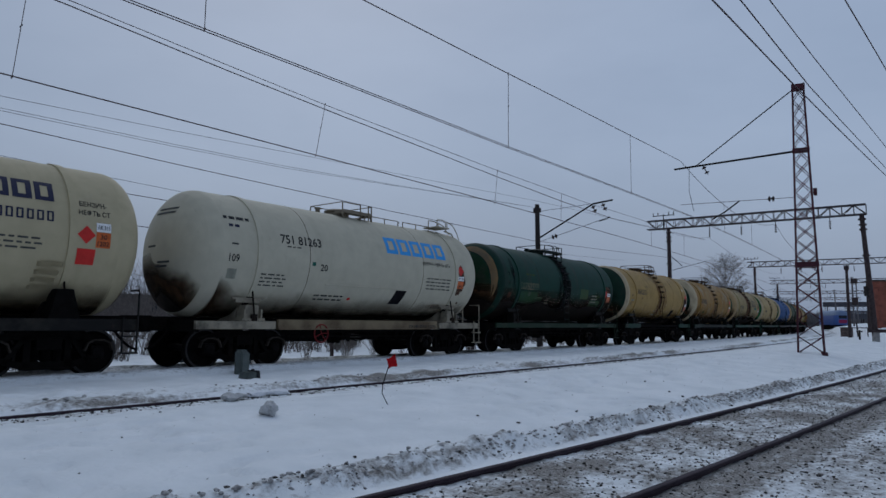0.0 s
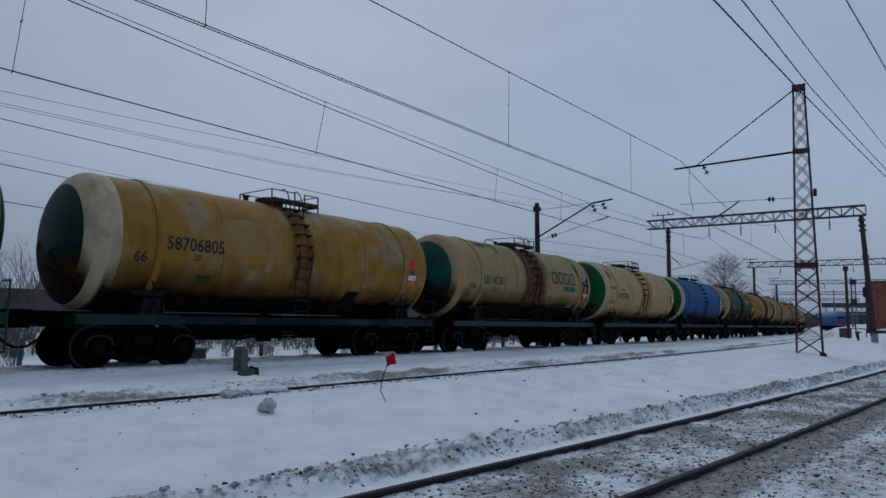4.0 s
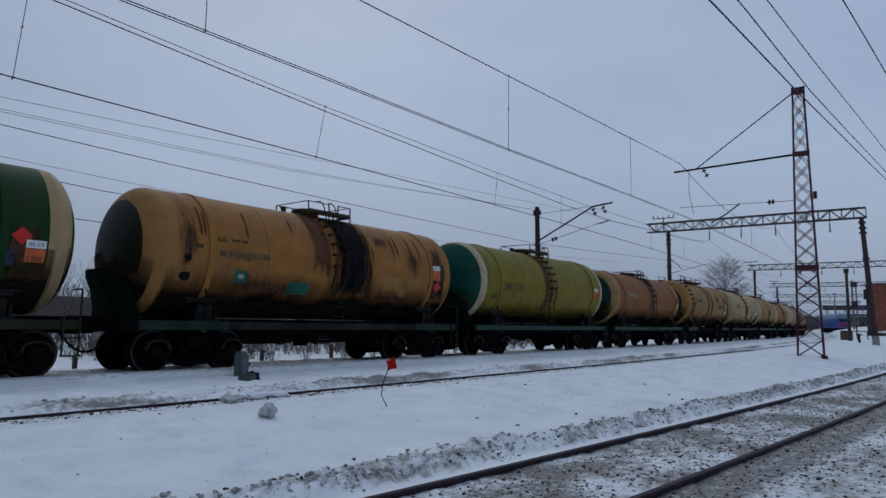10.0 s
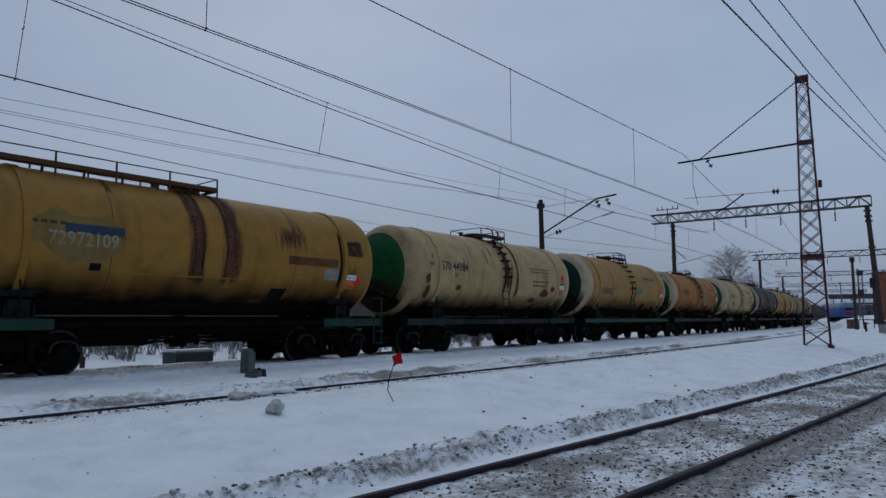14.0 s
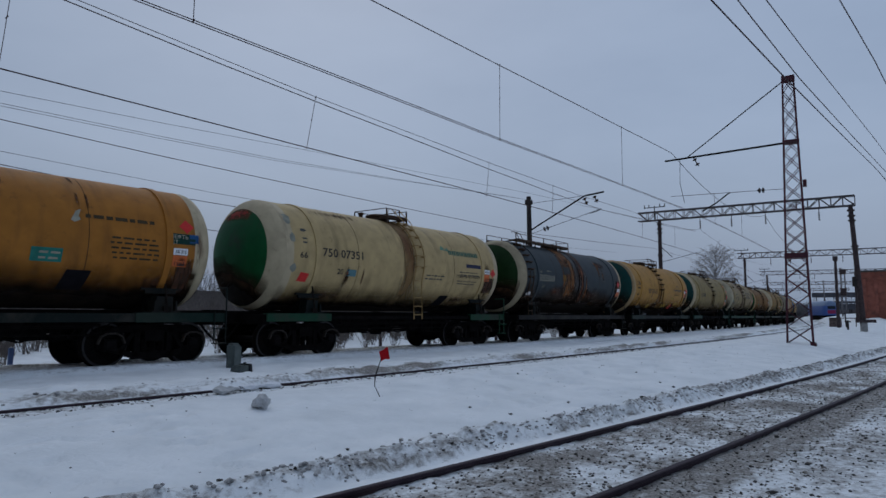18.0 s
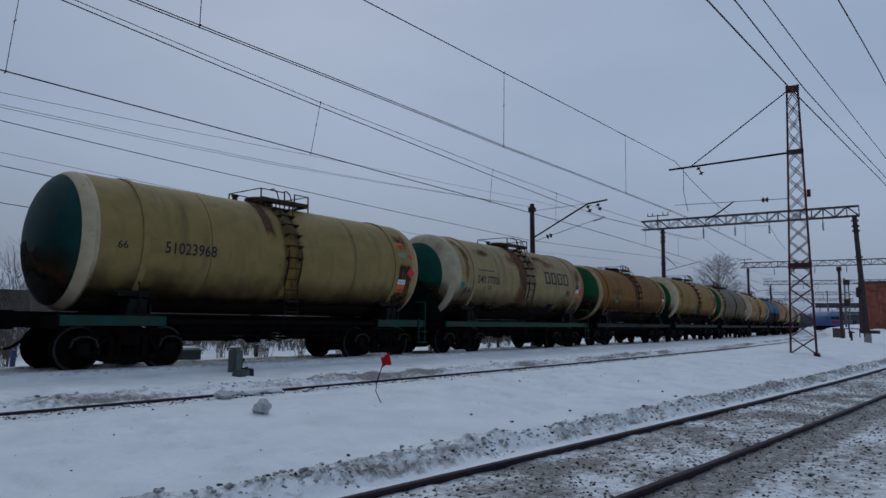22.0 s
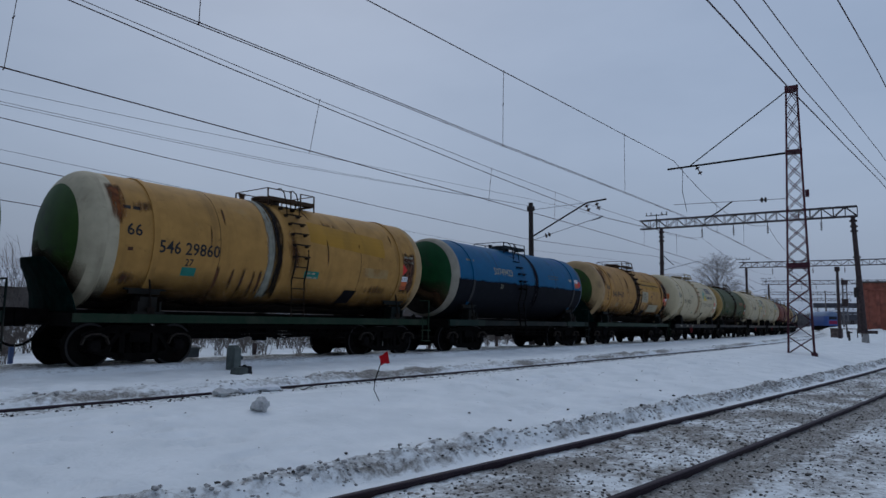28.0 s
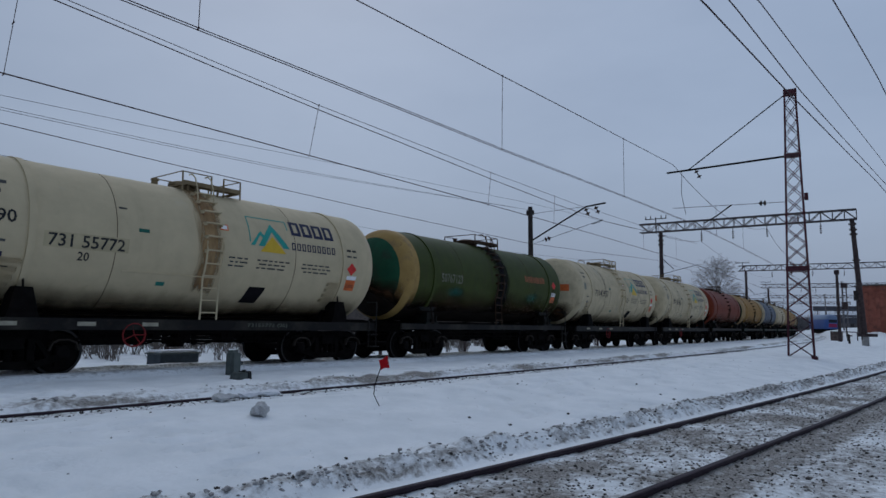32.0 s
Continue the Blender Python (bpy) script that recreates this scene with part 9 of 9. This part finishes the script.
def bare_tree(x, y, h, seed, label="bare winter birch with a fine rounded crown"):
    r = random.Random(seed)
    tree = tagged(new("bare_tree"), label, "tree", "bare winter trees")
    tree.matrix_basis = pose(x, y, ground_z(x, y))
    tb, cb = bmesh.new(), bmesh.new()
    pts = [Vector((0, 0, -0.2))]
    for i in range(6):
        pts.append(pts[-1] + Vector((r.uniform(-0.06, 0.06) * h / 6, r.uniform(-0.06, 0.06) * h / 6, h * 0.86 / 6)))
    for i in range(6):
        rod(tb, pts[i], pts[i + 1], h * 0.011 * (1 - i / 7), 7, h * 0.011 * (1 - (i + 1) / 7))
    part("trunk", tb, BARK, tree)
    for i in range(210):
        a, e, q = r.uniform(0, 6.283), r.uniform(-0.75, 1.0), r.uniform(0.45, 1.0) ** 0.5
        w = math.sqrt(max(0.0, 1 - e * e)) * q * r.uniform(0.85, 1.1)
        tip = Vector((math.cos(a) * w * h * 0.37, math.sin(a) * w * h * 0.37, h * (0.60 + 0.40 * e * q)))
        f = max(0.12, min(0.95, (tip.z / h - 0.25 * w - 0.05) / 0.86))
        k = min(5, int(f * 6))
        base = lerp(pts[k], pts[k + 1], f * 6 - k)
        mid = lerp(base, tip, 0.5) + Vector((0, 0, 0.03 * h))
        rod(cb, base, mid, h * 0.0018, 4, h * 0.0012)
        rod(cb, mid, tip, h * 0.0012, 3, h * 0.0008)
        for j in range(9):
            b = lerp(mid, tip, r.uniform(0.0, 1.0))
            d = Vector((r.uniform(-1, 1), r.uniform(-1, 1), r.uniform(-0.9, 0.8))) * h * 0.07
            rod(cb, b, b + d, h * 0.0013, 3, h * 0.0008)
    part("crown", cb, BIRCH_TWIG, tree)


bare_tree(100.4, 30.7, 12.2, 3)
bare_tree(104.5, 33.0, 8.5, 5)


def tree_line():
    """Far bare wood beyond the fields."""
    r = random.Random(9)
    P, F = [], []
    for i in range(1150):
        close = i >= 520
        ang = radians(r.uniform(10.2, 12.9) if i >= 900 else r.uniform(2, 13) if close else r.uniform(2, 100))
        d = r.uniform(225, 300) if i >= 900 else r.uniform(240, 380) if close else r.uniform(150, 330)
        x, y = d * math.cos(ang), d * math.sin(ang)
        lat = across(np.array([x]), np.array([y]))[0][0]
        if (lat > (-6.6 if i >= 900 else -13)) if close else (-25 < lat < 45):
            continue
        h = r.uniform(3, 5.5) * (d / 200) if close else r.uniform(4, 9.5) * (d / 200)
        z = -0.2 if lat < 0 else 1.0
        for j in range(9):
            a = r.uniform(0, 6.283)
            w = h * r.uniform(0.1, 0.28)
            x0, y0 = x + math.cos(a) * w * 0.3, y + math.sin(a) * w * 0.3
            x1, y1 = x + math.cos(a) * w, y + math.sin(a) * w
            t = 0.09 * d / 200
            n = len(P)
            z0, z1 = z + h * r.uniform(0, 0.4), z + h * r.uniform(0.65, 1)
            P += [(x0 - t, y0 + t, z0), (x0 + t, y0 - t, z0), (x1, y1, z1), (x0, y0, z0 + 0.2)]
            F += [(n, n + 1, n + 2), (n, n + 3, n + 2), (n + 1, n + 3, n + 2)]
    me = bpy.data.meshes.new("far_wood")
    me.from_pydata(P, [], F)
    tagged(put("far_wood", me, FAR_WOOD), "far bare winter wood along the horizon", "trees", kind="stuff")


tree_line()


def shed(x, y, w, d, h, yaw, wall, label, roof=True):
    z = ground_z(x, y)
    ob = tagged(new("shed"), label, "shed", "sheds beyond the railway")
    ob.matrix_basis = pose(x, y, z, 0, 0, yaw)
    bm = bmesh.new()
    box(bm, (-w / 2, -d / 2, -0.5), (w / 2, d / 2, h))
    part("wall", bm, wall, ob)
    bm = bmesh.new()
    vs = [bm.verts.new(p) for p in ((-w / 2 - 0.3, -d / 2 - 0.3, h + 0.004), (w / 2 + 0.3, -d / 2 - 0.3, h + 0.004), (w / 2 + 0.3, d / 2 + 0.3, h + 0.004), (-w / 2 - 0.3, d / 2 + 0.3, h + 0.004), (-w / 2 - 0.3, 0, h + d * 0.28), (w / 2 + 0.3, 0, h + d * 0.28))]
    for f in ((0, 1, 5, 4), (2, 3, 4, 5), (0, 4, 3), (1, 2, 5), (0, 3, 2, 1)):
        bm.faces.new([vs[i] for i in f])
    part("roof", bm, SHED_WALL if not roof else CAP_SNOW, ob, "snow-covered roof")
    for i in range(3):
        bm = bmesh.new()
        a = -w / 2 + w * (i + 0.5) / 3
        box(bm, (a - 0.4, -d / 2 - 0.03, h * 0.35), (a + 0.4, -d / 2 + 0.02, h * 0.75))
        part("window", bm, GLASS_DARK, ob)


for s, lat, w, d, h, yaw in ((18, 46, 14, 6, 2.6, 8), (40, 52, 18, 7, 3.0, 4), (66, 48, 12, 6, 2.8, 10), (6, 58, 16, 7, 3.2, 0), (-6, 50, 12, 6, 3, 0), (90, 44, 16, 6, 3, 12)):
    x, y, th = bend(s, lat)
    shed(x, y, w, d, h, yaw + math.degrees(th), SHED_WALL, "low brown wooden shed with a snowy roof")


def relay_cabinet():
    x, y, th = 10.05, 18.8, 0.0
    ob = tagged(new("relay_cabinet"), "low grey relay cabinet with snow on its lid", "cabinet")
    ob.matrix_basis = pose(x, y, ground_z(x, y), 0, 0, 4)
    bm = bmesh.new()
    box(bm, (-0.62, -0.35, -0.1), (0.62, 0.35, 0.50))
    part("housing", bm, mat("blue_grey_housing", (0.055, 0.07, 0.085), 0.8, grain=0.15), ob)
    bm = bmesh.new()
    box(bm, (-0.66, -0.39, 0.50), (0.66, 0.39, 0.54))
    part("lid", bm, CABINET, ob)
    bm = bmesh.new()
    box(bm, (-0.64, -0.37, 0.545), (0.64, 0.37, 0.62))
    bmesh.ops.bevel(bm, geom=bm.edges[:], offset=0.04, segments=2, affect="EDGES")
    part("snow_layer", bm, CAP_SNOW, ob)


relay_cabinet()


def far_posts():
    r = random.Random(2)
    for i in range(14):
        s, lat = 4 + i * 3.1, 3.6 + r.uniform(-0.2, 0.5)
        x, y, _ = bend(s, lat)
        ob = tagged(new("track_post"), "short weathered post beside the track", "post", "posts behind the track")
        ob.matrix_basis = pose(x, y, ground_z(x, y))
        bm = bmesh.new()
        box(bm, (-0.05, -0.05, -0.2), (0.05, 0.05, r.uniform(0.5, 0.85)))
        part("shaft", bm, RUST_POLE, ob)


far_posts()


def blue_post():
    x, y = 5.85, 19.0
    ob = tagged(new("blue_post"), "short faded blue post in the snow", "post")
    ob.matrix_basis = pose(x, y, ground_z(x, y))
    bm = bmesh.new()
    box(bm, (-0.05, -0.05, -0.2), (0.05, 0.05, 0.62))
    part("shaft", bm, mat("faded_blue_paint", (0.06, 0.1, 0.22), 0.7), ob)
    bm = bmesh.new()
    rod(bm, (0, 0, 0.06), (3.6, 0.4, 0.1), 0.02, 5)
    part("ground_rail", bm, RAIL_STEEL, ob)


blue_post()


# ---- far end of the yard ----
def blue_coach():
    ob = tagged(new("railcar"), "blue railcar with a pale rounded roof on a far track", "train")
    ob.matrix_basis = pose(169.0, 27.95, 1.0, 0, 0, 27)
    # the body's section is an arch, swept along and drawn in at the nose
    ring = [(-1.55, 0.35), (-1.6, 0.9), (-1.6, 2.2), (-1.5, 2.75), (-1.15, 3.25), (-0.6, 3.52), (0, 3.6), (0.6, 3.52), (1.15, 3.25), (1.5, 2.75), (1.6, 2.2), (1.6, 0.9), (1.55, 0.35)]
    for name, lo, hi, m in (("body", 0.0, 2.5, BLUE_TRAIN), ("roof", 2.45, 4.0, mat("pale_blue_roof", (0.16, 0.23, 0.36), 0.6))):
        bm = bmesh.new()
        last = None
        for x, f, d in ((-3.1, 0.55, -0.5), (-2.9, 0.8, -0.24), (-2.5, 0.93, -0.08), (-1.8, 1.0, 0.0), (7.6, 1.0, 0.0), (8.1, 0.9, -0.1)):
            vs = [bm.verts.new((x, a * f, min(hi, max(lo, b + (d if b > 2 else 0))))) for a, b in ring]
            if last:
                for i in range(len(ring) - 1):
                    bm.faces.new((last[i], last[i + 1], vs[i + 1], vs[i]))
            else:
                bm.faces.new(vs)
            last = vs
        bm.faces.new(last[::-1])
        part(name, bm, m, ob, smooth=True)
    bm = bmesh.new()
    box(bm, (-2.4, -1.3, -0.7), (7.4, 1.3, 0.4))
    part("underframe", bm, BLACK_STEEL, ob)
    bm = bmesh.new()
    box(bm, (-3.14, -0.8, 0.75), (-3.08, 0.8, 1.5))
    part("red_band", bm, mat("dulled_red_band", (0.3, 0.03, 0.09), 0.7, grain=0.1), ob)
    bm = bmesh.new()
    box(bm, (-3.14, -0.78, 1.75), (-3.08, 0.78, 2.4))
    part("windscreen", bm, GLASS_DARK, ob)
    for i in range(2):
        bm = bmesh.new()
        box(bm, (0.5 + i * 3.0, -1.63, 1.5), (2.4 + i * 3.0, -1.55, 2.2))
        part("window", bm, GLASS_DARK, ob)


blue_coach()


def brick_house():
    ob = tagged(new("brick_building"), "red brick railway building at the yard's end", "building")
    ob.matrix_basis = pose(109.0, 13.6, 0, 0, 0, 4)
    bm = bmesh.new()
    box(bm, (0, -3.6, -0.6), (5, 0, 7.4))
    part("wall", bm, BRICK_WALL, ob, "taller red brick end bay")
    bm = bmesh.new()
    box(bm, (0.4, -22, -0.6), (14, -3.6, 6.3))
    part("wall", bm, BRICK_WALL, ob)
    for a in (-0.35, -1.75, -3.4):
        bm = bmesh.new()
        box(bm, (-0.16, a - 0.2, -0.6), (-0.003, a + 0.2, 6.35))
        part("pilaster", bm, BRICK_WALL, ob)
    bm = bmesh.new()
    box(bm, (-0.2, -3.6, 6.36), (-0.003, 0, 6.6))
    part("string_course", bm, BRICK_WALL, ob)
    bm = bmesh.new()
    box(bm, (-0.25, -3.75, 7.4), (5.15, 0.15, 7.62))
    part("roof", bm, SHED_WALL, ob)
    bm = bmesh.new()
    box(bm, (0.3, -22.2, 6.3), (14.2, -3.76, 6.5))
    part("roof", bm, SHED_WALL, ob)
    for i in range(4):
        bm = bmesh.new()
        box(bm, (0.35, -6.3 - i * 3.6, 2.6), (0.45, -4.8 - i * 3.6, 4.4))
        part("window", bm, GLASS_DARK, ob)


brick_house()


def equipment_box():
    box_ob = tagged(new("equipment_box"), "brown equipment box beside a pipe frame", "box")
    box_ob.matrix_basis = pose(75.0, 11.7, ground_z(75.0, 11.5))
    bm = bmesh.new()
    box(bm, (-0.5, -0.46, -0.2), (0.5, 0.46, 0.85))
    part("body", bm, mat("rusty_box", (0.13, 0.095, 0.085), 0.9, grain=0.3), box_ob)
    bm = bmesh.new()
    box(bm, (-0.54, -0.5, 0.854), (0.54, 0.5, 0.92))
    part("lid", bm, RUST_POLE, box_ob)
    bm = bmesh.new()
    rods(bm, [(0, -0.52, 0.88), (0, -1.75, 0.88), (0, -1.75, -0.3)], 0.05, 6)
    part("pipe_frame", bm, RUST_POLE, box_ob)


equipment_box()


FAR_POLE = mat("grey_far_pole", (0.16, 0.15, 0.155), 0.85, grain=0.15)


def yard_pole(x, y, h, r, label, material, lamp=False):
    z = ground_z(x, y)
    ob = tagged(new("yard_pole"), label, "pole", "poles of the yard")
    ob.matrix_basis = pose(x, y, z)
    bm = bmesh.new()
    rod(bm, (0, 0, -0.3), (0, 0, h), r, 8, r * 0.7)
    part("shaft", bm, material, ob)
    bm = bmesh.new()
    if lamp:
        box(bm, (-0.18, -0.19, h - 0.4), (0.18, 0.19, h + 0.02))
    else:
        box(bm, (-0.05, -0.12 - r, h - 0.16), (0.05, 0.12 + r, h - 0.06))
    part("head", bm, material, ob)


def signal_mast(x, y, h):
    """A slim ladder mast with two dark boxes, on a thin foot."""
    ob = tagged(new("signal_mast"), "slim dark signal mast with a ladder in the snow", "signal")
    ob.matrix_basis = pose(x, y, ground_z(x, y))
    for a in (-0.16, 0.16):
        bm = bmesh.new()
        rod(bm, (0, a, 1.3), (0, a, h), 0.06, 6)
        part("upright", bm, FAR_POLE, ob)
    bm = bmesh.new()
    for i in range(int((h - 1.4) / 0.36)):
        box(bm, (-0.03, -0.16, 1.5 + i * 0.36), (0.03, 0.16, 1.54 + i * 0.36))
    part("rungs", bm, FAR_POLE, ob)
    bm = bmesh.new()
    rod(bm, (0, -0.1, -0.3), (0, 0, 1.4), 0.07, 6)
    part("foot", bm, DARK_POLE, ob)
    for a, b in ((h - 0.5, h), (h - 2.6, h - 1.9)):
        bm = bmesh.new()
        box(bm, (-0.2, -0.26, a), (0.1, 0.26, b))
        part("signal_box", bm, RUST_POLE, ob)


yard_pole(70.0, 10.67, 6.6, 0.16, "brown line pole with a lamp box in the snow", RUST_POLE, True)
signal_mast(75.0, 10.85, 5.7)
yard_pole(61.3, 8.7, 0.75, 0.09, "short dark post in the snow", DARK_POLE)
yard_pole(100, 13.05, 6.6, 0.2, "far dark line pole", RUST_POLE)
yard_pole(140, 20.6, 9.0, 0.16, "far concrete line pole", FAR_POLE)
yard_pole(160, 24.5, 9.5, 0.2, "far concrete line pole", FAR_POLE)
yard_pole(175, 29.3, 8.5, 0.16, "far concrete line pole", FAR_POLE)


def station_canopy(x, y, w, z0, z1, snowy, label):
    """A long low roof on columns at the line's far end."""
    ob = tagged(new("platform_canopy"), label, "canopy", "platform canopies")
    ob.matrix_basis = pose(x, y, 0, 0, 0, 98)
    bm = bmesh.new()
    box(bm, (-w / 2, -2, z0), (w / 2, 2, z1))
    part("roof", bm, mat("far_weathered_roof", (0.085, 0.085, 0.1), 0.9, grain=0.2, scale=0.6), ob)
    if snowy:
        bm = bmesh.new()
        box(bm, (-w / 2 + 0.2, -2.1, z1 + 0.004), (w / 2 - 0.2, 2, z1 + 0.5))
        part("roof_snow", bm, CAP_SNOW, ob)
    n = max(3, int(w / 2.2))
    for j in range(n):
        a = -w / 2 + w * (j + 0.5) / n
        bm = bmesh.new()
        rod(bm, (a, 0, -0.4), (a, 0, z0), 0.12, 6)
        part("column", bm, DARK_POLE, ob)


station_canopy(230, 36.0, 11.5, 6.9, 8.3, False, "long dark canopy far down the line")
station_canopy(222, 32.8, 7.0, 5.0, 5.5, True, "low canopy with snow on its roof")
station_canopy(200, 27.8, 5.4, 2.9, 4.4, False, "low dark shelter at the platform's end")


# ---- movement ----
def rolled(t):
    """How far the train has rolled at t seconds, in metres."""
    knots = ((0, 0.998), (3, 1.979), (6, 2.718), (9, 3.046), (12, 3.087), (14, 2.943), (17, 2.21), (20, 1.455), (22, 0.88), (25, 0.384), (28, 0.74), (30, 1.158), (32, 2.05))
    i = max(j for j in range(len(knots) - 1) if knots[j][0] <= t or j == 0)

    def slope(j):
        a, b = knots[max(j - 1, 0)], knots[min(j + 1, len(knots) - 1)]
        return (b[1] - a[1]) / (b[0] - a[0])
    (t0, v0), (t1, v1) = knots[i], knots[i + 1]
    h = t1 - t0
    f = (t - t0) / h
    m0, m1 = slope(i) * h, slope(i + 1) * h
    v = (2 * f ** 3 - 3 * f ** 2 + 1) * v0 + (f ** 3 - 2 * f ** 2 + f) * m0 + (3 * f ** 2 - 2 * f ** 3) * v1 + (f ** 3 - f ** 2) * m1
    return 9.95 * t - v


def motions():
    for k, w, sets in TRAIN:
        rows = []
        for t in range(33):
            x, y, th = bend(PITCH * k - rolled(t) - (0.13 if k == 0 else 0.0))
            rows.append((t, pose(x, y, 0, 0, 0, math.degrees(th))))
        walk(w, rows)
    # every wheel rolls the same way: the leading and the trailing axle of a bogie are keyed once and shared
    lead = [s[i] for _, _, s in TRAIN for i in (0, 2)]
    trail = [s[i] for _, _, s in TRAIN for i in (1, 3)]
    for axles, a in ((lead, -0.925), (trail, 0.925)):
        first = axles[0]
        walk(first, [(i / 15, pose(a, 0, 0.475, 0, -math.degrees(rolled(i / 15) / 0.475), 0)) for i in range(481)])
        keys = first.animation_data
        for ob in axles[1:]:
            ob.rotation_mode = "QUATERNION"
            ob.animation_data_create()
            ob.animation_data.action = keys.action
            ob.animation_data.action_slot = keys.action_slot


motions()
